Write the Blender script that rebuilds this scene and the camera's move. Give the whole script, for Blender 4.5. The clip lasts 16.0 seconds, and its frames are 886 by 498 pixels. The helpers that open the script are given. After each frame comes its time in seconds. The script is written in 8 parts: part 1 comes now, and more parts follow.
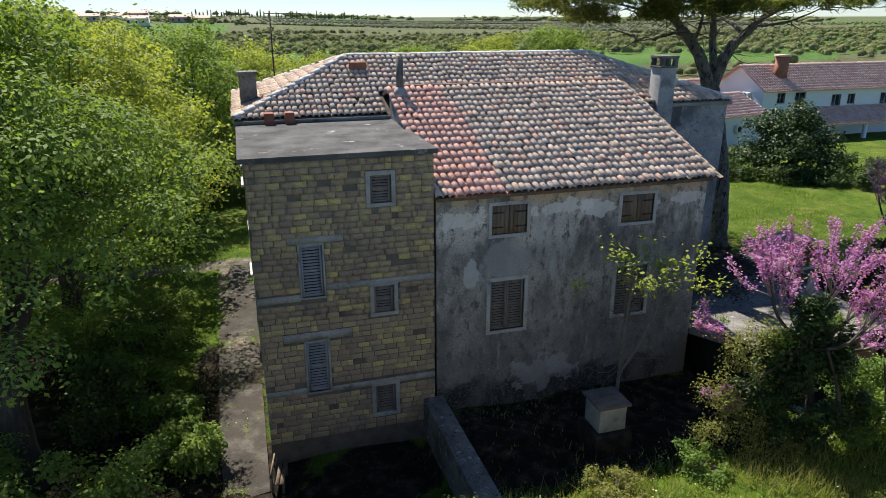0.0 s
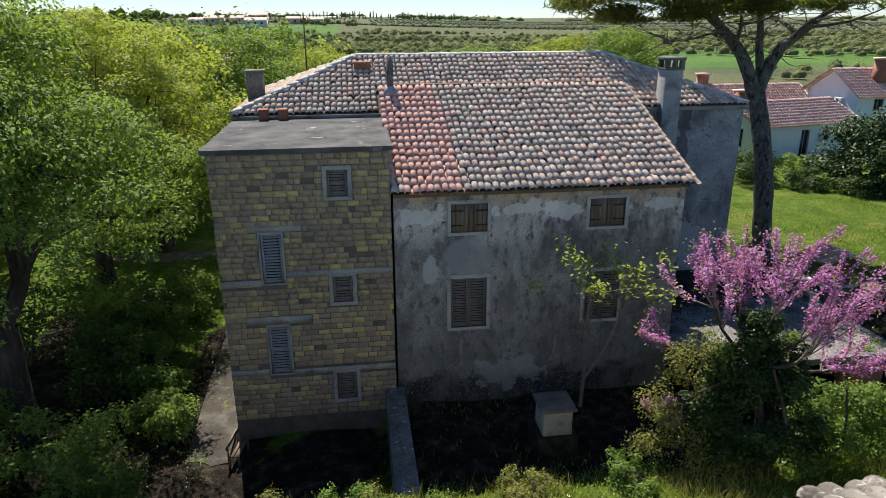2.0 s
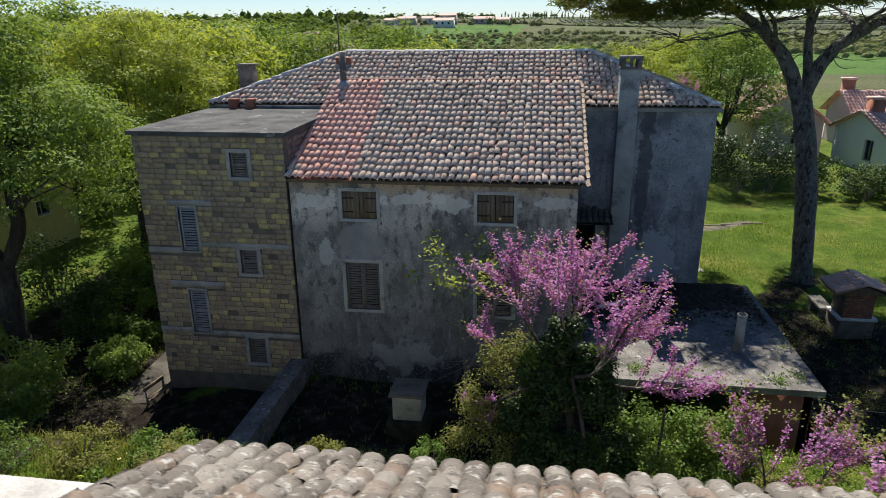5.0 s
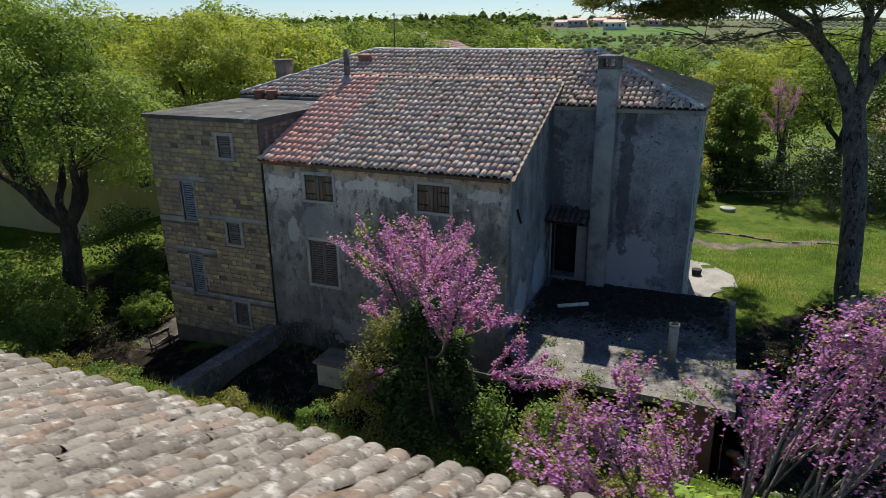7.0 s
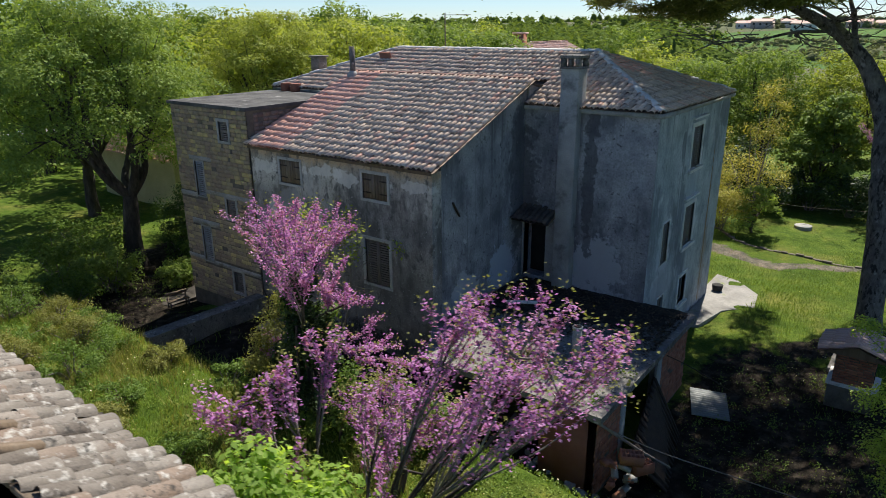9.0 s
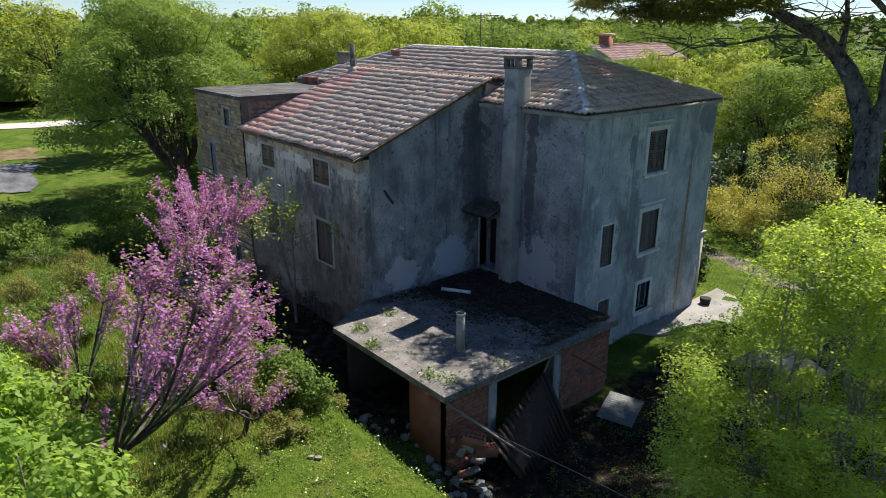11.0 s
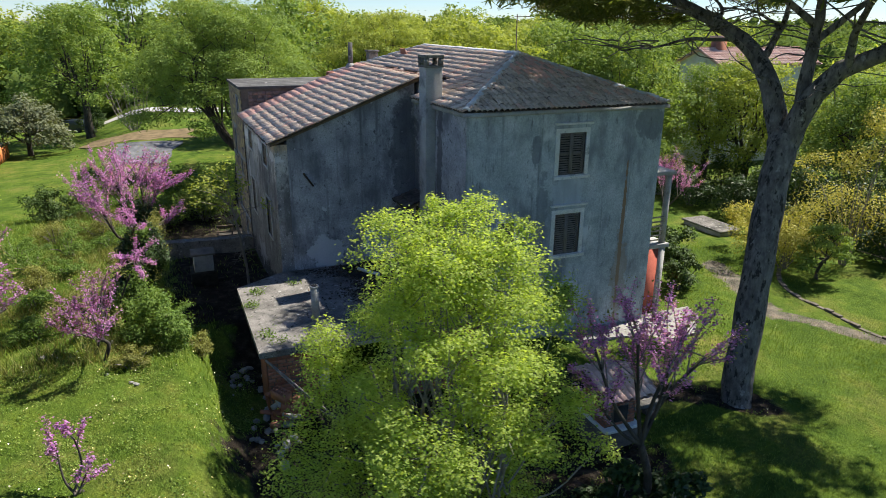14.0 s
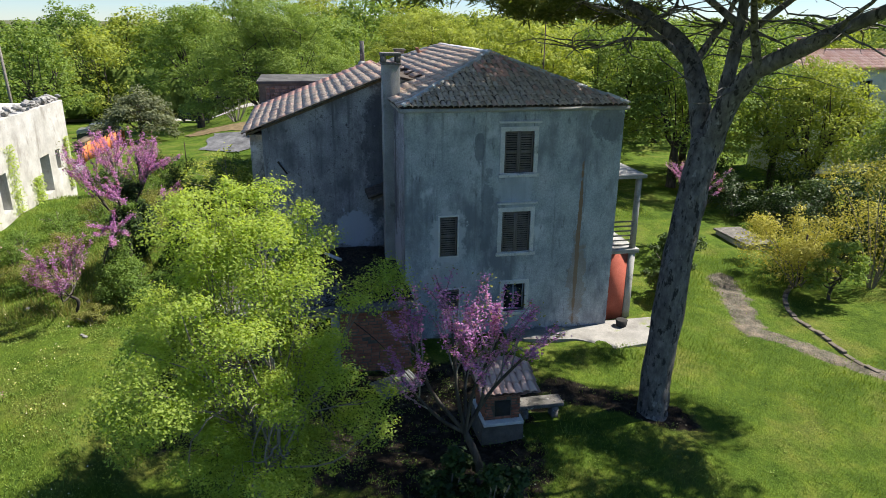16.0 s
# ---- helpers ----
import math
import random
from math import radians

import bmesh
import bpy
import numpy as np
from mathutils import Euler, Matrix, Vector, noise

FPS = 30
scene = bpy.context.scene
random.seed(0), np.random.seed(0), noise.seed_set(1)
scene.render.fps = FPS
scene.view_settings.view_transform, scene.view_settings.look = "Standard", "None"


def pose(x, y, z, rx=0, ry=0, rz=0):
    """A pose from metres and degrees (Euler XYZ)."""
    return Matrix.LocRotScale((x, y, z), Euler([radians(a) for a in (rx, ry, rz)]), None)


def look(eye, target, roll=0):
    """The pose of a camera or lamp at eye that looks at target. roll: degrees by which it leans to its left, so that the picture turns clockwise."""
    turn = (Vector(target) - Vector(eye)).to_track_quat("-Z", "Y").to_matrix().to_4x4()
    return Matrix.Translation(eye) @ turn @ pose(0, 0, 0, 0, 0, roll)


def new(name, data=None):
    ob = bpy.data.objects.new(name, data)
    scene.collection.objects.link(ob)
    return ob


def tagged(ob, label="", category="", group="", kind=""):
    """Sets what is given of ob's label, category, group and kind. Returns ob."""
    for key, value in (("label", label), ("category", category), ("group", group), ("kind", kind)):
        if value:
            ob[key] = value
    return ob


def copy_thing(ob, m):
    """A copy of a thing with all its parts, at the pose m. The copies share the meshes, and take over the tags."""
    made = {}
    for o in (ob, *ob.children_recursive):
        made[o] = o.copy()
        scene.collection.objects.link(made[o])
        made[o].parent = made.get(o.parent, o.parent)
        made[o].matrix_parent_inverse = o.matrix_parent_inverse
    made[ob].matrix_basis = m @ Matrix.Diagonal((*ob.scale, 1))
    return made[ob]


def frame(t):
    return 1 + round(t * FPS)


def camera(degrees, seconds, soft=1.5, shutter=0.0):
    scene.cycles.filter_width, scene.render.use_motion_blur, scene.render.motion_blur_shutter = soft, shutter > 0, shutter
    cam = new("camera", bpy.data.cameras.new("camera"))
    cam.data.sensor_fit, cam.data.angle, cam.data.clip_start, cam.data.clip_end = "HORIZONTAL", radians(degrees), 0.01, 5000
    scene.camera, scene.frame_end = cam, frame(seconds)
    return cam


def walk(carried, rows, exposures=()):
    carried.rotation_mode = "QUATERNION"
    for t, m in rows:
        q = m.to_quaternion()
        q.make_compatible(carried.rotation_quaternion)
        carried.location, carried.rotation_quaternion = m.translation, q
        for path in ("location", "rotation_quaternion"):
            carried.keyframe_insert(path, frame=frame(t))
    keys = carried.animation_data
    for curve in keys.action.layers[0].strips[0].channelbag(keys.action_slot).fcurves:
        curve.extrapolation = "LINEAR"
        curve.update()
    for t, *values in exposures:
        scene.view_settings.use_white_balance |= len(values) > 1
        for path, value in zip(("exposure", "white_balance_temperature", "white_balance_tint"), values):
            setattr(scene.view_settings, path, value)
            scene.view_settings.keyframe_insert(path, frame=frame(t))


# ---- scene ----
cam = camera(66.9, 16.0, soft=0.5, shutter=0.3)
PATH = [
    (0, (-4.136, -14.381, 9.85), (-3.598, -12.571, 9.193), -0.1),
    (0.5, (-3.387, -14.639, 9.842), (-2.91, -12.811, 9.187), -0.1),
    (1, (-2.603, -14.916, 9.841), (-2.199, -13.07, 9.186), -0.2),
    (1.5, (-1.766, -15.194, 9.844), (-1.439, -13.333, 9.19), -0.3),
    (2, (-0.853, -15.468, 9.845), (-0.606, -13.594, 9.191), -0.3),
    (2.5, (0.136, -15.719, 9.841), (0.306, -13.836, 9.188), -0.4),
    (3, (1.199, -15.927, 9.83), (1.294, -14.039, 9.178), -0.4),
    (3.5, (2.356, -16.089, 9.812), (2.375, -14.199, 9.16), -0.5),
    (4, (3.636, -16.216, 9.791), (3.572, -14.326, 9.139), -0.5),
    (6.5, (10.78, -15.944, 9.621), (10.156, -14.156, 8.979), -0.7),
    (7, (12.21, -15.667, 9.591), (11.481, -13.918, 8.951), -0.6),
    (7.5, (13.652, -15.278, 9.564), (12.822, -13.574, 8.924), -0.5),
    (8, (15.097, -14.796, 9.539), (14.163, -13.146, 8.901), -0.5),
    (8.5, (16.52, -14.214, 9.521), (15.486, -12.625, 8.884), -0.5),
    (9, (17.916, -13.513, 9.509), (16.782, -11.994, 8.874), -0.4),
    (11.5, (24.512, -9.273, 9.534), (23.011, -8.115, 8.897), 0.3),
    (12, (25.664, -8.204, 9.541), (24.107, -7.122, 8.904), 0.3),
    (12.5, (26.688, -7.053, 9.549), (25.079, -6.05, 8.912), 0.4),
    (13, (27.602, -5.847, 9.559), (25.944, -4.927, 8.92), 0.4),
    (13.5, (28.441, -4.607, 9.569), (26.74, -3.772, 8.931), 0.5),
    (14, (29.218, -3.328, 9.578), (27.476, -2.58, 8.94), 0.5),
    (14.5, (29.925, -2.01, 9.584), (28.148, -1.348, 8.947), 0.6),
    (15, (30.565, -0.673, 9.587), (28.76, -0.097, 8.949), 0.6),
    (15.5, (31.163, 0.672, 9.589), (29.331, 1.155, 8.95), 0.6),
    (16, (31.737, 2.019, 9.593), (29.881, 2.402, 8.953), 0.5),
]
walk(cam, [(t, look(eye, target, roll)) for t, eye, target, roll in PATH],
     [(0, 0.94), (3.5, 0.88), (7, 0.6), (9, 0.76), (12.5, 1.0), (16, 1.06)])

# ---- world, sun ----
SUN_EL, SUN_DIR = 54.0, Vector((-0.13, 0.70, 0.98)).normalized()
world = bpy.data.worlds.new("world")
scene.world = world
world.use_nodes = True
wn = world.node_tree.nodes
sky = wn.new("ShaderNodeTexSky")
sky.sky_type, sky.sun_disc = "NISHITA", False
sky.sun_elevation = radians(SUN_EL)
sky.sun_rotation = math.atan2(SUN_DIR.x, SUN_DIR.y)
sky.altitude, sky.air_density, sky.dust_density, sky.ozone_density = 30, 0.9, 0.0, 10.0
wn["Background"].inputs["Strength"].default_value = 0.07
world.node_tree.links.new(sky.outputs[0], wn["Background"].inputs["Color"])
sun_data = bpy.data.lights.new("sun", "SUN")
sun_data.energy, sun_data.angle, sun_data.color = 5.0, radians(0.55), (1.0, 0.94, 0.84)
sun = new("sun", sun_data)
sun.matrix_world = look(Vector((0, 0, 60)) + SUN_DIR * 40, (0, 0, 60))

# ---- mesh helpers ----
rng = np.random.default_rng(7)


class Acc:
    """Collects quads for one mesh."""
    def __init__(self):
        self.v, self.f, self.n = [], [], 0

    def add(self, v, f):
        v, f = np.asarray(v, float).reshape(-1, 3), np.asarray(f, int).reshape(-1, 4)
        self.v.append(v)
        self.f.append(f + self.n)
        self.n += len(v)
        return self

    def box(self, x0, x1, y0, y1, z0, z1, m=None):
        v = np.array([[x, y, z] for x in (x0, x1) for y in (y0, y1) for z in (z0, z1)], float)
        if m is not None:
            v = moved(v, m)
        return self.add(v, BOXF)

    def data(self):
        return np.concatenate(self.v), np.concatenate(self.f)


BOXF = [[0, 1, 3, 2], [4, 6, 7, 5], [0, 4, 5, 1], [2, 3, 7, 6], [0, 2, 6, 4], [1, 5, 7, 3]]


def moved(v, m):
    a = np.array(m)
    return np.asarray(v) @ a[:3, :3].T + a[:3, 3]


def mesh_of(name, acc, material, smooth=False):
    v, f = acc.data()
    me = bpy.data.meshes.new(name)
    me.vertices.add(len(v))
    me.vertices.foreach_set("co", v.astype(np.float32).ravel())
    me.loops.add(f.size)
    me.loops.foreach_set("vertex_index", f.astype(np.int32).ravel())
    me.polygons.add(len(f))
    me.polygons.foreach_set("loop_start", np.arange(0, f.size, 4, dtype=np.int32))
    me.polygons.foreach_set("loop_total", np.full(len(f), 4, dtype=np.int32))
    if smooth:
        me.polygons.foreach_set("use_smooth", np.ones(len(f), dtype=bool))
    me.update(calc_edges=True)
    me.validate()
    if material:
        me.materials.append(material)
    return me


def thing(name, base, label, category, group="", kind=""):
    ob = new(name)
    ob.empty_display_size = 0.2
    ob.location = base
    return tagged(ob, label, category, group, kind)


def origin_of(ob):
    p = Vector((0, 0, 0))
    while ob:
        p = p + ob.location + (ob.matrix_parent_inverse.translation if ob.parent else Vector((0, 0, 0)))
        ob = ob.parent
    return p


def hang(ob, parent):
    """Parents ob, whose mesh is in world coordinates, without moving it."""
    ob.parent = parent
    ob.matrix_parent_inverse = Matrix.Translation(-origin_of(parent))
    return ob


def part(name, acc, material, parent, label="", smooth=False, bevel=0.0, kind=""):
    ob = new(name, mesh_of(name, acc, material, smooth))
    hang(ob, parent)
    if bevel:
        b = ob.modifiers.new("bevel", "BEVEL")
        b.width, b.segments, b.limit_method = bevel, 2, "ANGLE"
    return tagged(ob, label, kind=kind)


def solo(name, acc, material, label, category, smooth=False, kind="", group="", bevel=0.0):
    ob = new(name, mesh_of(name, acc, material, smooth))
    if bevel:
        b = ob.modifiers.new("bevel", "BEVEL")
        b.width, b.segments, b.limit_method = bevel, 2, "ANGLE"
    return tagged(ob, label, category, group, kind)


def tube(points, radii, sides=8, wob=0.0, cap=True):
    p = np.asarray(points, float)
    r = np.asarray(radii, float) * np.ones(len(p))
    d = np.gradient(p, axis=0)
    d /= np.linalg.norm(d, axis=1)[:, None] + 1e-9
    ref = np.array([0.31, 0.95, 0.02]) if abs(d[0][2]) > 0.7 else np.array([0.05, 0.02, 1.0])
    a = np.cross(d, ref)
    a /= np.linalg.norm(a, axis=1)[:, None] + 1e-9
    b = np.cross(d, a)
    ang = np.linspace(0, 2 * np.pi, sides, endpoint=False)
    ring = a[:, None] * np.cos(ang)[None, :, None] + b[:, None] * np.sin(ang)[None, :, None]
    rr = r[:, None] * (1 + wob * (rng.random((len(p), sides)) - 0.5)) if wob else r[:, None] * np.ones((1, sides))
    v = (p[:, None] + ring * rr[..., None]).reshape(-1, 3)
    n = len(p)
    i, j = np.meshgrid(np.arange(n - 1), np.arange(sides), indexing="ij")
    k = (j + 1) % sides
    f = np.stack([i * sides + j, i * sides + k, (i + 1) * sides + k, (i + 1) * sides + j], -1).reshape(-1, 4)
    if cap and sides % 2 == 0:
        ends = []
        for o, flip in ((0, 1), ((n - 1) * sides, 0)):
            for s in range(sides // 2 - 1):
                q = [o + s, o + s + 1, o + sides - 2 - s, o + sides - 1 - s]
                ends.append(q if not flip else q[::-1])
        f = np.concatenate([f, np.array(ends)])
    return v, f


def curve_pts(pts, n=6, sway=0.0):
    """A smooth line through the points."""
    p = np.asarray(pts, float)
    if len(p) == 2:
        p = np.array([p[0], p.mean(0), p[1]])
    t = np.linspace(0, len(p) - 1, n * (len(p) - 1) + 1)
    out = []
    for s in t:
        i = min(int(s), len(p) - 2)
        u = s - i
        p0, p1, p2, p3 = p[max(i - 1, 0)], p[i], p[i + 1], p[min(i + 2, len(p) - 1)]
        out.append(0.5 * (2 * p1 + (p2 - p0) * u + (2 * p0 - 5 * p1 + 4 * p2 - p3) * u * u + (3 * p1 - p0 - 3 * p2 + p3) * u ** 3))
    out = np.array(out)
    if sway:
        out[1:-1] += (rng.random((len(out) - 2, 3)) - 0.5) * sway
    return out


def sheet_wall(u0, u1, z0, z1, thick, holes, m):
    """A wall of that thickness with openings through it: u along, y into the wall, z up."""
    us = sorted({u0, u1, *[h[0] for h in holes], *[h[1] for h in holes]})
    zs = sorted({z0, z1, *[h[2] for h in holes], *[h[3] for h in holes]})
    solid = np.ones((len(us) - 1, len(zs) - 1), bool)
    for i in range(len(us) - 1):
        for j in range(len(zs) - 1):
            cu, cz = (us[i] + us[i + 1]) / 2, (zs[j] + zs[j + 1]) / 2
            solid[i, j] = not any(h[0] < cu < h[1] and h[2] < cz < h[3] for h in holes)
    acc = Acc()

    def quad(*p):
        acc.add(moved(p, m), [[0, 1, 2, 3]])
    for i in range(len(us) - 1):
        for j in range(len(zs) - 1):
            if not solid[i, j]:
                continue
            a, b, c, d = us[i], us[i + 1], zs[j], zs[j + 1]
            quad((a, 0, c), (b, 0, c), (b, 0, d), (a, 0, d))
            quad((b, thick, c), (a, thick, c), (a, thick, d), (b, thick, d))
            if i == 0 or not solid[i - 1, j]:
                quad((a, thick, c), (a, 0, c), (a, 0, d), (a, thick, d))
            if i == len(us) - 2 or not solid[i + 1, j]:
                quad((b, 0, c), (b, thick, c), (b, thick, d), (b, 0, d))
            if j == 0 or not solid[i, j - 1]:
                quad((a, thick, c), (b, thick, c), (b, 0, c), (a, 0, c))
            if j == len(zs) - 2 or not solid[i, j + 1]:
                quad((a, 0, d), (b, 0, d), (b, thick, d), (a, thick, d))
    return acc


def south(x, y, z=0.0):
    """Local frame of a wall whose outer face looks towards -y."""
    return Matrix(((1, 0, 0, x), (0, 1, 0, y), (0, 0, 1, z), (0, 0, 0, 1)))


def east(x, y, z=0.0):
    """Local frame of a wall whose outer face looks towards +x."""
    return Matrix(((0, -1, 0, x), (1, 0, 0, y), (0, 0, 1, z), (0, 0, 0, 1)))


def west(x, y, z=0.0):
    return Matrix(((0, 1, 0, x), (-1, 0, 0, y), (0, 0, 1, z), (0, 0, 0, 1)))


def north(x, y, z=0.0):
    return Matrix(((-1, 0, 0, x), (0, -1, 0, y), (0, 0, 1, z), (0, 0, 0, 1)))


def prism(name, poly, axis, a, b, material, parent, label=""):
    """A flat polygon carried from a to b along an axis."""
    bm = bmesh.new()

    def at(p, s):
        return {"x": (s, p[0], p[1]), "y": (p[0], s, p[1]), "z": (p[0], p[1], s)}[axis]
    lo, hi = [bm.verts.new(at(p, a)) for p in poly], [bm.verts.new(at(p, b)) for p in poly]
    bm.faces.new(lo), bm.faces.new(hi)
    for i in range(len(poly)):
        j = (i + 1) % len(poly)
        bm.faces.new((lo[i], lo[j], hi[j], hi[i]))
    bmesh.ops.recalc_face_normals(bm, faces=bm.faces)
    me = bpy.data.meshes.new(name)
    bm.to_mesh(me)
    bm.free()
    me.materials.append(material)
    ob = new(name, me)
    if parent:
        hang(ob, parent)
    return tagged(ob, label)


# ---- materials ----
def surf(name, colours, scale=2.0, rough=0.9, bump=0.25, bscale=25.0, rand=None, layers=(), zlayers=(), spots=(), metal=0.0,
         spec=0.25, leaf=0.0, fine=0.35, stretch=(1, 1, 1), rand_amt=0.5):
    """A worn surface: large mottling between the colours, fine grain, stains (layers) and colour changes by height
    (zlayers).
    rand: 'obj' or 'isl' varies pieces by the colours' ramp."""
    m = bpy.data.materials.new(name)
    m.use_nodes = True
    nt = m.node_tree
    n, l = nt.nodes, nt.links
    bsdf = n["Principled BSDF"]
    geo = n.new("ShaderNodeNewGeometry")
    mapn = n.new("ShaderNodeMapping")
    mapn.inputs["Scale"].default_value = stretch
    l.new(geo.outputs["Position"], mapn.inputs["Vector"])

    def nz(sc, detail=5.0, rgh=0.6, src=mapn):
        t = n.new("ShaderNodeTexNoise")
        t.inputs["Scale"].default_value, t.inputs["Detail"].default_value, t.inputs["Roughness"].default_value = sc, detail, rgh
        l.new(src.outputs[0], t.inputs["Vector"])
        return t.outputs["Fac"]

    def ramp(fac, stops, interp="LINEAR"):
        r = n.new("ShaderNodeValToRGB")
        r.color_ramp.interpolation = interp
        e = r.color_ramp.elements
        while len(e) < len(stops):
            e.new(0.5)
        for k, (p, c) in enumerate(stops):
            e[k].position, e[k].color = p, (*c, 1)
        l.new(fac, r.inputs["Fac"])
        return r.outputs["Color"]

    def mix(fac, a, b, blend="MIX"):
        x = n.new("ShaderNodeMix")
        x.data_type, x.blend_type = "RGBA", blend
        if isinstance(fac, float):
            x.inputs["Factor"].default_value = fac
        else:
            l.new(fac, x.inputs["Factor"])
        for sock, val in ((x.inputs["A"], a), (x.inputs["B"], b)):
            if isinstance(val, tuple):
                sock.default_value = (*val, 1)
            else:
                l.new(val, sock)
        return x.outputs["Result"]

    k = len(colours)
    spread = [(0.3 + 0.4 * i / max(k - 1, 1), c) for i, c in enumerate(colours)]
    col = ramp(nz(scale), spread)
    if rand:
        if rand == "obj":
            src = n.new("ShaderNodeObjectInfo").outputs["Random"]
        else:
            src = geo.outputs["Random Per Island"]
        col = mix(rand_amt, col, ramp(src, [((i + 0.5) / k, c) for i, c in enumerate(colours)]))
    grain = nz(bscale, 4.0, 0.7)
    col = mix(fine, col, ramp(grain, [(0.3, (0.45, 0.45, 0.45)), (0.7, (1.25, 1.25, 1.25))]), "MULTIPLY")
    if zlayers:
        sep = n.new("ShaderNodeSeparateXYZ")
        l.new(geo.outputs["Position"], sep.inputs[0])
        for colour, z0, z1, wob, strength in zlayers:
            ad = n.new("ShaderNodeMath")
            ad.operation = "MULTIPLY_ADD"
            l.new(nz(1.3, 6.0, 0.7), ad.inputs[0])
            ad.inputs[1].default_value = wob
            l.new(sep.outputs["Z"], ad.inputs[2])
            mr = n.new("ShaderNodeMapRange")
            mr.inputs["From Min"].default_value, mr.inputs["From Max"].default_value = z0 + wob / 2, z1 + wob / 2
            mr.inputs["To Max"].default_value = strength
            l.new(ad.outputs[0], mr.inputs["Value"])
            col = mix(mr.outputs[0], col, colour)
    for colour, sc, lo, hi, st in layers:
        mp = n.new("ShaderNodeMapping")
        mp.inputs["Scale"].default_value = st
        mp.inputs["Location"].default_value = (sc * 3.1, sc * 1.7, sc * 0.9)
        l.new(geo.outputs["Position"], mp.inputs["Vector"])
        msk = ramp(nz(sc, 6.0, 0.65, mp), [(lo, (0, 0, 0)), (hi, (1, 1, 1))])
        col = mix(msk, col, colour)
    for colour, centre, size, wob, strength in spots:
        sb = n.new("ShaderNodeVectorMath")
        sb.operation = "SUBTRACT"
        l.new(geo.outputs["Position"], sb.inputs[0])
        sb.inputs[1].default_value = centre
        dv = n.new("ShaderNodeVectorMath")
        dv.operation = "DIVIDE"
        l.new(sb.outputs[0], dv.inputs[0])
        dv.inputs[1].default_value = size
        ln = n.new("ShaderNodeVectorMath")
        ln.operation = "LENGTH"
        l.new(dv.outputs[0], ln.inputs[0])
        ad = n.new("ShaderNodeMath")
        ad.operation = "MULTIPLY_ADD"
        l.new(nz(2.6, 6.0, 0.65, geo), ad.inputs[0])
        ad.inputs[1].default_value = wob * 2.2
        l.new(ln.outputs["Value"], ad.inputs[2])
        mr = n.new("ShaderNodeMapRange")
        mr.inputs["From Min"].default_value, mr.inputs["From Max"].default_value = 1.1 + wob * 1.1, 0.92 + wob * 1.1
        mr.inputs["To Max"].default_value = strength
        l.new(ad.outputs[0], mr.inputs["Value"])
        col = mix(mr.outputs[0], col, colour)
    l.new(col, bsdf.inputs["Base Color"])
    bsdf.inputs["Roughness"].default_value, bsdf.inputs["Metallic"].default_value = rough, metal
    bsdf.inputs["Specular IOR Level"].default_value = spec
    if bump:
        bp = n.new("ShaderNodeBump")
        bp.inputs["Strength"].default_value, bp.inputs["Distance"].default_value = bump, 0.03
        l.new(grain, bp.inputs["Height"])
        l.new(bp.outputs[0], bsdf.inputs["Normal"])
    if leaf:
        tr = n.new("ShaderNodeBsdfTranslucent")
        l.new(mix(1.0, col, (1.25, 1.2, 0.55), "MULTIPLY"), tr.inputs["Color"])
        ms = n.new("ShaderNodeMixShader")
        ms.inputs[0].default_value = leaf
        l.new(bsdf.outputs[0], ms.inputs[1])
        l.new(tr.outputs[0], ms.inputs[2])
        l.new(ms.outputs[0], n["Material Output"].inputs["Surface"])
    return m


ONE = (1, 1, 1)
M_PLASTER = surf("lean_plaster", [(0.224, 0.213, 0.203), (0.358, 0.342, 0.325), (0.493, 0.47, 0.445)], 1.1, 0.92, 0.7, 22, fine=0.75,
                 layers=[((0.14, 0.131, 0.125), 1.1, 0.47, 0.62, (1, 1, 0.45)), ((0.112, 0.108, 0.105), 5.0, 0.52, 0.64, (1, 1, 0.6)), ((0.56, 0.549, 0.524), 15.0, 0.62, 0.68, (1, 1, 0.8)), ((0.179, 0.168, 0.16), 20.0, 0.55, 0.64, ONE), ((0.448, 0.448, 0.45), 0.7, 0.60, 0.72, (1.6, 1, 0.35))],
                 # wall colour darkens below 3.6 m, near-black at the foot, paler bands above
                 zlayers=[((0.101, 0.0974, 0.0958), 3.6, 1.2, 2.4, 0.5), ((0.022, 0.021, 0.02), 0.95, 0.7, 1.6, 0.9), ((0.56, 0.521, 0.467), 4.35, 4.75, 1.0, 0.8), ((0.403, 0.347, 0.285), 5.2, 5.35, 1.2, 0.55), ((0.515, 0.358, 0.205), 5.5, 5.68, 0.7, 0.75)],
                 spots=[((0.739, 0.717, 0.684), (0.55, 0.1, 5.25), (0.5, 0.5, 0.22), 2.2, 0.6), ((0.762, 0.739, 0.707), (3.2, 0.1, 5.36), (0.75, 0.5, 0.17), 2.2, 0.6), ((0.739, 0.717, 0.684), (4.25, 0.1, 5.3), (0.4, 0.5, 0.2), 2.2, 0.6), ((0.694, 0.672, 0.638), (6.7, 0.1, 5.35), (0.5, 0.5, 0.14), 2.2, 0.6),
                        ((0.336, 0.336, 0.342), (1.85, 0.1, 4.15), (0.62, 0.5, 0.55), 0.5, 0.6), ((0.515, 0.515, 0.524), (0.9, 0.1, 3.9), (0.16, 0.5, 0.45), 1.3, 0.7), ((0.493, 0.493, 0.513), (2.9, 0.1, 0.9), (0.9, 0.5, 0.4), 2.2, 0.35)])
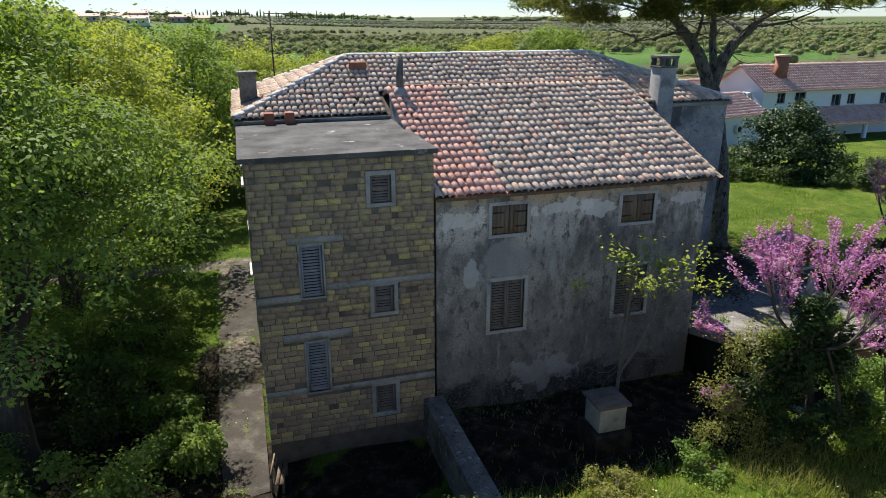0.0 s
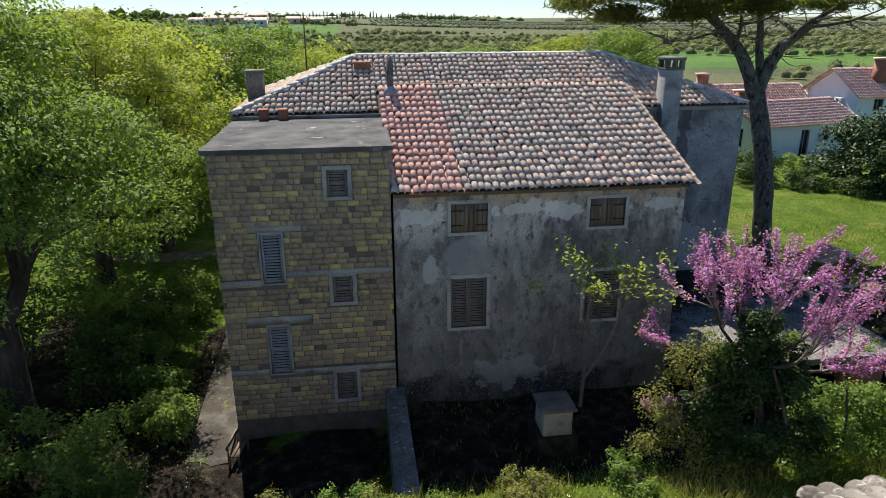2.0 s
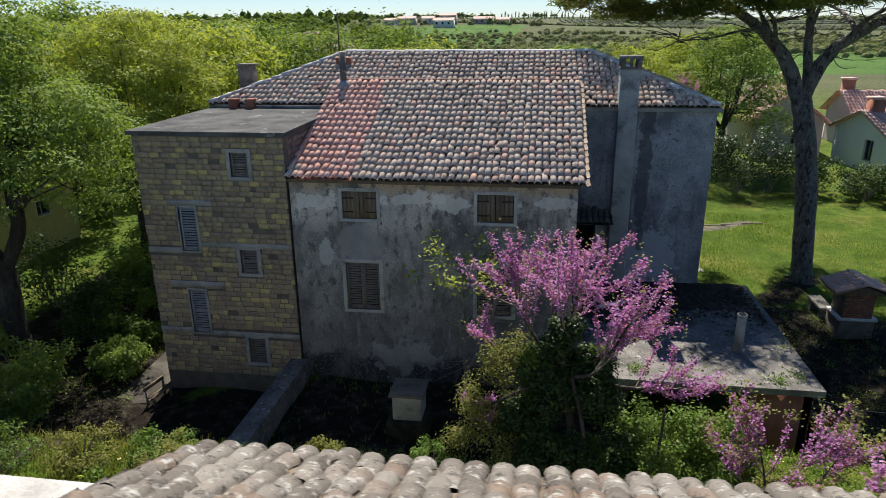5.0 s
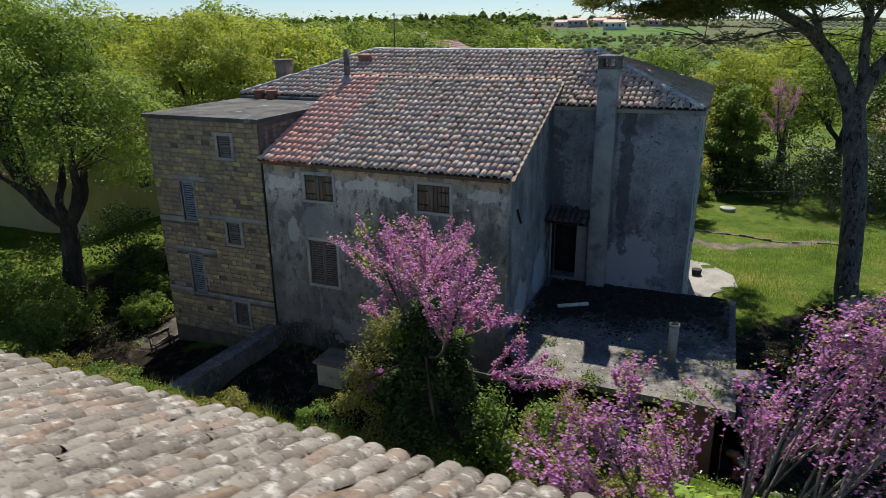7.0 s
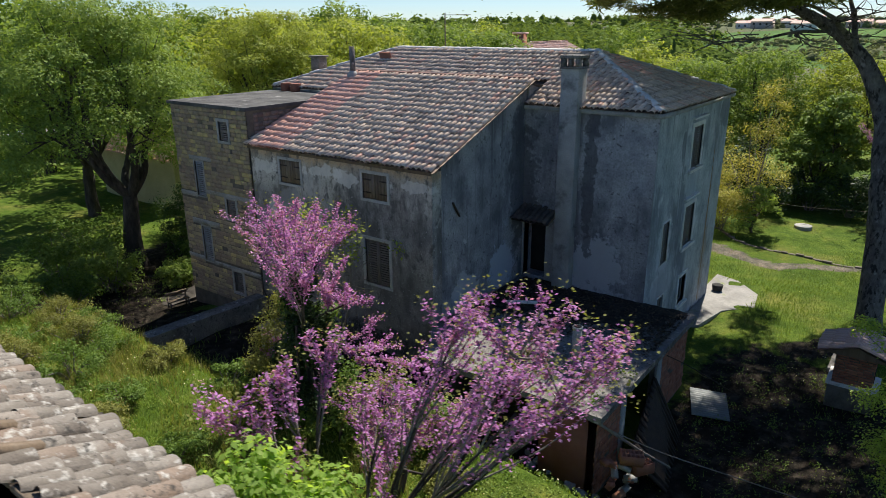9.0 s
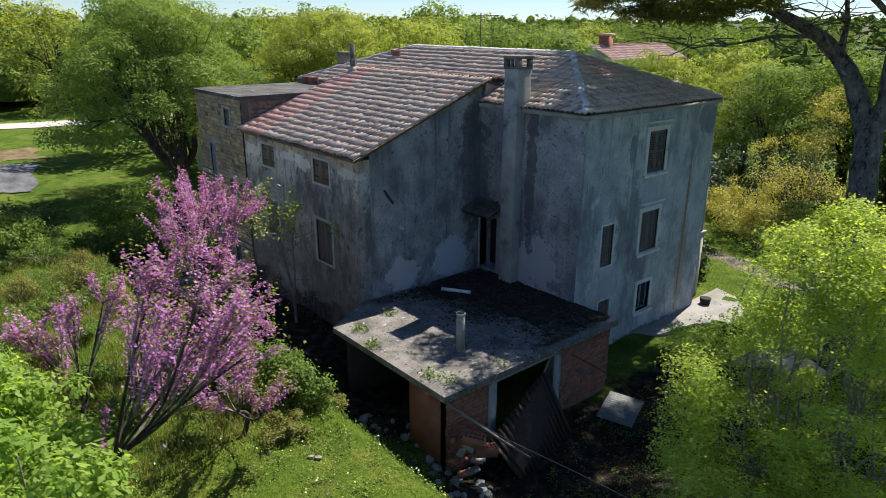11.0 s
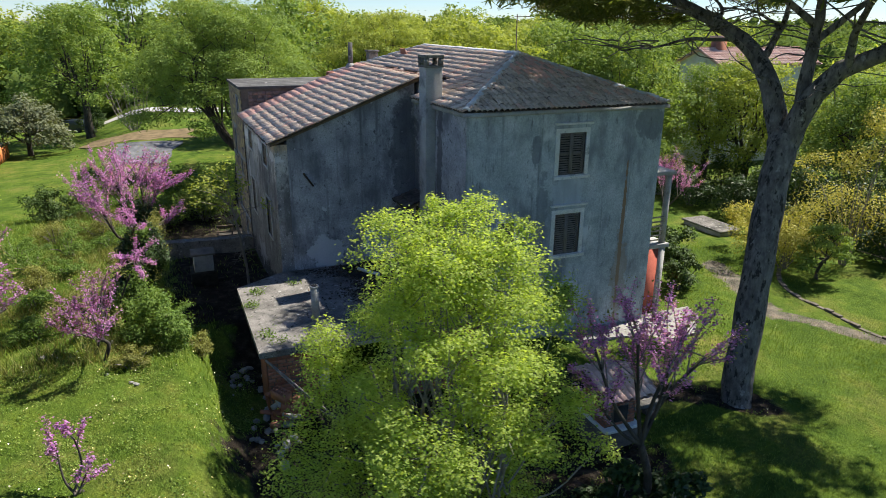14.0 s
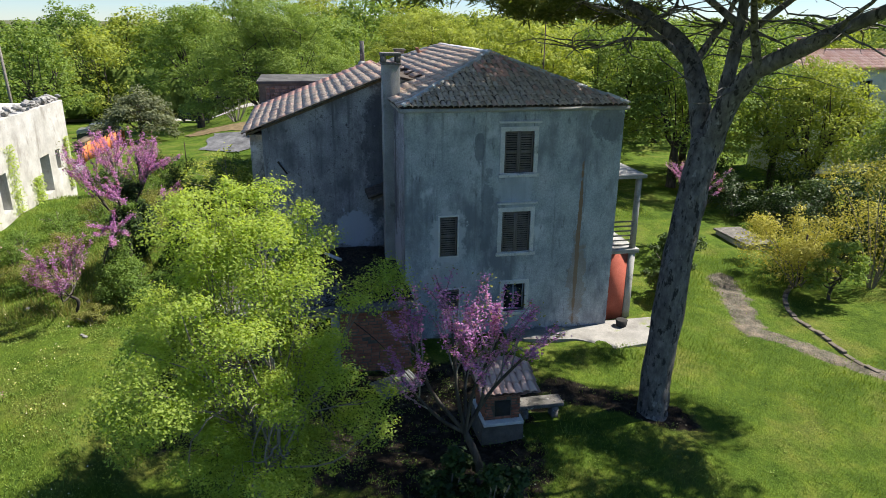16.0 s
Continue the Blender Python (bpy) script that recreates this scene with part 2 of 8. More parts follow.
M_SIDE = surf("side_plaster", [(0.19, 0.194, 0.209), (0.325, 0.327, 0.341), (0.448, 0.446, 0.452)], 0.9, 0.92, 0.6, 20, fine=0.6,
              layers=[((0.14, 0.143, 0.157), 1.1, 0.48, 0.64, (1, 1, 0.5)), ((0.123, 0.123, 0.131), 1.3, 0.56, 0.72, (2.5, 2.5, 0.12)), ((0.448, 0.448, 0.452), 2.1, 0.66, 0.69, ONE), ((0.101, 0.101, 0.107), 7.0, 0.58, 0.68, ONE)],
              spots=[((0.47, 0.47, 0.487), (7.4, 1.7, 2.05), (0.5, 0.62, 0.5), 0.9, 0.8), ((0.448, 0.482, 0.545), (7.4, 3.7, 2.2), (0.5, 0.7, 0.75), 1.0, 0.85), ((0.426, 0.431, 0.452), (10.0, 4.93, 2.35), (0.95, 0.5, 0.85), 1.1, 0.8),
                     # dark spots: a strip east of the chimney and the inner corner
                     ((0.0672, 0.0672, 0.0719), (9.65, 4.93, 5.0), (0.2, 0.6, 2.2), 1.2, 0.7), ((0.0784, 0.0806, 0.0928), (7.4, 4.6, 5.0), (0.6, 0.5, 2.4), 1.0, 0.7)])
M_EAST = surf("east_plaster", [(0.297, 0.33, 0.354), (0.44, 0.479, 0.504), (0.561, 0.583, 0.606)], 1.0, 0.9, 0.5, 20, fine=0.55,
              layers=[((0.209, 0.226, 0.252), 0.8, 0.47, 0.62, (1, 1, 0.45)), ((0.176, 0.187, 0.204), 1.2, 0.56, 0.72, (1, 3, 0.12)), ((0.572, 0.594, 0.612), 0.9, 0.60, 0.68, (1, 1, 0.6)), ((0.506, 0.528, 0.552), 1.9, 0.66, 0.69, (1, 1, 0.7)), ((0.154, 0.165, 0.18), 5.0, 0.6, 0.72, (1, 1, 0.35))],
              spots=[((0.517, 0.528, 0.552), (11.62, 6.35, 3.0), (0.6, 0.55, 1.0), 0.8, 0.85), ((0.484, 0.528, 0.576), (11.62, 8.5, 4.5), (0.5, 0.62, 0.75), 0.9, 0.55), ((0.264, 0.143, 0.066), (11.62, 10.8, 2.6), (0.5, 0.07, 2.9), 0.9, 0.85),
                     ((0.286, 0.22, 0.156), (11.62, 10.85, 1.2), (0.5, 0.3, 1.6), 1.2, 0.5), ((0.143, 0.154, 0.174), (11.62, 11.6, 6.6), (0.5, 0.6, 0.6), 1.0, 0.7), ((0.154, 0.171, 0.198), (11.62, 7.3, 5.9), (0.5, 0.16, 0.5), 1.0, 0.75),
                     # the last spot darkens a band along the wall's foot
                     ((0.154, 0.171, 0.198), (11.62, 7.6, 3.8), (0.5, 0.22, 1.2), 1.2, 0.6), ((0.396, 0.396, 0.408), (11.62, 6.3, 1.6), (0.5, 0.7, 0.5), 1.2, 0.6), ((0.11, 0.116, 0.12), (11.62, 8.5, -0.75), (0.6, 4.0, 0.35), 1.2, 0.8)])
M_MORTAR = surf("mortar", [(0.10, 0.085, 0.07), (0.19, 0.165, 0.135)], 3, 0.95, 0.5, 30)
M_BLOCK = surf("block", [(0.29, 0.215, 0.165), (0.36, 0.28, 0.195), (0.33, 0.24, 0.18), (0.39, 0.305, 0.205), (0.34, 0.265, 0.195), (0.47, 0.375, 0.205), (0.42, 0.335, 0.215), (0.62, 0.49, 0.215)], 1.2, 0.95, 0.6, 30, rand="obj", rand_amt=0.8, fine=0.5, layers=[((0.26, 0.2, 0.16), 0.8, 0.55, 0.68, ONE)])
M_BLOCKP = surf("pink_block", [(0.15, 0.115, 0.10), (0.22, 0.16, 0.135), (0.28, 0.19, 0.155), (0.25, 0.21, 0.18)], 1.4, 0.95, 0.6, 30, rand="isl", rand_amt=0.75, fine=0.5)
M_BLOCKJ = surf("block_rest", [(0.29, 0.215, 0.165), (0.36, 0.28, 0.195), (0.33, 0.24, 0.18), (0.39, 0.305, 0.205), (0.34, 0.265, 0.195), (0.47, 0.375, 0.205), (0.42, 0.335, 0.215), (0.62, 0.49, 0.215)], 1.2, 0.95, 0.6, 30, rand="isl", rand_amt=0.8, fine=0.5, layers=[((0.26, 0.2, 0.16), 0.8, 0.55, 0.68, ONE)])
M_CONC = surf("concrete", [(0.24, 0.24, 0.235), (0.34, 0.335, 0.32), (0.42, 0.41, 0.39)], 1.4, 0.9, 0.35, 30, layers=[((0.12, 0.12, 0.115), 1.3, 0.55, 0.7, ONE)])
M_SLAB = surf("slab_concrete", [(0.12, 0.112, 0.102), (0.20, 0.188, 0.172), (0.28, 0.262, 0.24)], 1.6, 0.95, 0.6, 22, fine=0.75, spec=0.1, layers=[((0.08, 0.08, 0.07), 1.1, 0.52, 0.68, ONE), ((0.36, 0.35, 0.33), 4.6, 0.6, 0.66, ONE), ((0.05, 0.048, 0.043), 9.0, 0.57, 0.66, ONE), ((0.10, 0.11, 0.05), 1.7, 0.64, 0.7, ONE)])
M_FELT = surf("roof_felt", [(0.06, 0.06, 0.06), (0.105, 0.104, 0.102), (0.15, 0.147, 0.143)], 1.4, 0.95, 0.4, 40, fine=0.6, spec=0.1, layers=[((0.3, 0.29, 0.28), 1.6, 0.62, 0.7, ONE)])
M_STONE = surf("stone_trim", [(0.58, 0.57, 0.55), (0.74, 0.73, 0.71)], 2.0, 0.85, 0.3, 30, layers=[((0.2, 0.2, 0.19), 2.5, 0.58, 0.7, ONE)])
M_JAMB = surf("worn_jamb", [(0.36, 0.35, 0.335), (0.50, 0.49, 0.465)], 2.0, 0.88, 0.35, 30, layers=[((0.22, 0.215, 0.205), 3.5, 0.56, 0.68, ONE)])
M_SHUT = surf("shutter_paint", [(0.15, 0.13, 0.118), (0.24, 0.21, 0.19)], 4, 0.7, 0.2, 40, stretch=(1, 1, 0.2))
M_SHUTG = surf("shutter_grey", [(0.22, 0.235, 0.27), (0.33, 0.345, 0.39)], 4, 0.7, 0.2, 40, stretch=(1, 1, 0.2))
M_PLANK = surf("old_plank", [(0.09, 0.065, 0.045), (0.17, 0.125, 0.085), (0.24, 0.19, 0.14)], 6, 0.85, 0.4, 30, rand="isl", stretch=(1, 1, 0.15))
M_IRON = surf("iron", [(0.04, 0.032, 0.028), (0.08, 0.055, 0.04)], 8, 0.7, 0.2, 60, metal=0.4)
# near-black, for black things and for sheets that stand for indoor shade
M_DARK = surf("black_and_shade", [(0.03, 0.03, 0.03), (0.05, 0.048, 0.045)], 2, 0.95, 0.1)
TILE_OLD = [(0.40, 0.30, 0.23), (0.57, 0.445, 0.345), (0.66, 0.52, 0.405), (0.73, 0.58, 0.455), (0.62, 0.48, 0.37), (0.53, 0.425, 0.34), (0.77, 0.62, 0.49), (0.66, 0.515, 0.40), (0.78, 0.45, 0.33)]
TILE_L = [((0.20, 0.17, 0.145), 9.0, 0.55, 0.72, ONE), ((0.19, 0.165, 0.14), 0.9, 0.58, 0.76, ONE), ((0.66, 0.62, 0.56), 11.0, 0.62, 0.7, ONE)]
M_TILE = surf("old_tile", TILE_OLD, 3.0, 1.0, 0.4, 35, spec=0.03, rand="obj", layers=TILE_L, rand_amt=0.7)
M_TILEJ = surf("old_tile_rest", TILE_OLD, 3.0, 1.0, 0.4, 35, spec=0.03, rand="isl", layers=TILE_L, rand_amt=0.7)
RED = [(0.70, 0.37, 0.28), (0.78, 0.46, 0.36), (0.82, 0.54, 0.43)]
M_TILER = surf("red_tile", RED, 1.5, 1.0, 0.25, 35, spec=0.03, rand="obj", layers=[((0.35, 0.22, 0.16), 6.0, 0.6, 0.75, ONE)])
M_TILERJ = surf("red_tile_rest", [(0.60, 0.30, 0.22), (0.70, 0.40, 0.31)], 1.5, 1.0, 0.25, 35, spec=0.03, rand="isl", layers=[((0.35, 0.22, 0.16), 6.0, 0.6, 0.75, ONE)])
M_TILEN = surf("neighbour_tile", [(0.54, 0.31, 0.245), (0.64, 0.43, 0.36), (0.72, 0.54, 0.47)], 1.5, 0.85, 0.25, 35, rand="isl")
PALE = [(0.105, 0.088, 0.074), (0.165, 0.143, 0.12), (0.21, 0.188, 0.16), (0.26, 0.235, 0.205), (0.2, 0.135, 0.095)]
PALE_L = [((0.40, 0.385, 0.35), 7.0, 0.55, 0.66, ONE), ((0.05, 0.045, 0.04), 6.0, 0.56, 0.68, ONE), ((0.04, 0.036, 0.032), 18.0, 0.6, 0.68, ONE)]
M_TILEP = surf("pale_tile", PALE, 2.0, 0.92, 0.5, 35, rand="obj", layers=PALE_L, rand_amt=0.6)
M_TILEPJ = surf("pale_tile_rest", PALE, 2.0, 0.92, 0.5, 35, rand="isl", layers=PALE_L, rand_amt=0.6)
M_PAN = surf("pan_tile", [(0.04, 0.033, 0.028), (0.08, 0.066, 0.055), (0.13, 0.105, 0.085)], 3, 0.95, 0.3, 30)
M_PANT = surf("channel_tile", [(0.17, 0.14, 0.115), (0.25, 0.205, 0.17), (0.32, 0.265, 0.22)], 3, 1.0, 0.3, 30, spec=0.03, rand="isl", layers=[((0.12, 0.10, 0.085), 5.0, 0.54, 0.68, ONE)])
M_RIDGE = surf("ridge_tile", [(0.46, 0.44, 0.41), (0.64, 0.62, 0.58), (0.76, 0.74, 0.71)], 3, 0.9, 0.4, 30, rand="isl")
M_BARK = surf("bark", [(0.03, 0.026, 0.022), (0.06, 0.052, 0.044), (0.11, 0.095, 0.08)], 6, 0.95, 0.9, 14, stretch=(1, 1, 0.3))
M_PINEBARK = surf("pine_bark", [(0.085, 0.078, 0.074), (0.15, 0.138, 0.13), (0.23, 0.21, 0.195)], 5, 0.95, 1.0, 11, stretch=(1, 1, 0.5), fine=0.7, layers=[((0.035, 0.032, 0.03), 7.0, 0.54, 0.6, (1, 1, 0.4)), ((0.28, 0.265, 0.25), 4.0, 0.6, 0.68, (1, 1, 0.6))])
M_TWIG = surf("twig", [(0.16, 0.14, 0.125), (0.28, 0.25, 0.22)], 6, 0.9, 0.4, 30)
M_LEAF = surf("oak_leaf", [(0.125, 0.195, 0.042), (0.18, 0.265, 0.056), (0.265, 0.35, 0.08)], 0.5, 0.7, 0, rand="isl", leaf=0.42, fine=0.1)
M_LEAFY = surf("yellow_leaf", [(0.22, 0.275, 0.052), (0.295, 0.35, 0.066), (0.39, 0.435, 0.095)], 0.5, 0.7, 0, rand="isl", leaf=0.45, fine=0.1)
M_LEAFM = surf("mid_leaf", [(0.07, 0.13, 0.025), (0.12, 0.20, 0.035), (0.18, 0.27, 0.05)], 0.9, 0.6, 0, rand="isl", leaf=0.4, fine=0.1)
M_LEAFB = surf("bright_leaf", [(0.26, 0.36, 0.075), (0.37, 0.47, 0.10), (0.48, 0.57, 0.15)], 0.8, 0.6, 0, rand="isl", leaf=0.62, fine=0.1)
M_VINE = surf("vine_leaf", [(0.19, 0.32, 0.06), (0.28, 0.42, 0.08), (0.38, 0.51, 0.12)], 0.8, 0.6, 0, rand="isl", leaf=0.62, fine=0.1)
M_LEAFD = surf("shrub_leaf", [(0.03, 0.06, 0.014), (0.055, 0.095, 0.02), (0.09, 0.145, 0.03)], 0.9, 0.6, 0, rand="isl", leaf=0.3, fine=0.1)
M_IVY = surf("ivy_leaf", [(0.014, 0.03, 0.008), (0.028, 0.058, 0.012), (0.055, 0.10, 0.02)], 0.9, 0.5, 0, rand="isl", leaf=0.18, fine=0.1)
M_GOLD = surf("golden_leaf", [(0.26, 0.25, 0.045), (0.40, 0.38, 0.075), (0.52, 0.49, 0.13)], 0.9, 0.6, 0, rand="isl", leaf=0.4, fine=0.1)
M_NEEDLE = surf("pine_needle", [(0.08, 0.11, 0.03), (0.12, 0.155, 0.04), (0.18, 0.205, 0.06)], 0.8, 0.6, 0, rand="isl", leaf=0.45, fine=0.1)
M_BLOOM = surf("judas_bloom", [(0.36, 0.115, 0.39), (0.50, 0.205, 0.54), (0.64, 0.38, 0.68)], 1.2, 0.7, 0, rand="isl", leaf=0.45, fine=0.1)
M_LEAFN = surf("new_leaf", [(0.14, 0.145, 0.042), (0.20, 0.205, 0.055), (0.27, 0.29, 0.08)], 0.8, 0.7, 0, rand="isl", leaf=0.4, fine=0.1)
M_GRASS = surf("grass_blade", [(0.10, 0.17, 0.03), (0.16, 0.25, 0.04), (0.26, 0.32, 0.07)], 0.6, 0.7, 0, rand="isl", leaf=0.35, fine=0.1)
M_BRICK = surf("brick", [(0.25, 0.10, 0.065), (0.34, 0.14, 0.09), (0.42, 0.2, 0.13)], 2, 0.92, 0.4, 40, rand="obj")
M_WHITE = surf("white_render", [(0.55, 0.54, 0.5), (0.68, 0.67, 0.63), (0.76, 0.75, 0.72)], 1.2, 0.9, 0.2, 20, layers=[((0.35, 0.34, 0.31), 1.0, 0.6, 0.75, (1, 1, 0.4))])
M_RUIN = surf("ruin_plaster", [(0.36, 0.345, 0.315), (0.50, 0.485, 0.45), (0.62, 0.61, 0.58)], 1.0, 0.92, 0.4, 18, layers=[((0.30, 0.28, 0.25), 1.2, 0.55, 0.66, (1, 1, 0.5)), ((0.42, 0.39, 0.34), 5.0, 0.6, 0.64, ONE)])
M_ROCK = surf("rock", [(0.16, 0.155, 0.145), (0.27, 0.26, 0.25), (0.42, 0.41, 0.395)], 3, 0.92, 0.6, 14)
M_YELLOW = surf("yellow_render", [(0.42, 0.36, 0.18), (0.52, 0.45, 0.24)], 1.0, 0.9, 0.2, 20)
M_PAVE = surf("pale_paving", [(0.2, 0.19, 0.175), (0.28, 0.27, 0.25), (0.35, 0.335, 0.31)], 1.5, 0.92, 0.3, 20, layers=[((0.2, 0.22, 0.1), 1.4, 0.6, 0.7, ONE)])
M_ROAD = surf("gravel_road", [(0.38, 0.36, 0.33), (0.5, 0.48, 0.45)], 0.7, 0.95, 0.2, 30)
M_GLASS = surf("dark_glass", [(0.02, 0.025, 0.03), (0.03, 0.035, 0.04)], 2, 0.08, 0, spec=0.6)


# ---- ground ----
def smooth(a):
    a = np.clip(a, 0.0, 1.0)
    return a * a * (3 - 2 * a)


def seg_dist(x, y, x0, y0, x1, y1):
    dx, dy = x1 - x0, y1 - y0
    s = np.clip(((x - x0) * dx + (y - y0) * dy) / (dx * dx + dy * dy), 0, 1)
    return np.hypot(x - x0 - s * dx, y - y0 - s * dy)


def gz(x, y):
    """The ground's height."""
    x, y = np.asarray(x, float), np.asarray(y, float)
    r = np.hypot(x - 4, y - 4)
    z = -0.55 - np.clip((r - 26) * 0.06, 0, 9.5)
    edge = -3.5 + 1.4 * smooth((x - 7.5) / 2.0)
    up = smooth((edge - y) / 1.3) * (1 - 0.6 * smooth((x - 15) / 8)) * (1 - 0.75 * smooth((-4 - x) / 6))
    z = z + 1.45 * up * (1 - smooth((r - 30) / 20))
    yard = smooth((x + 0.3) / 0.3) * smooth((9.0 - x) / 1.5) * smooth((y + 4.6) / 1.0) * smooth((0.8 - y) / 0.3)
    shelf = np.maximum(smooth((y + 12) / 9), ((r < 26) & (y > -6)).astype(float))
    z = z + (np.maximum(z, -0.55 + 0.65 * yard) - z) * shelf
    z = z - 0.3 * smooth((x - 12) / 1.2) * smooth((y + 1.8) / 1.2) * smooth((6.5 - y) / 3) * smooth((19 - x) / 4)
    far = np.hypot(x, y)
    ridge = smooth((far - 250) / 700) * smooth((-x + 0.25 * y + 60) / 500) * 11.0
    z = z + ridge + 1.5 * smooth((far - 120) / 300) * np.sin(x * 0.011 + 1.0) * np.cos(y * 0.013)
    z = z + 4.5 * np.exp(-((x + 70) / 110) ** 2 - ((y - 505) / 130) ** 2)
    near = np.clip(1 - r / 70, 0, 1)
    return z + near * 0.05 * (np.sin(x * 1.9 + y * 0.7) + np.sin(y * 2.3 - x * 0.9))


def axis_steps(lo, hi, step, out):
    mid = list(np.arange(lo, hi + step / 2, step))
    grow, a, b, d = 1.17, mid[0], mid[-1], step
    left, right = [], []
    while b < out:
        d *= grow
        a, b = a - d, b + d
        left.append(a)
        right.append(b)
    return np.array(left[::-1] + mid + right)


gx, gy = axis_steps(-24, 34, 0.42, 4300), axis_steps(-16, 30, 0.42, 4300)
GX, GY = np.meshgrid(gx, gy, indexing="ij")
gv = np.stack([GX, GY, gz(GX, GY)], -1).reshape(-1, 3)
gi, gj = np.meshgrid(np.arange(len(gx) - 1), np.arange(len(gy) - 1), indexing="ij")
ny = len(gy)
gf = np.stack([gi * ny + gj, (gi + 1) * ny + gj, (gi + 1) * ny + gj + 1, gi * ny + gj + 1], -1).reshape(-1, 4)
# bare soil patches, laid where the yard and tree shade fall
SHADED_SOIL = [(-5.6, -2.0, -5.2, 6.0, 1.3), (-5.0, -5.0, -4.6, 0.0, 1.4), (14.8, -0.8, 15.2, 6.5, 2.3), (16.5, 2.0, 18.5, 5.5, 2.2), (1.5, -1.8, 6.0, -1.6, 2.3), (8.5, -0.5, 10.5, -1.0, 1.5),
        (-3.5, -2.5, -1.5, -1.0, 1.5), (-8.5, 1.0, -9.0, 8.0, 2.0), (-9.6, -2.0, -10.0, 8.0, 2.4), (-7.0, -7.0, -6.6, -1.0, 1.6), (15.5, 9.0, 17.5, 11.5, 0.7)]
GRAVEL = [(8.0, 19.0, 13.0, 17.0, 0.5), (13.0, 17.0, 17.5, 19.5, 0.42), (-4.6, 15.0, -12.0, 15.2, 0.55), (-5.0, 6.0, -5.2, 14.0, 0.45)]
soil = np.max([smooth(1.35 - seg_dist(GX, GY, *s[:4]) / s[4]) for s in SHADED_SOIL], 0).ravel()
gravel = np.max([smooth(1.5 - seg_dist(GX, GY, *s[:4]) / s[4]) for s in GRAVEL], 0).ravel()


def ground_material():
    m = bpy.data.materials.new("meadow")
    m.use_nodes = True
    n, l = m.node_tree.nodes, m.node_tree.links
    bsdf = n["Principled BSDF"]
    bsdf.inputs["Roughness"].default_value, bsdf.inputs["Specular IOR Level"].default_value = 0.95, 0.1
    geo = n.new("ShaderNodeNewGeometry")

    def nz(sc, d=5.0, r=0.6):
        t = n.new("ShaderNodeTexNoise")
        t.inputs["Scale"].default_value, t.inputs["Detail"].default_value, t.inputs["Roughness"].default_value = sc, d, r
        l.new(geo.outputs["Position"], t.inputs["Vector"])
        return t.outputs["Fac"]

    def ramp(f, stops, interp="LINEAR"):
        r = n.new("ShaderNodeValToRGB")
        r.color_ramp.interpolation = interp
        e = r.color_ramp.elements
        while len(e) < len(stops):
            e.new(0.5)
        for k, (p, c) in enumerate(stops):
            e[k].position, e[k].color = p, (*c, 1)
        l.new(f, r.inputs["Fac"])
        return r.outputs["Color"]

    def mix(f, a, b, blend="MIX"):
        x = n.new("ShaderNodeMix")
        x.data_type, x.blend_type = "RGBA", blend
        if isinstance(f, float):
            x.inputs["Factor"].default_value = f
        else:
            l.new(f, x.inputs["Factor"])
        l.new(a, x.inputs["A"])
        l.new(b, x.inputs["B"])
        return x.outputs["Result"]

    grass = ramp(nz(0.5), [(0.3, (0.05, 0.095, 0.012)), (0.5, (0.085, 0.14, 0.018)), (0.7, (0.15, 0.17, 0.04))])
    vor = n.new("ShaderNodeTexVoronoi")
    vor.inputs["Scale"].default_value = 0.006
    l.new(geo.outputs["Position"], vor.inputs["Vector"])
    fields = ramp(vor.outputs["Color"], [(0.0, (0.10, 0.115, 0.06)), (0.34, (0.075, 0.15, 0.035)), (0.48, (0.115, 0.12, 0.075)), (0.74, (0.10, 0.13, 0.055)), (0.9, (0.115, 0.085, 0.068))], "CONSTANT")
    fields = mix(0.75, fields, ramp(nz(0.03, 8.0, 0.75), [(0.36, (0.55, 0.6, 0.62)), (0.5, (1.0, 1.0, 1.0)), (0.66, (1.35, 1.2, 1.1))]), "MULTIPLY")
    dist = n.new("ShaderNodeVectorMath")
    dist.operation = "LENGTH"
    l.new(geo.outputs["Position"], dist.inputs[0])
    mr = n.new("ShaderNodeMapRange")
    mr.inputs["From Min"].default_value, mr.inputs["From Max"].default_value = 70, 110
    l.new(dist.outputs["Value"], mr.inputs["Value"])
    col = mix(mr.outputs[0], grass, fields)
    # soil colours near-black: shade is put into them besides dark earth
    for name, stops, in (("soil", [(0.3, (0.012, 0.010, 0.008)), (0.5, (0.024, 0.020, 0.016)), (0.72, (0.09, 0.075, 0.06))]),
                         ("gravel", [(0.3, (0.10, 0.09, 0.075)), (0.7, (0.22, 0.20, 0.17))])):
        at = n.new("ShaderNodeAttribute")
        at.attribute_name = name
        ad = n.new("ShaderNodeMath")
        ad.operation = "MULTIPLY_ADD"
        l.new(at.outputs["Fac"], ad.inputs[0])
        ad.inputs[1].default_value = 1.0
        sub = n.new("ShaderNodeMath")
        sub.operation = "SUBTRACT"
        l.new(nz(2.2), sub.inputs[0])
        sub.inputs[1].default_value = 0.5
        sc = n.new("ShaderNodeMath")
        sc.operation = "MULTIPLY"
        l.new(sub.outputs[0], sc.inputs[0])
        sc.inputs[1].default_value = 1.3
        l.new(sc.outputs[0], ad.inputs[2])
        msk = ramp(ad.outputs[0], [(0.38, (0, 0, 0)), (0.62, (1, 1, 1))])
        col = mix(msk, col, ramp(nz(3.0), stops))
    grain = nz(11.0, 7.0, 0.8)
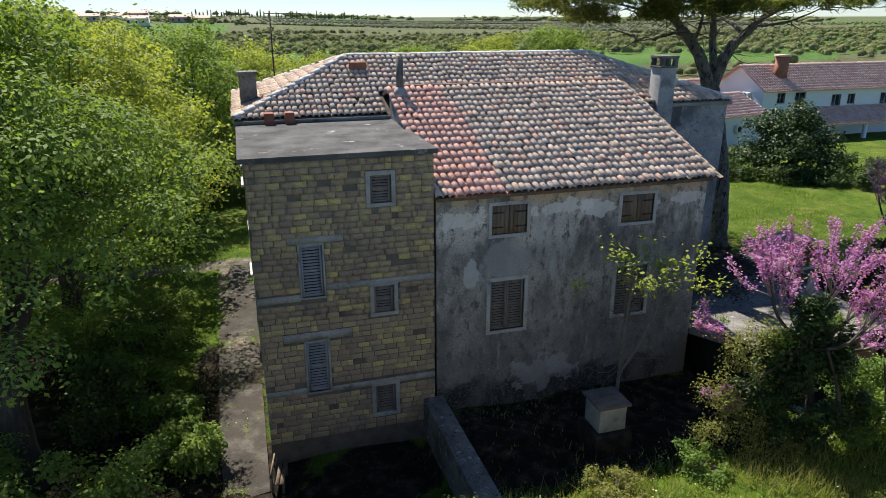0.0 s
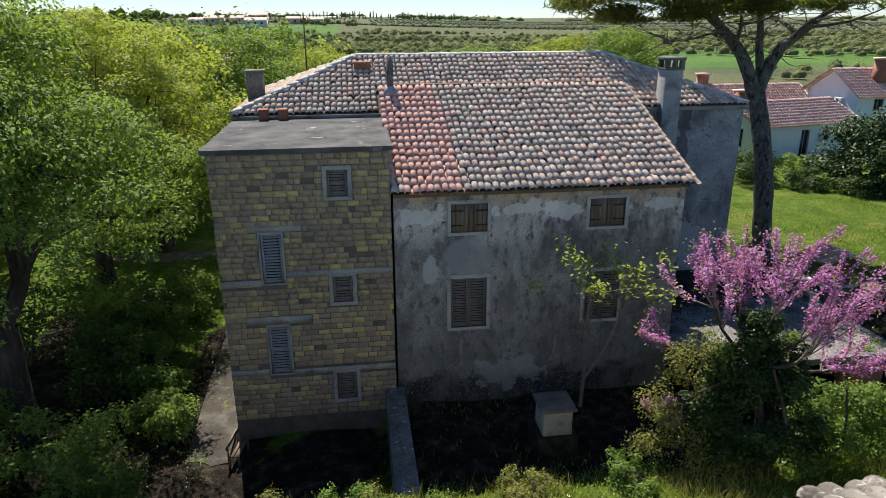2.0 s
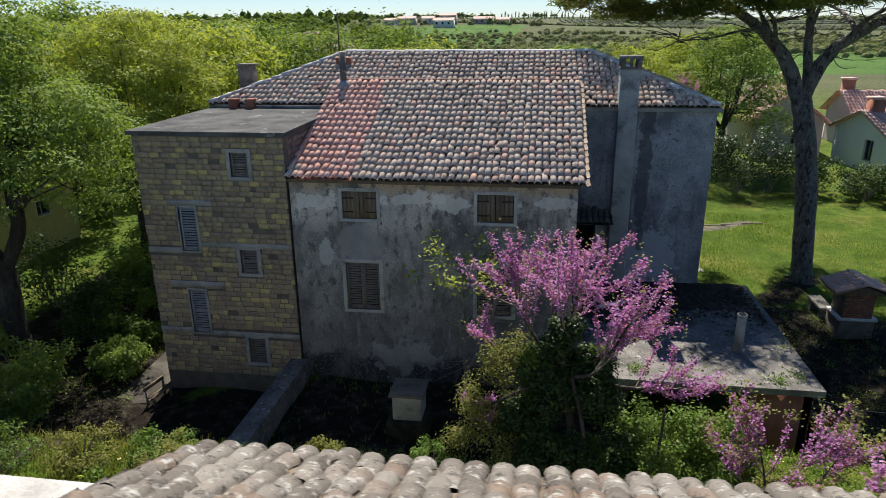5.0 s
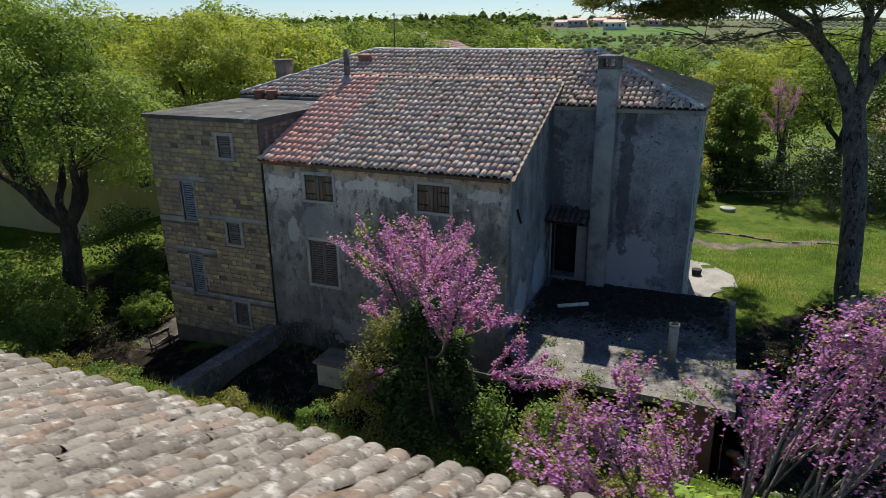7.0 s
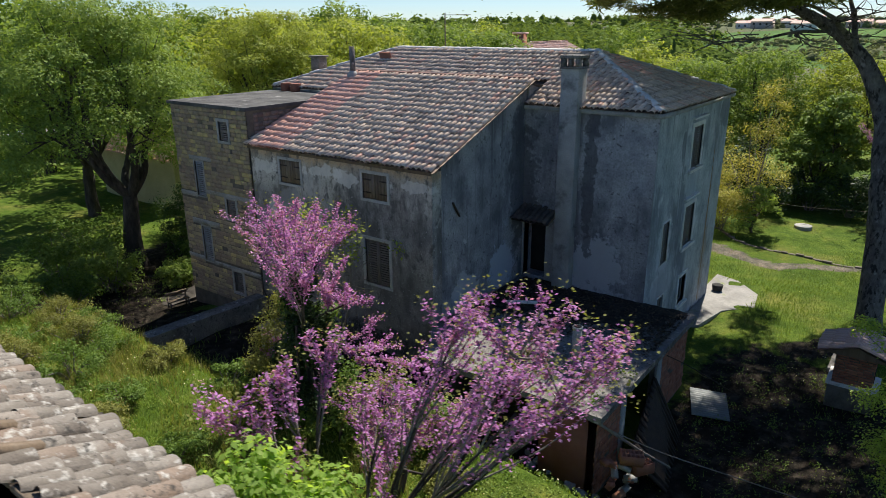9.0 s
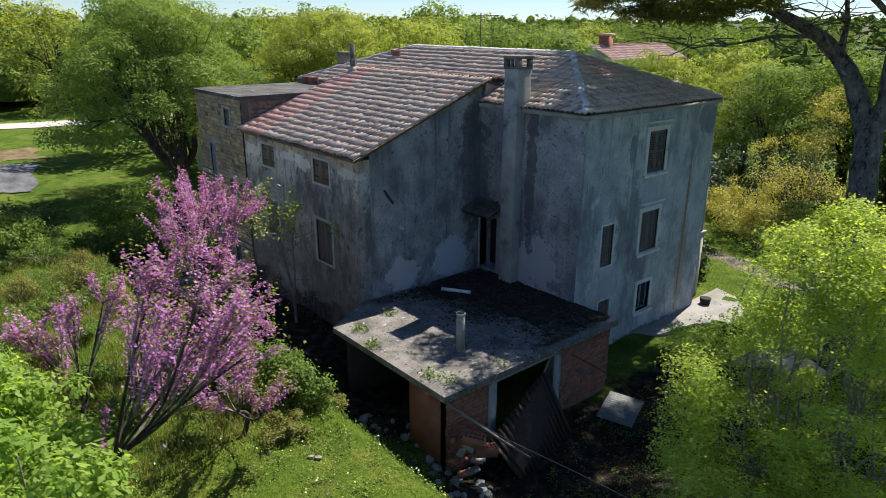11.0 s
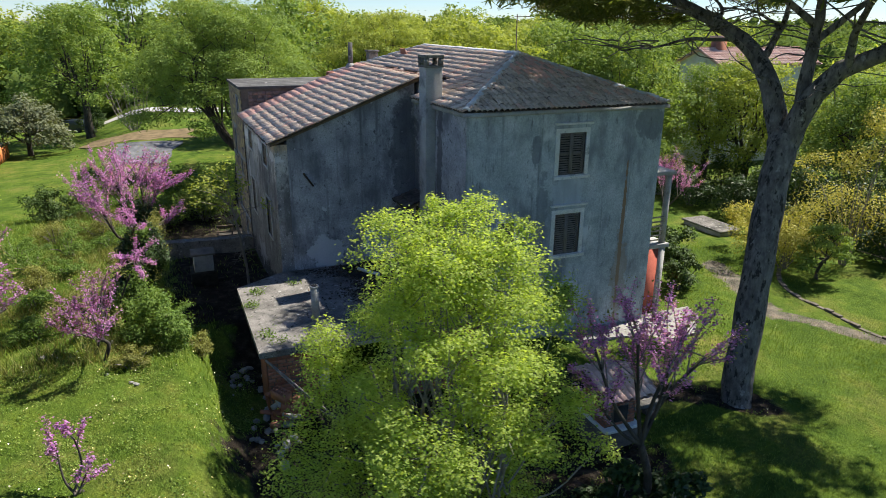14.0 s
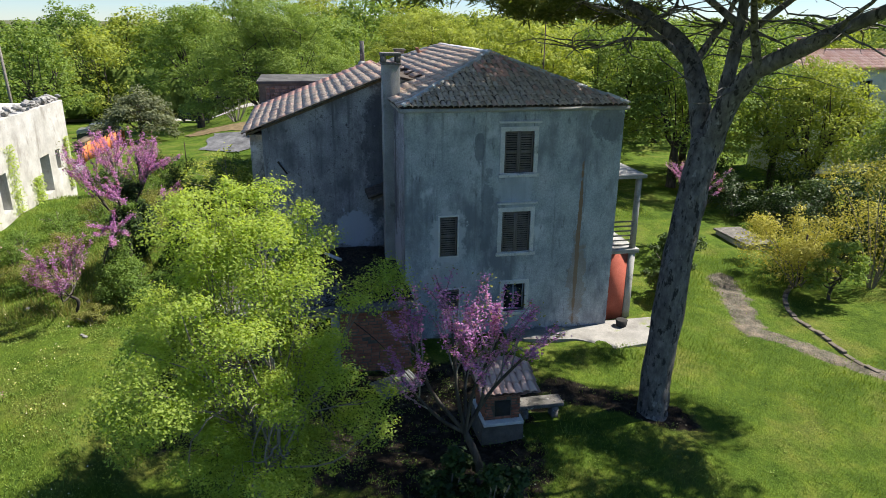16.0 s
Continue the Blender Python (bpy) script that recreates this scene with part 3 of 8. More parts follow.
    col = mix(0.7, col, ramp(nz(1.7, 5.0, 0.7), [(0.34, (0.5, 0.6, 0.5)), (0.5, (1.0, 1.0, 1.0)), (0.66, (1.5, 1.3, 1.2))]), "MULTIPLY")
    col = mix(0.7, col, ramp(grain, [(0.3, (0.25, 0.28, 0.22)), (0.7, (1.6, 1.5, 1.4))]), "MULTIPLY")
    l.new(col, bsdf.inputs["Base Color"])
    bp = n.new("ShaderNodeBump")
    bp.inputs["Strength"].default_value, bp.inputs["Distance"].default_value = 0.8, 0.12
    l.new(grain, bp.inputs["Height"])
    l.new(bp.outputs[0], bsdf.inputs["Normal"])
    return m


M_GROUND = ground_material()
ground = solo("ground", Acc().add(gv, gf), M_GROUND, "spring meadow with shade-darkened bare soil, paths and distant fields", "ground", smooth=True, kind="structure")
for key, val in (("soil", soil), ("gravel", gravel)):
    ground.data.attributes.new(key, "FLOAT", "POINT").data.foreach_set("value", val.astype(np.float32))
M_SEA = surf("sea", [(0.10, 0.22, 0.34), (0.13, 0.26, 0.38)], 0.01, 0.35, 0, fine=0.1)
solo("water", Acc().add([[-2200, 2300, -9.5], [4400, 2300, -9.5], [4400, 4500, -9.5], [-2200, 4500, -9.5]], [[0, 1, 2, 3]]), M_SEA, "calm blue sea on the far horizon", "sea", kind="structure")


# ---- tiles ----
def barrel(length, r0, r1, seg=6, thick=0.01):
    """A half-round tile along +y, its wide lower end at y = 0, crown up."""
    rise = 0.7
    ang = np.linspace(np.pi * 1.0, 0.0, seg + 1)
    rows = []
    for y, r in ((0.0, r0), (length, r1)):
        rows.append(np.stack([r * np.cos(ang), np.full(seg + 1, y), r * rise * np.sin(ang)], -1))
    rows.append(np.stack([(r0 - thick) * np.cos(ang), np.zeros(seg + 1), r0 * rise * np.sin(ang) - thick * 1.2], -1))
    v = np.concatenate(rows)
    k = seg + 1
    f = [[i, i + 1, k + i + 1, k + i] for i in range(seg)] + [[2 * k + i, 2 * k + i + 1, i + 1, i] for i in range(seg)]
    return v, np.array(f)


def roof_frame(o, u, v):
    u, v = Vector(u).normalized(), Vector(v).normalized()
    w = u.cross(v).normalized()
    return Matrix(((u.x, v.x, w.x, o[0]), (u.y, v.y, w.y, o[1]), (u.z, v.z, w.z, o[2]), (0, 0, 0, 1)))


def tile_slope(roof, o, u, v, width, length, inside, mat_one, mat_rest, singles=0, pitch=0.178, expo=0.325, seed=1, red=None, jit=0.9, size=0.89, order=None, name="roof_tile", pan=None):
    """Half-round tiles over a slope: o its lower left corner, u along the eave, v up the slope.
    inside(a, b) tells whether the slope goes on at a along and b up."""
    r = np.random.default_rng(seed)
    fr = roof_frame(o, u, v)
    lv, lf = barrel(expo * 1.2, 0.112 * size, 0.078 * size)
    me = mesh_of(name, Acc().add(lv, lf), mat_one)
    me_red = mesh_of(name, Acc().add(lv, lf), M_TILER) if red else None
    spots = []
    for c in range(int(width / pitch) + 1):
        a = c * pitch + 0.06
        slip = r.uniform(-0.04, 0.04) * min(jit, 1.0)
        for k in range(int(length / expo) + 1):
            b = k * expo - 0.05 + (slip if k else 0.2 * slip) + r.normal(0, 0.016) * jit
            if a > width or not inside(a, b + expo * 0.4):
                continue
            tilt = Matrix.Rotation(radians(-2.4 + r.normal(0, 0.8) * jit), 4, "X") @ Matrix.Rotation(radians(r.normal(0, 1.5) * jit), 4, "Z")
            spots.append((a, b, fr @ Matrix.Translation((a + r.normal(0, 0.010) * jit, b, 0.058 + r.normal(0, 0.005))) @ tilt))
    if order:
        spots.sort(key=lambda s: order(s[0], s[1]))
    rest, pans, red_pans = Acc(), Acc(), Acc()
    for i, (a, b, m) in enumerate(spots):
        is_red = red and red(a, b)
        if i < singles or is_red:
            ob = new(name, me_red if is_red else me)
            ob.matrix_basis = m
            hang(ob, roof)
        else:
            rest.add(moved(lv, m), lf)
    pv = lv * np.array([1.0, 1, -0.5])
    pf = lf[:, ::-1]
    for a, b, m in spots:
        flat = fr @ Matrix.Translation((a + pitch / 2, b - 0.02, 0.066)) @ Matrix.Rotation(radians(-3.0), 4, "X")
        if inside(a + pitch / 2, b + 0.2):
            (red_pans if red and red(a, b) else pans).add(moved(pv, flat), pf)
    if rest.n:
        part(name + "s_rest", rest, mat_rest, roof, "weathered half-round clay tiles", kind="stuff")
    if red_pans.n:
        part("red_pan_tiles", red_pans, M_TILERJ, roof, "renewed red channel tiles", smooth=True, kind="stuff")
    part("pan_tiles", pans, pan or M_PANT, roof, "weathered channel tiles", smooth=True, kind="stuff")


def ridge_row(roof, a, b, material, step=0.36, r0=0.125, name="ridge_tiles"):
    a, b = Vector(a), Vector(b)
    d = (b - a)
    n = max(1, int(d.length / step))
    lv, lf = barrel(step * 1.2, r0, r0 * 0.85)
    acc = Acc()
    up = Vector((0, 0, 1))
    x = d.normalized().cross(up)
    w = x.cross(d.normalized())
    for i in range(n):
        o = a + d * (i / n)
        fr = Matrix(((x.x, d.normalized().x, w.x, o.x), (x.y, d.normalized().y, w.y, o.y), (x.z, d.normalized().z, w.z, o.z), (0, 0, 0, 1)))
        acc.add(moved(lv, fr @ pose(rng.normal(0, 0.01), 0, 0.02 + rng.normal(0, 0.006), rng.normal(0, 1.5), 0, rng.normal(0, 2))), lf)
    part(name, acc, material, roof, "mortared ridge tiles", kind="stuff")


# ---- windows ----
def louvre_leaf(parent, m, w, h, material, name="shutter"):
    acc = Acc()
    s = 0.055
    acc.box(0, s, 0, 0.035, 0, h, m).box(w - s, w, 0, 0.035, 0, h, m)
    for z in (0, h * 0.5 - s / 2, h - s):
        acc.box(s, w - s, 0.001, 0.034, z, z + s, m)
    n = int(h / 0.078)
    for i in range(n):
        z = s + (h - 2 * s) * (i + 0.5) / n
        acc.box(s, w - s, -0.004, 0.004, -0.024, 0.024, m @ Matrix.Translation((0, 0.017, z)) @ Matrix.Rotation(radians(-24), 4, "X"))
    return part(name, acc, material, parent)


def plank_leaf(parent, m, w, h):
    acc = Acc()
    n = 4
    for i in range(n):
        a, b = w * i / n, w * (i + 1) / n - 0.01
        acc.box(a, b, rng.normal(0, 0.003), 0.03, rng.uniform(-0.01, 0.015), h + rng.uniform(-0.02, 0.01), m)
    return part("shutter", acc, M_PLANK, parent, "bare weathered plank shutter")


def window(house, m, w, h, style, leaves=2, material=None, frame_w=0.11, sill=True, label="", trim=None, depth=0.07):
    """A window in a wall's frame m, its opening w by h from m's origin."""
    o = m.translation
    win = hang(new("window"), house)
    win.empty_display_size = 0.2
    win.location = o
    win.matrix_parent_inverse = Matrix.Translation(-origin_of(house))
    tagged(win, label)
    trim = trim or M_STONE
    acc = Acc()
    f, d = frame_w, 0.025
    acc.box(-f, 0, -d, 0.2, -0.0, h, m).box(w, w + f, -d, 0.2, 0.0, h, m).box(-f, w + f, -d - 0.002, 0.2, h, h + f, m)
    acc.box(-f, w + f, -d - 0.002, 0.2, -f * 0.9, 0.0, m)
    part("frame", acc, trim, win, bevel=0.008)
    if sill:
        part("sill", Acc().box(-f - 0.05, w + f + 0.05, -0.10, -d - 0.003, -f * 0.9, -0.02, m), trim, win, bevel=0.01)
    # no room behind: a near-black sheet carries the indoor shade
    part("dark_room", Acc().box(-0.02, w + 0.02, 0.215, 0.225, -0.02, h + 0.02, m), M_DARK, win, "thin near-black sheet standing for the unlit room")
    if style == "louvre":
        lw = w / leaves
        for i in range(leaves):
            louvre_leaf(win, m @ Matrix.Translation((i * lw + 0.004, depth - 0.03, 0.005)), lw - 0.008, h - 0.01, material or M_SHUT)
    elif style == "plank":
        for i in range(2):
            plank_leaf(win, m @ Matrix.Translation((i * w / 2 + 0.005, depth - 0.05, 0.0)), w / 2 - 0.012, h)
        for z in (0.16, h - 0.2):
            for a, b in ((-0.03, 0.3), (w - 0.3, w + 0.03)):
                part("hinge", Acc().box(a, b, depth - 0.062, depth - 0.052, z, z + 0.035, m), M_IRON, win, "rusty strap hinge")
    elif style == "open":
        acc = Acc()
        acc.box(0, 0.05, 0.1, 0.15, 0, h, m).box(w - 0.05, w, 0.1, 0.15, 0, h, m).box(0.05, w - 0.05, 0.1, 0.15, h - 0.05, h, m).box(0.05, w - 0.05, 0.1, 0.15, 0, 0.05, m)
        acc.box(w / 2 - 0.03, w / 2 + 0.03, 0.1, 0.15, 0.05, h - 0.05, m)
        part("sash", acc, M_SHUTG, win)
        part("pane", Acc().box(0.05, w - 0.05, 0.12, 0.126, 0.05, h - 0.05, m), M_GLASS, win)
    return win


# ---- the old farmhouse ----
LX1 = 7.40            # lean-to: x 0 .. LX1, y 0.1 .. 4.93
MX0, MX1, MY0, MY1 = -4.25, 11.62, 4.93, 12.07
ZEAVE, ZRIDGE = 7.15, 8.57
house = thing("farmhouse", (3.5, 6, -0.6), "abandoned three-storey rural house, weathered plaster and block tower", "house")
PLANK_W = [(1.40, 2.31, 4.82, 5.55), (4.92, 5.84, 4.82, 5.55)]
LOUV_W = [(1.40, 2.31, 2.25, 3.60), (4.92, 5.84, 2.25, 3.60)]
lean_wall = part("lean_wall", sheet_wall(0, LX1 - 0.0, -1.0, 5.82, 0.42, PLANK_W + LOUV_W, south(0, 0.1)), M_PLASTER, house, "grey plaster darker towards the bottom, with stains and flaked patches")
for a, b, c, d in PLANK_W:
    window(house, south(a, 0.1, c), b - a, d - c, "plank", label="small attic window with closed plank shutters", trim=M_JAMB, frame_w=0.09, sill=False)
for a, b, c, d in LOUV_W:
    window(house, south(a, 0.1, c), b - a, d - c, "louvre", label="window with closed brown louvred shutters", trim=M_JAMB, frame_w=0.10, sill=False)
PITCH = 0.382
prism("lean_side_wall", [(0.5205, -1.0), (4.93, -1.0), (4.93, 5.95 + PITCH * 4.85), (0.5205, 5.95 + PITCH * 0.42)], "x", LX1 - 0.4, LX1 - 0.003, M_SIDE, house, "dark grey stained plaster, darker at the inner corner")
prism("lean_side_wall", [(0.5205, -1.0), (4.93, -1.0), (4.93, 5.95 + PITCH * 4.85), (0.5205, 5.95 + PITCH * 0.42)], "x", 0.003, 0.4, M_SIDE, house)
prism("lean_gable_back", [(4.932, 6.6), (6.3, 7.4), (5.15, 7.86)], "x", LX1 - 0.4, LX1 - 0.004, M_SIDE, house)
# main block
DOOR = (7.48, 8.28, 1.62, 3.46)
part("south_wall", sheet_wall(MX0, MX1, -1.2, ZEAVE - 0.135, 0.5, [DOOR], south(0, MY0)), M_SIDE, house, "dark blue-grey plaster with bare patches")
EW = [(8.12, 9.08, 5.08, 6.40), (8.12, 9.08, 2.44, 3.80), (8.27, 9.0, 0.30, 1.28), (6.06, 6.64, 2.40, 3.72), (6.15, 6.72, 0.45, 1.22)]
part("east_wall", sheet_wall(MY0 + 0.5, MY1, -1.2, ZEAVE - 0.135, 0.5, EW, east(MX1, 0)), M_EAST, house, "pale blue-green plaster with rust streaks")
prism("corner_return", [(MY0 + 0.001, -1.2), (MY0 + 0.5, -1.2), (MY0 + 0.5, ZEAVE - 0.135), (MY0 + 0.001, ZEAVE - 0.135)], "x", MX1 - 0.003, MX1 + 0.001, M_EAST, house)
part("north_wall", sheet_wall(-MX1 + 0.5, -MX0, -1.2, ZEAVE - 0.135, 0.5, [(-3.0, -2.1, 4.9, 6.2), (0.5, 1.4, 4.9, 6.2), (-3.0, -2.1, 1.9, 3.3)], north(0, MY1)), M_EAST, house)
part("west_wall", sheet_wall(-MY1 + 0.5, -MY0 - 0.5, -1.2, ZEAVE - 0.135, 0.5, [(-11, -10.1, 4.9, 6.2), (-8, -7.1, 4.9, 6.2), (-8, -7.1, 1.9, 3.3)], west(MX0, 0)), M_EAST, house)
for i, (a, b, c, d) in enumerate(EW):
    kind = "louvre" if i in (0, 1, 3) else ("open" if i == 2 else "louvre")
    window(house, east(MX1, a, c), b - a, d - c, kind, leaves=2 if i in (0, 1) else 1, frame_w=0.14 if i < 3 else 0.05,
           label="window with closed grey-brown louvred shutters" if i != 2 else "ground-floor window, shutters gone", sill=i < 3,
           trim=M_STONE)
for a, b, c in ((7.92, 9.28, 6.66), (7.92, 9.28, 4.06)):
    part("cornice", Acc().box(a, b, -0.10, 0.1, 0, 0.06, east(MX1, 0, c)), M_STONE, house, bevel=0.01)
for a, b, c, d in ((-11, -10.1, 4.9, 6.2), (-8, -7.1, 4.9, 6.2), (-8, -7.1, 1.9, 3.3)):
    window(house, west(MX0, -a, c), b - a, d - c, "louvre", label="window with closed louvred shutters")
# entrance under a small tiled hood
door = hang(new("door"), house)
door.matrix_parent_inverse = Matrix.Translation(-origin_of(house))
door.location = (7.9, MY0, 1.6)
tagged(door, "open dark doorway with plastered jambs")
part("frame", Acc().box(7.41, DOOR[0], MY0 - 0.05, MY0 + 0.3, 1.55, 3.46).box(DOOR[1], 8.62, MY0 - 0.05, MY0 + 0.3, 1.55, 3.46).box(7.41, 8.62, MY0 - 0.052, MY0 + 0.3, 3.46, 3.6), M_CONC, door, bevel=0.01)
# near-black sheet painted as the hall's shade
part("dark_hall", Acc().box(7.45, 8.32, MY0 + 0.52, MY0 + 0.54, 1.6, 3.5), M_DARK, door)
hood = hang(new("hood"), house)
hood.matrix_parent_inverse = Matrix.Translation(-origin_of(house))
tagged(hood, "small dark tiled hood over the door")
prism("hood_deck", [(MY0 - 0.75, 3.68), (MY0 - 0.001, 3.95), (MY0 - 0.001, 3.88), (MY0 - 0.75, 3.62)], "x", 7.42, 8.72, M_PLANK, hood)
tile_slope(hood, (7.44, MY0 - 0.78, 3.66), (1, 0, 0), (0, 1, 0.36), 1.25, 0.78, lambda a, b: b < 0.75, M_PAN, M_PAN, singles=40, seed=5, pan=M_PAN)
# tall chimney against the south wall
chim = hang(new("chimney"), house)
chim.matrix_parent_inverse = Matrix.Translation(-origin_of(house))
tagged(chim, "tall plastered chimney stack with an open cap")
part("shaft", Acc().box(8.71, 9.27, MY0 - 0.33, MY0 + 0.24, 1.2, 8.27), M_CONC, chim, bevel=0.015)
part("collar", Acc().box(8.68, 9.30, MY0 - 0.36, MY0 + 0.27, 8.271, 8.33), M_SLAB, chim, bevel=0.01)
for a in (8.69, 9.16):
    for b in (MY0 - 0.35, MY0 + 0.13):
        part("cap_post", Acc().box(a, a + 0.13, b, b + 0.13, 8.331, 8.56), M_SLAB, chim)
part("cap_post", Acc().box(8.95, 9.03, MY0 - 0.34, MY0 - 0.26, 8.331, 8.56), M_SLAB, chim)
part("cap", Acc().box(8.67, 9.31, MY0 - 0.37, MY0 + 0.28, 8.561, 8.65), M_SLAB, chim, bevel=0.012)
# the block tower
TX0, TX1, TY0, TZ = -4.20, -0.06, 0.06, 6.93
TW = [(-1.54, -1.06, 5.86, 6.50), (-3.19, -2.69, 3.75, 5.0), (-1.54, -1.06, 3.16, 3.84), (-3.20, -2.69, 1.28, 2.60), (-1.58, -1.08, 0.40, 1.18)]
part("tower_wall", sheet_wall(TX0, TX1, -1.0, TZ, 0.3, TW, south(0, TY0 + 0.015)), M_MORTAR, house, "recessed grey-brown mortar")
prism("tower_side_wall", [(TY0 + 0.3155, -1.0), (MY0 - 0.002, -1.0), (MY0 - 0.002, TZ), (TY0 + 0.3155, TZ)], "x", TX0, TX0 + 0.3, M_PLASTER, house, "thin plaster on the side wall")
prism("tower_side_wall", [(TY0 + 0.3155, 5.2), (MY0 - 0.002, 5.2), (MY0 - 0.002, TZ), (TY0 + 0.3155, TZ)], "x", TX1 - 0.3, TX1, M_MORTAR, house, "bare reddish block side above the lower roof")
prism("tower_roof_slab", [(TX0 - 0.12, TY0 - 0.06), (TX1 + 0.08, TY0 - 0.06), (TX1 + 0.08, MY0 - 0.05), (TX0 - 0.12, MY0 - 0.05)], "z", TZ + 0.002, TZ + 0.11, M_FELT, house, "grey felted flat roof slab")
for i, (a, b, c, d) in enumerate(TW):
    window(house, south(a, TY0 + 0.012, c), b - a, d - c, "louvre", leaves=1, material=M_SHUTG if i in (1, 3) else M_SHUT, frame_w=0.045 if i in (1, 3) else 0.10, sill=False, trim=M_CONC,
           label="narrow stair window with a closed grey louvred shutter")
M_BAND = surf("band_concrete", [(0.26, 0.25, 0.235), (0.36, 0.345, 0.32), (0.44, 0.425, 0.39)], 1.6, 0.93, 0.4, 25, fine=0.6, layers=[((0.18, 0.16, 0.13), 2.2, 0.57, 0.7, ONE)])
BANDS = [(TX0, -3.24, 3.68, 3.84), (-2.64, TX1, 3.885, 4.03), (TX0, -3.25, 1.28, 1.42), (-2.64, TX1, 1.225, 1.36), (-3.45, -2.2, 5.05, 5.2), (-3.7, -2.1, 2.66, 2.86)]
for a, b, c, d in BANDS:
    part("concrete_band", Acc().box(a, b, TY0 - 0.012, TY0 + 0.1, c, d), M_BAND, house, "grey concrete band in the blockwork")
# attic vent chimneys and fittings
pipe = hang(new("flue"), house)
tagged(pipe, "dark sheet-metal flue pipe on the roof")
part("pipe", Acc().add(*tube([(0.27, 4.72, 7.7), (0.27, 4.72, 8.78)], [0.1, 0.1], 14)), M_SLAB, pipe, smooth=True)
part("flashing", Acc().add(*tube([(0.27, 4.70, 7.62), (0.27, 4.71, 7.86), (0.27, 4.72, 7.93)], [0.26, 0.17, 0.11], 12)), M_CONC, pipe, "pale mortar collar", smooth=True)
part("ridge_flashing", Acc().add(*tube([(0.1, 5.1, 7.90), (7.5, 5.12, 7.90)], [0.06, 0.06], 8)), surf("rust_sheet", [(0.2, 0.11, 0.08), (0.28, 0.16, 0.12)], 2, 0.8), house, "rust-brown ridge capping", smooth=True)
nwc = hang(new("chimney"), house)
tagged(nwc, "small dark chimney with a tile cap")
part("shaft", Acc().box(-4.12, -3.62, 6.75, 7.2, 7.0, 8.22), M_SLAB, nwc, bevel=0.012)
part("cap", Acc().box(-4.18, -3.56, 6.69, 7.26, 8.221, 8.30), M_SLAB, nwc, "clay tile cap", bevel=0.01)
for a in (-3.55, -3.0):
    part("clay_pot", Acc().box(a, a + 0.26, 4.55, 4.9, TZ + 0.112, TZ + 0.42), M_BRICK, house, "hollow red clay block on the slab", bevel=0.012)
part("roof_hatch", Acc().box(-0.55, 0.0, -0.03, 0.05, -0.22, 0.22, roof_frame((-0.2, 7.4, 8.27), (1, 0, 0), (0, 1, PITCH))), M_BRICK, house, "closed red roof hatch", bevel=0.01)
part("bracket", Acc().add(*tube([(LX1 + 0.02, 1.0, 4.85), (LX1 + 0.05, 1.3, 4.4)], [0.035, 0.03], 6)), M_IRON, house, "rusty iron bracket")
# roofs
lean_roof = hang(new("lean_roof"), house)
tagged(lean_roof, "sloping roof of old half-round tiles, one strip renewed in red")
L0 = (-0.05, -0.05, 5.88)
vl = (0, 1, PITCH)
SL = math.hypot(1, PITCH)
prism("deck", [(-0.02, 5.86), (5.12, 5.86 + 5.14 * PITCH), (5.12, 5.78 + 5.14 * PITCH), (-0.02, 5.78)], "x", 0.0, LX1 + 0.06, M_PLANK, lean_roof)
prism("back_deck", [(5.125, 5.86 + 5.14 * PITCH), (6.4, 7.55), (6.4, 7.45), (5.125, 5.78 + 5.14 * PITCH)], "x", 0.0, LX1 + 0.06, M_PAN, lean_roof)
tile_slope(lean_roof, L0, (1, 0, 0), vl, LX1 + 0.14, 5.14 * SL, lambda a, b: b < 5.12 * SL, M_TILE, M_TILEJ, singles=300, seed=2, red=lambda a, b: a < 1.75 - 0.02 * b and not (a < 0.4 and b < 0.5))
main_roof = hang(new("main_roof"), house)
tagged(main_roof, "hipped roof of old half-round clay tiles")
YM, E0 = (MY0 + MY1) / 2, 0.08
HALF = YM - (MY0 - E0)
XR0, XR1 = MX0 - E0 + HALF, MX1 + E0 - HALF
PM = (ZRIDGE - ZEAVE) / HALF
SM = math.hypot(1, PM)
bm = bmesh.new()
ring = [bm.verts.new(p) for p in ((MX0 - E0, MY0 - E0, ZEAVE), (MX1 + E0, MY0 - E0, ZEAVE), (MX1 + E0, MY1 + E0, ZEAVE), (MX0 - E0, MY1 + E0, ZEAVE))]
ra, rb = bm.verts.new((XR0, YM, ZRIDGE)), bm.verts.new((XR1, YM, ZRIDGE))
for fc in ((ring[0], ring[1], rb, ra), (ring[1], ring[2], rb), (ring[2], ring[3], ra, rb), (ring[3], ring[0], ra), ring[::-1]):
    bm.faces.new(fc)
me = bpy.data.meshes.new("deck")
bm.to_mesh(me)
bm.free()
me.materials.append(M_PAN)
hang(new("deck", me), main_roof)
W, D = MX1 - MX0 + 2 * E0, MY1 - MY0 + 2 * E0


def hip(width):
    return lambda a, b: b < HALF * SM and b / SM < a < width - b / SM


def skip_lean(a, b):
    x, y = MX0 - E0 + a, b / SM
    return hip(W)(a, b) and not (-0.1 < x < LX1 and y < 1.3)


tile_slope(main_roof, (MX0 - E0, MY0 - E0, ZEAVE), (1, 0, 0), (0, 1, PM), W, HALF * SM, skip_lean, M_TILE, M_TILEJ, singles=300, seed=3, order=lambda a, b: -a)
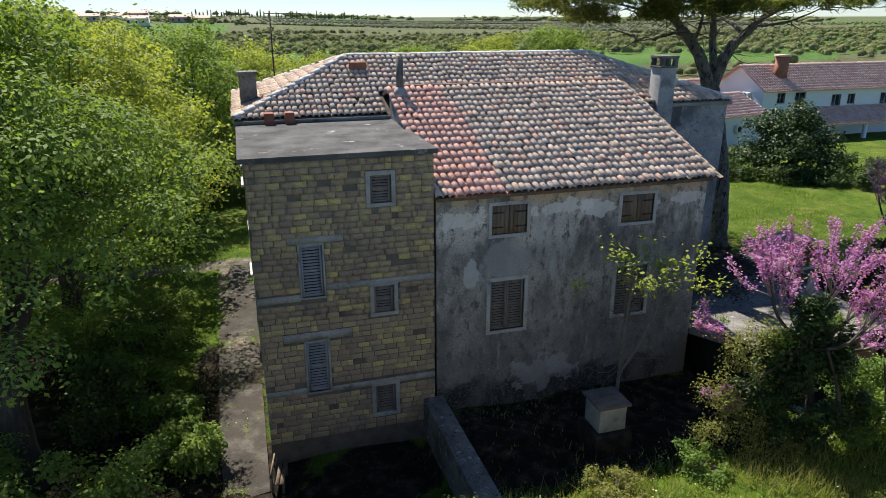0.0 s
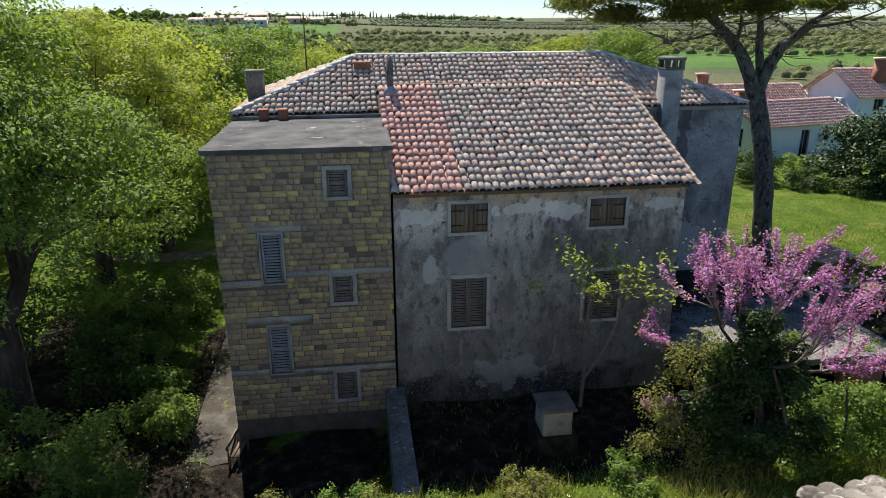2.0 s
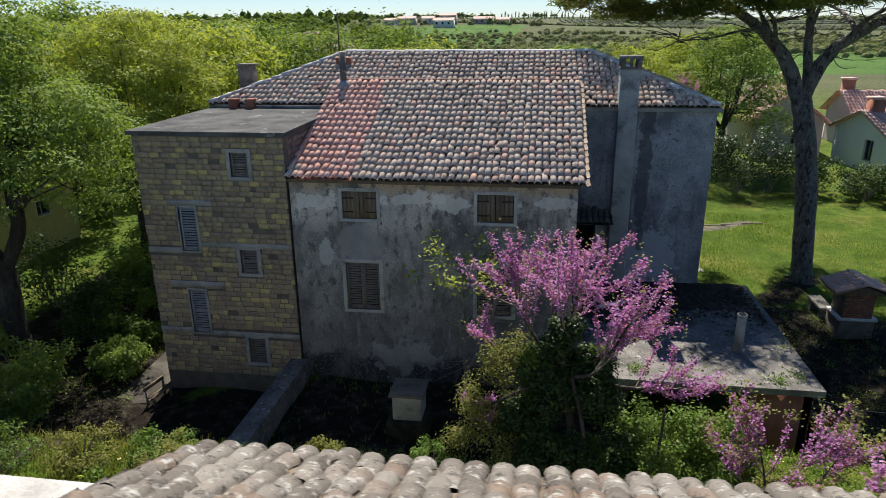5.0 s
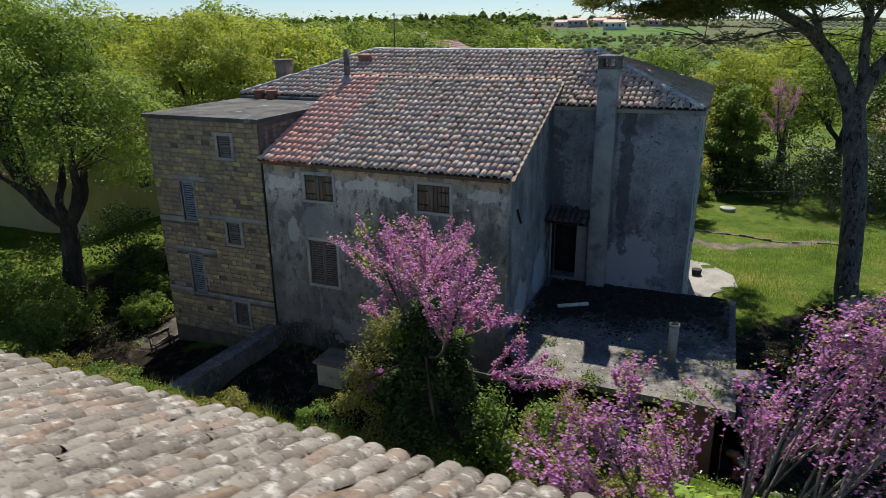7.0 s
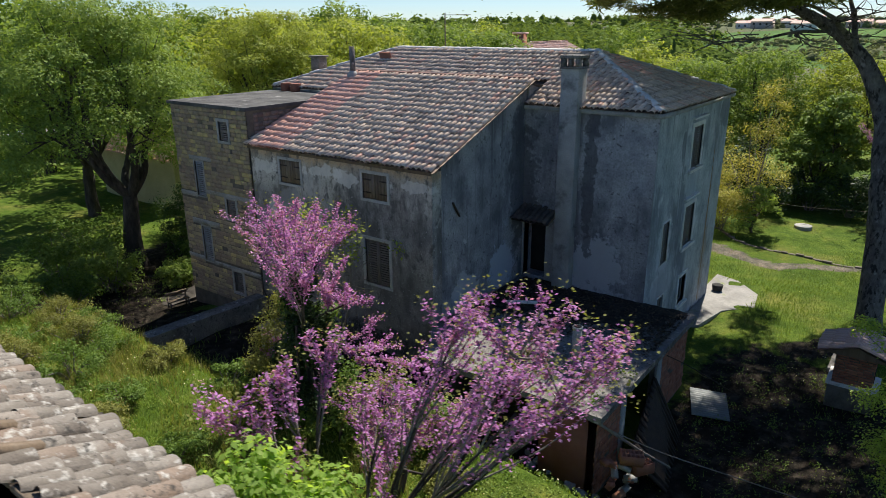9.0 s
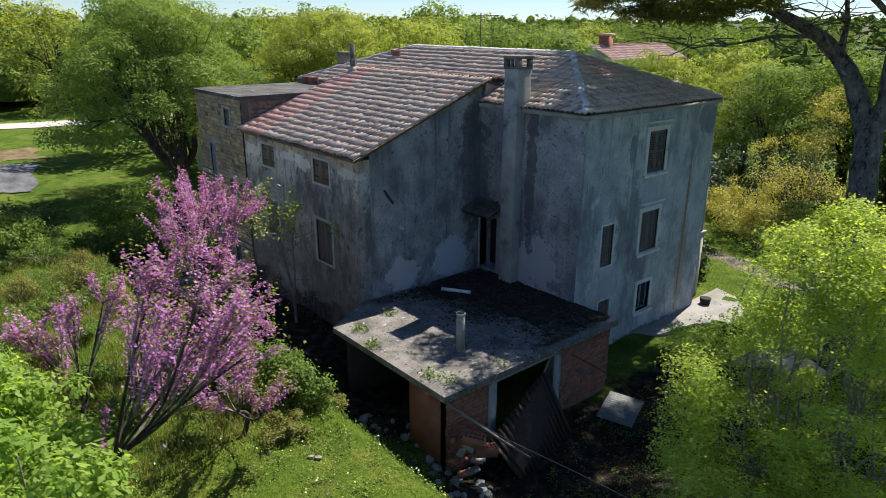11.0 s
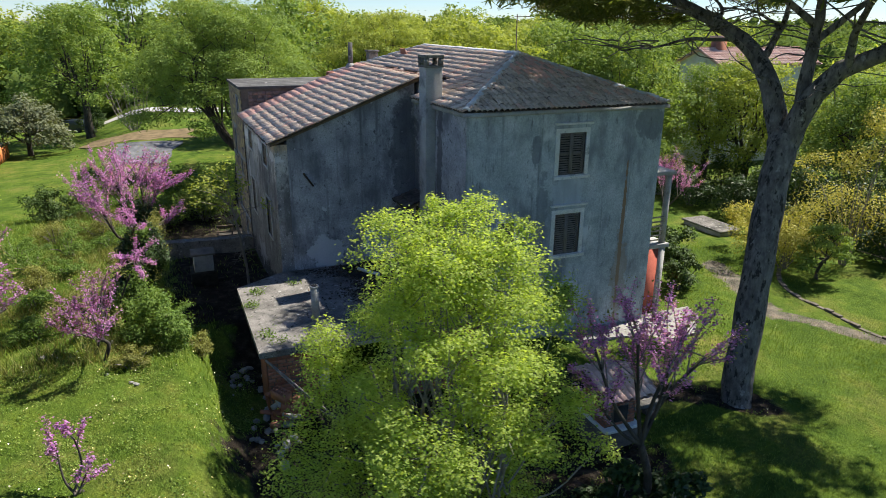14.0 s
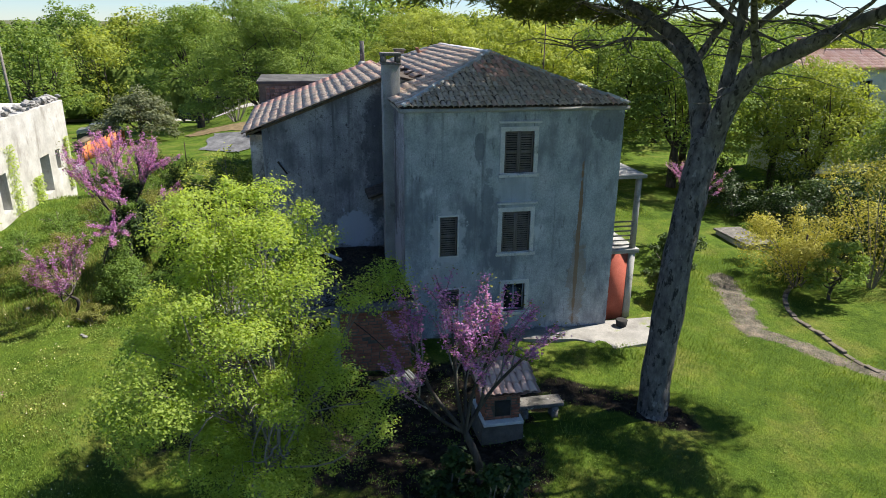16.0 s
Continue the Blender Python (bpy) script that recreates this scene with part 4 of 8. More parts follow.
tile_slope(main_roof, (MX1 + E0, MY0 - E0, ZEAVE), (0, 1, 0), (-1, 0, PM), D, HALF * SM, hip(D), M_TILE, M_TILEJ, seed=4, red=lambda a, b: 2.9 < a < 4.6 and 1.9 < b < 3.2 and (a * 7 + b * 5) % 3 < 2.2)
tile_slope(main_roof, (MX1 + E0, MY1 + E0, ZEAVE), (-1, 0, 0), (0, -1, PM), W, HALF * SM, hip(W), M_TILE, M_TILEJ, seed=6)
tile_slope(main_roof, (MX0 - E0, MY1 + E0, ZEAVE), (0, -1, 0), (1, 0, PM), D, HALF * SM, hip(D), M_TILE, M_TILEJ, seed=7)
ridge_row(main_roof, (XR0, YM, ZRIDGE + 0.02), (XR1, YM, ZRIDGE + 0.02), M_RIDGE)
for a, b in (((MX1 + E0, MY0 - E0), (XR1, YM)), ((MX1 + E0, MY1 + E0), (XR1, YM)), ((MX0 - E0, MY0 - E0), (XR0, YM)), ((MX0 - E0, MY1 + E0), (XR0, YM))):
    ridge_row(main_roof, (*a, ZEAVE + 0.04), (*b, ZRIDGE + 0.03), M_RIDGE)
part("eave_board", Acc().box(MX0 - 0.12, MX1 + 0.12, MY0 - 0.11, MY1 + 0.11, ZEAVE - 0.13, ZEAVE - 0.012), M_CONC, house, "thin stone eave course")

# ---- north balcony ----
balc = thing("balcony", (10.9, 13.0, -0.6), "concrete balcony with a roof, red rendered base", "balcony")
M_REDW = surf("red_render", [(0.36, 0.09, 0.06), (0.45, 0.13, 0.09)], 1.5, 0.9)
part("base_wall", Acc().box(9.2, 11.1, MY1 + 0.01, 12.95, -0.8, 1.95), M_REDW, balc, "brick-red rendered base")
part("floor_slab", Acc().box(9.0, 11.2, MY1 + 0.01, 13.32, 1.952, 2.1), M_CONC, balc, bevel=0.01)
part("roof_slab", Acc().box(9.0, 11.15, MY1 + 0.01, 13.36, 4.62, 4.74), M_CONC, balc, bevel=0.01)
part("post", Acc().box(10.95, 11.11, 13.04, 13.2, 2.102, 4.618), M_CONC, balc)
part("lower_post", Acc().box(10.98, 11.16, 12.97, 13.2, -0.8, 1.95), M_CONC, balc)
for i in range(6):
    part("rail", Acc().box(11.08, 11.105, MY1 + 0.05, 13.015, 2.22 + 0.17 * i, 2.27 + 0.17 * i), M_TWIG, balc, "ochre wooden rail")

# ---- garage annex with a flat concrete roof ----
gar = thing("garage", (11, 1.5, -0.9), "low brick outbuilding with a flat concrete roof", "garage")
GX1, GY0, GY1, GS = 13.02, -1.35, 4.90, 1.50
prism("roof_slab", [(7.42, 0.06), (8.35, -1.52), (13.18, -1.55), (13.18, 5.02), (11.66, 5.02), (11.66, 4.92), (7.42, 4.92)], "z", GS - 0.16, GS, M_SLAB, gar, "weathered concrete slab with lichen")
GDOOR = (0.28, 2.45, -1.2, 1.16)
part("front_wall", sheet_wall(GY0, GY1, -1.2, GS - 0.162, 0.2, [GDOOR], east(GX1 - 0.012, 0)), M_MORTAR, gar, "mortar behind red bricks")
part("front_lintel", Acc().box(GX1 - 0.03, GX1 + 0.02, -0.0, 2.75, 1.162, 1.336), M_CONC, gar)
for a in (0.02, 2.455):
    part("door_pier", Acc().box(GX1 - 0.2, GX1 + 0.022, a, a + 0.26, -1.2, 1.16), M_CONC, gar, "pale concrete door pier")
part("south_wall", Acc().box(11.6, GX1 - 0.015, GY0, GY0 + 0.2, -1.2, GS - 0.162), M_BRICK, gar, "rough red brick wall")
# inner wall in near-black, the garage's shade put into its colour
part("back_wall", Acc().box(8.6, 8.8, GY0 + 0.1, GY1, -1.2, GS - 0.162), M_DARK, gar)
vent = hang(new("vent_pipe"), gar)
tagged(vent, "grey cement vent pipe on the roof slab")
part("pipe", Acc().add(*tube([(11.68, 0.27, GS), (11.68, 0.27, GS + 1.02)], [0.115, 0.115], 16)), M_CONC, vent, smooth=True)
part("rim", Acc().add(*tube([(11.68, 0.27, GS + 1.0), (11.68, 0.27, GS + 1.06)], [0.13, 0.13], 16)), M_CONC, vent, smooth=True)
# pipe is closed; a near-black disc paints the shade of its hole
part("bore", Acc().add(*tube([(11.68, 0.27, GS + 1.061), (11.68, 0.27, GS + 1.064)], [0.095, 0.095], 16)), M_DARK, vent, smooth=True)
# corrugated sheet fallen across the doorway
gate = thing("fallen_sheet", (13.6, 0.9, -0.8), "dark rusty corrugated sheets fallen across the garage doorway", "sheet")
A0, A1, B0, B1 = (Vector(p) for p in ((13.45, -0.35, -0.05), (13.1, 2.0, 0.95), (14.3, -0.1, -0.82), (13.75, 2.45, -0.8)))
for i in range(15):
    s, e = i / 15, (i + 0.62) / 15
    q = [A0.lerp(A1, s), A0.lerp(A1, e), B0.lerp(B1, e), B0.lerp(B1, s)]
    up = (A1 - A0).cross(B0 - A0).normalized() * (-0.045 if i % 5 else -0.02)
    v = [list(p) for p in q] + [list(p + up) for p in q]
    part("rib", Acc().add(v, [[0, 1, 2, 3], [7, 6, 5, 4], [0, 4, 5, 1], [1, 5, 6, 2], [2, 6, 7, 3], [3, 7, 4, 0]]), M_IRON, gate)
part("backing", Acc().add([list(A0), list(A1), list(B1), list(B0), list(A0 + Vector((-0.02, 0, -0.01))), list(A1 + Vector((-0.02, 0, -0.01))), list(B1 + Vector((-0.02, 0, -0.01))), list(B0 + Vector((-0.02, 0, -0.01)))], [[0, 1, 2, 3], [7, 6, 5, 4]]), M_IRON, gate)
part("brace", Acc().add(*tube([(13.1, -1.4, 1.25), (13.75, -0.35, 0.2), (14.2, 0.3, -0.4)], [0.035, 0.035, 0.03], 6)), M_TWIG, gate, "grey pole propped on the corner")
part("loose_stick", Acc().add(*tube([(13.15, 1.9, 0.9), (13.0, 2.3, 1.15)], [0.03, 0.03], 6)), M_TWIG, gate)

# leaf litter blown against the house on the slab
def litter(name, poly, z, h, material, label, step=0.16, seed=3):
    """A thin uneven layer inside a polygon."""
    p = np.array(poly)
    xs, ys = np.arange(p[:, 0].min(), p[:, 0].max() + step, step), np.arange(p[:, 1].min(), p[:, 1].max() + step, step)
    r = np.random.default_rng(seed)

    def inside(x, y):
        c = False
        for (ax, ay), (bx, by) in zip(p, np.roll(p, 1, 0)):
            if (ay > y) != (by > y) and x < (bx - ax) * (y - ay) / (by - ay) + ax:
                c = not c
        return c
    X, Y = np.meshgrid(xs, ys, indexing="ij")
    wob = 0.28 * np.sin(X * 2.1 + 1) * np.cos(Y * 2.7) + 0.15 * np.sin(X * 5.3 + Y * 4.1)
    Z = z + h * r.uniform(0.2, 1.0, X.shape)
    n = len(ys)
    faces = []
    for i in range(len(xs) - 1):
        for j in range(n - 1):
            if inside(xs[i] + wob[i, j], ys[j] + wob[j % len(xs), j]):
                faces.append((i * n + j, (i + 1) * n + j, (i + 1) * n + j + 1, i * n + j + 1))
    return solo(name, Acc().add(np.stack([X, Y, Z], -1).reshape(-1, 3), faces), material, label, "litter", kind="stuff")


M_LITTER_SHADE = surf("leaf_litter", [(0.012, 0.011, 0.009), (0.03, 0.026, 0.02), (0.055, 0.045, 0.033)], 4.0, 0.95, 0.8, 30)
litter("leaf_litter", [(7.5, 1.9), (8.6, 1.8), (9.6, 2.4), (11.0, 2.6), (12.6, 3.6), (12.9, 4.8), (11.6, 4.85), (7.5, 4.85)], GS + 0.006, 0.05, M_LITTER_SHADE, "dark rotten leaf litter on the slab by the wall")
r = np.random.default_rng(34)
lp_ = np.stack([r.uniform(7.6, 13.0, 9000), r.uniform(0.4, 4.8, 9000), np.zeros(9000)], -1)
edge = 2.1 + 0.25 * (lp_[:, 0] - 8.0) + 0.5 * np.sin(lp_[:, 0] * 2.3)
sel = ((r.random(9000) < np.clip(1.1 + (lp_[:, 1] - edge) * 0.9, 0.03, 1.0)) & ((lp_[:, 0] - 7.4) * 1.7 + lp_[:, 1] > 0.4))
lp_, edge = lp_[sel], edge[sel]
lp_[:, 2] = GS + 0.012 + 0.05 * r.random(len(lp_)) * (lp_[:, 1] > edge)
nr = r.normal(size=(len(lp_), 3)) * 0.35 + [0, 0, 1]
ax = np.cross(nr, r.normal(size=(len(lp_), 3)))
ax /= np.linalg.norm(ax, axis=1)[:, None]
bx = np.cross(nr, ax)
sz = r.uniform(0.025, 0.07, (len(lp_), 1))
lv_ = np.stack([lp_ - ax * sz, lp_ + bx * sz * 0.5, lp_ + ax * sz, lp_ - bx * sz * 0.5], 1).reshape(-1, 3)
M_DEADLEAF = surf("dead_leaf", [(0.02, 0.017, 0.013), (0.05, 0.038, 0.027), (0.12, 0.09, 0.06)], 3, 0.95, 0, rand="isl", fine=0.1)
solo("fallen_leaves", Acc().add(lv_, np.arange(len(lv_)).reshape(-1, 4)), M_DEADLEAF, "scattered brown dead leaves on the slab", "litter", kind="stuff")
part("fallen_post", Acc().add(*tube([(8.3, 2.5, GS + 0.1), (9.1, 3.0, GS + 0.1)], [0.06, 0.06], 8)), M_STONE, gar, "pale broken post lying on the slab")

# ---- plants ----
def rhombs(c, size, r, out=None, asp=0.55, lift=0.9):
    """One leaf-shaped quad at each centre."""
    n = len(c)
    nrm = r.normal(size=(n, 3)) * (1.0 if out is None else 0.6)
    nrm[:, 2] = np.abs(nrm[:, 2]) + lift * (1.0 if out is None else 0.35)
    if out is not None:
        nrm += out * 1.2
    nrm /= np.linalg.norm(nrm, axis=1)[:, None]
    a = np.cross(nrm, r.normal(size=(n, 3)))
    a /= np.linalg.norm(a, axis=1)[:, None] + 1e-9
    b = np.cross(nrm, a)
    s = size * r.uniform(0.6, 1.3, (n, 1))
    droop = nrm * s * 0.25
    v = np.stack([c - a * s, c + b * s * asp - droop * 0, c + a * s - droop, c - b * s * asp], 1).reshape(-1, 3)
    f = np.arange(4 * n).reshape(-1, 4)
    return v, f


def cloud(blobs, n, size, seed, sub=10, puff=0.42, asp=0.55, inner=0.35, low=-0.6, loose=0.05, needle=False):
    """Leaves on many small puffs over ellipsoids (x, y, z, rx, ry, rz)."""
    r = np.random.default_rng(seed)
    acc = Acc()
    b = np.array(blobs, float)
    wt = b[:, 3] * b[:, 4] + b[:, 4] * b[:, 5]
    wt /= wt.sum()
    for k, row in enumerate(b):
        m = max(8, int(n * wt[k]))
        q = max(4, int(sub * r.uniform(0.8, 1.25)))
        d = r.normal(size=(q, 3))
        d /= np.linalg.norm(d, axis=1)[:, None]
        d[:, 2] = np.where(d[:, 2] < low, -d[:, 2], d[:, 2])
        cen = row[:3] + d * row[3:6] * r.uniform(inner, 0.95, (q, 1))
        rc = puff * row[3:6] * r.uniform(0.55, 1.2, (q, 1))
        pick = r.choice(q, m, p=(rc[:, 0] ** 2) / (rc[:, 0] ** 2).sum())
        u = r.normal(size=(m, 3))
        u /= np.linalg.norm(u, axis=1)[:, None]
        u[:, 2] = np.where((u[:, 2] < -0.2) & (r.random(m) < 0.65), -u[:, 2], u[:, 2])
        pos = cen[pick] + u * rc[pick] * np.array([1, 1, 0.8]) * r.uniform(0.55, 1.1, (m, 1)) ** 0.6 + r.normal(size=(m, 3)) * loose * row[3]
        acc.add(*rhombs(pos, size, r, None if needle else u, asp))
    return acc


def limbs(base, fork, blobs, r0, seed, sides=9, twigs=1, bend=0.5):
    """Trunk to the fork, five crooked main limbs from it and branches from those to the blobs."""
    r = np.random.default_rng(seed)
    base, fork = np.array(base, float), np.array(fork, float)
    trunk = Acc().add(*tube(curve_pts([base - [0, 0, 0.25], base * 0.65 + fork * 0.35 + r.normal(0, 0.1, 3), fork], 5), np.linspace(r0 * 1.35, r0 * 0.85, 11), sides, 0.2))
    acc = Acc()
    b = np.array(blobs, float)
    ang = np.arctan2(b[:, 1] - fork[1], b[:, 0] - fork[0])
    turn = r.uniform(0, 1.2)
    for k in range(5):
        pick = b[((ang + turn) % (2 * np.pi) // (2 * np.pi / 5)).astype(int) == k]
        if not len(pick):
            continue
        goal = pick[:, :3].mean(0)
        knee = fork + (goal - fork) * 0.55 + r.normal(0, bend * 0.5, 3)
        main = curve_pts([fork, fork + (knee - fork) * 0.45 + r.normal(0, bend * 0.35, 3) - [0, 0, 0.15], knee, goal + [0, 0, 0.4]], 5, 0.12 * r0)
        acc.add(*tube(main, np.linspace(r0 * 0.62, r0 * 0.16, len(main)), 7, 0.15, False))
        for row in pick:
            s = main[r.integers(4, len(main) - 2)]
            tip = row[:3] + np.array([0, 0, row[5] * 0.3])
            pts = curve_pts([s, (s + tip) / 2 + r.normal(0, bend * 0.35, 3), tip], 4, 0.06)
            acc.add(*tube(pts, np.linspace(r0 * 0.24, r0 * 0.05, len(pts)), 5, 0.1, False))
            for _ in range(twigs):
                s = pts[r.integers(len(pts) // 2, len(pts))]
                e = tip + np.clip(r.normal(size=3), -1.2, 1.2) * row[3:6] * 0.5
                tw = curve_pts([s, (s + e) / 2 + r.normal(0, 0.12, 3), e], 3)
                acc.add(*tube(tw, np.linspace(r0 * 0.1, r0 * 0.03, len(tw)), 4, 0, False))
    return trunk, acc


def broad_tree(name, base, blobs, n, size, leaf, label, seed, r0=0.3, fork=None, bark=None, category="tree", group="", twigs=2, sub=10, puff=0.42, loose=0.08):
    t = thing(name, base, label, category, group)
    fork = fork or (base[0], base[1], base[2] + 2.2)
    tr, li = limbs(base, fork, blobs, r0, seed, twigs=twigs)
    part("trunk", tr, bark or M_BARK, t, smooth=True)
    part("limb", li, bark or M_BARK, t, smooth=True, kind="stuff")
    part("crown", cloud(blobs, n, size, seed + 1, sub, puff, inner=0.5, loose=loose), leaf, t, kind="stuff")
    return t


def round_blobs(x, y, z, rad, h, n, seed, lo=0.5):
    """Blobs that make up an uneven broad crown round an axis."""
    r = np.random.default_rng(seed)
    out = []
    for i in range(n):
        a = 2.4 * i + r.uniform(0, 0.6)
        s = math.sqrt((i + 0.5) / n)
        zz = z + h * (lo + (1 - lo) * (1 - s ** 2.2) * r.uniform(0.85, 1.0)) - 0.2 * r.random()
        br = rad * r.uniform(0.36, 0.5)
        out.append((x + math.cos(a) * rad * 0.72 * s, y + math.sin(a) * rad * 0.72 * s, zz - br * 0.5, br, br, br * 0.72))
    return out


def shrub(name, x, y, rad, h, leaf, label, seed, n=2500, size=0.09, base=None, group="shrubs"):
    z = float(gz(x, y)) if base is None else base
    r = np.random.default_rng(seed)
    t = thing(name, (x, y, z), label, "shrub", group)
    stems = Acc()
    blobs = []
    for i in range(11):
        a = i * 2.4 + r.uniform(0, 0.8)
        d = rad * r.uniform(0.15, 0.85)
        zz = z + h * r.uniform(0.3, 0.95) * (1 - 0.35 * d / rad)
        br = rad * r.uniform(0.2, 0.42)
        blobs.append((x + d * math.cos(a), y + d * math.sin(a), zz, br, br, min(br, h * 0.25)))
        stems.add(*tube(curve_pts([(x + 0.1 * math.cos(a), y + 0.1 * math.sin(a), z - 0.1), (x + d * 0.5 * math.cos(a), y + d * 0.5 * math.sin(a), z + h * 0.3), blobs[-1][:3]], 3), np.linspace(0.03, 0.01, 7), 5, 0, False))
    blobs.append((x, y, z + h * 0.22, rad * 0.7, rad * 0.7, h * 0.22))
    part("stem", stems, M_TWIG, t, smooth=True, kind="stuff")
    part("foliage", cloud(blobs, n, size, seed + 5, 6, 0.55, loose=0.15), leaf, t, kind="stuff")
    return t


# the row of oaks west of the house
oak_a = broad_tree("oak_tree", (-9.6, 1.0, -0.8), round_blobs(-9.9, 0.6, -0.8, 5.2, 11.6, 30, 41, 0.58), 90000, 0.056, M_LEAF, "tall broad tree in fresh spring leaf", 101, 0.34, (-9.7, 1.0, 2.6), group="tree row", sub=14, puff=0.33, twigs=2, loose=0.02)
oak_b = broad_tree("oak_tree", (-10.2, 9.4, -0.8), round_blobs(-10.0, 9.4, -0.8, 4.7, 11.2, 28, 42, 0.58), 66000, 0.06, M_LEAFY, "tall broad tree with yellow-green spring leaves", 111, 0.3, (-10.3, 9.5, 2.4), group="tree row", sub=14, puff=0.33, twigs=2, loose=0.02)


def more(ob, x, y, rz, s, dz=0.0):
    c = copy_thing(ob, pose(x, y, float(gz(x, y)) - 0.2 + dz, 0, 0, rz) @ Matrix.Scale(s, 4))
    return c


near_a = broad_tree("oak_tree", (-19.5, 4.0, -0.8), round_blobs(-19.5, 4.0, -0.8, 5.4, 11.4, 26, 43, 0.42), 19000, 0.11, M_LEAF, "broad roadside tree in fresh spring leaf", 121, 0.3, (-19.5, 4.0, 2.2), group="trees beyond the house", sub=14, puff=0.34, twigs=0, loose=0.04)
near_b = broad_tree("oak_tree", (-19.0, 17.0, -0.8), round_blobs(-19.0, 17.0, -0.8, 5.2, 11.0, 26, 44, 0.42), 19000, 0.11, M_LEAFY, "broad roadside tree, yellow-green young leaves", 126, 0.3, (-19.0, 17.0, 2.2), group="trees beyond the house", sub=14, puff=0.34, twigs=0, loose=0.04)
far_a = broad_tree("oak_tree", (-27.0, 12.0, -1.0), round_blobs(-27.0, 12.0, -1.0, 5.4, 11.8, 22, 45, 0.25), 7500, 0.16, M_LEAF, "broad far tree in fresh spring leaf", 122, 0.3, (-27.0, 12.0, 2.0), group="far trees", sub=12, puff=0.36, twigs=0, loose=0.04)
far_b = broad_tree("oak_tree", (-80.0, -6.0, -3.8), round_blobs(-80.0, -6.0, -3.8, 5.4, 11.4, 22, 46, 0.25), 7500, 0.16, M_LEAFY, "broad far tree, yellow-green young leaves", 127, 0.3, (-80.0, -6.0, -0.6), group="far trees", sub=12, puff=0.36, twigs=0, loose=0.04)
for ob, x, y, rz, s in ((near_b, -9.8, 16.0, 75, 0.98), (near_a, -11.0, 22.5, 210, 0.98), (near_b, -12.5, 29.0, 160, 0.85), (near_b, -20.5, 25.0, 330, 1.0), (near_a, -7.6, 25.4, 60, 0.92), (near_a, -6.0, 31.5, 60, 0.75), (near_b, 1.5, 36.0, 280, 0.75),
                        (near_a, 19.4, 34.6, 130, 0.92), (near_b, -2.5, 31.5, 30, 0.8), (near_a, 4.5, 32.5, 110, 0.75), (near_b, 13.0, 34.0, 15, 0.8), (near_a, 8.5, 34.5, 250, 0.8), (near_b, 16.5, 40.0, 190, 0.85),
                        (far_a, -22.0, 42.0, 10, 0.9), (far_b, -38.0, 20.0, 40, 1.1), 
                        (far_a, 7.0, 38.0, 200, 0.72), (far_a, -76.0, -18.0, 140, 1.2), (far_b, -68.0, 8.0, 310, 1.2), (far_a, -74.0, -5.0, 20, 1.5), (far_b, -80.0, -22.0, 60, 1.5), (far_a, -86.0, -32.0, 200, 1.5), (near_a, -49.0, -9.5, 80, 1.25), (far_b, -92.0, -14.0, 100, 1.6), (far_a, -70.0, 18.0, 160, 1.4), (far_b, -88.0, 4.0, 310, 1.5), (far_a, -56.0, -36.0, 20, 1.1), (far_a, -30.0, 34.0, 20, 1.1),
                        (far_b, -24.0, 50.0, 70, 1.0), (far_a, -52.0, 34.0, 120, 1.1), (far_b, -70.0, -26.0, 10, 1.2), (far_a, -8.0, 51.0, 250, 0.9), (far_a, -34.0, 8.0, 200, 1.15), (far_b, -44.0, 14.0, 300, 1.2), (far_a, -24.0, 33.0, 150, 1.0), (far_b, -3.0, 42.0, 90, 0.85), (far_a, -52.0, -27.0, 260, 1.1), (far_b, -32.0, 24.0, 10, 1.1)):
    more(ob, x, y, rz, s)

# the maple-like tree by the forecourt
r = np.random.default_rng(130)
YB = []
for i in range(84):
    u = (i + 0.5) / 84
    zz = 0.9 + 6.0 * u
    rad = 3.3 * math.sin(math.pi * (0.16 + 0.80 * u)) ** 0.8 * (1 - 0.22 * u)
    a, d = 2.4 * i, rad * r.uniform(0.3, 0.95 + 0.15 * (u > 0.4))
    br = r.uniform(0.38, 0.85) * (1.0 if u < 0.85 else 0.7)
    YB.append((20.1 + d * math.cos(a) * 0.95, 0.75 + d * math.sin(a) * (0.78 if math.sin(a) < 0 else 1.0), zz + r.normal(0, 0.2), br, br, br * 0.7))
YB += [(19.2, -1.3, 1.6, 0.85, 0.85, 0.6), (19.5, -1.5, 2.5, 0.8, 0.8, 0.6), (18.8, -0.8, 3.0, 0.8, 0.8, 0.6), (18.6, -0.4, 2.0, 0.8, 0.8, 0.6), (19.0, -0.9, 3.6, 0.7, 0.7, 0.55)]
broad_tree("young_tree", (20.0, 0.7, -0.7), YB, 125000, 0.029, M_LEAFB, "young tree in bright yellow-green spring leaf", 131, 0.11, (20.0, 0.7, 1.0), M_TWIG, sub=9, puff=0.4, twigs=1, loose=0.12)




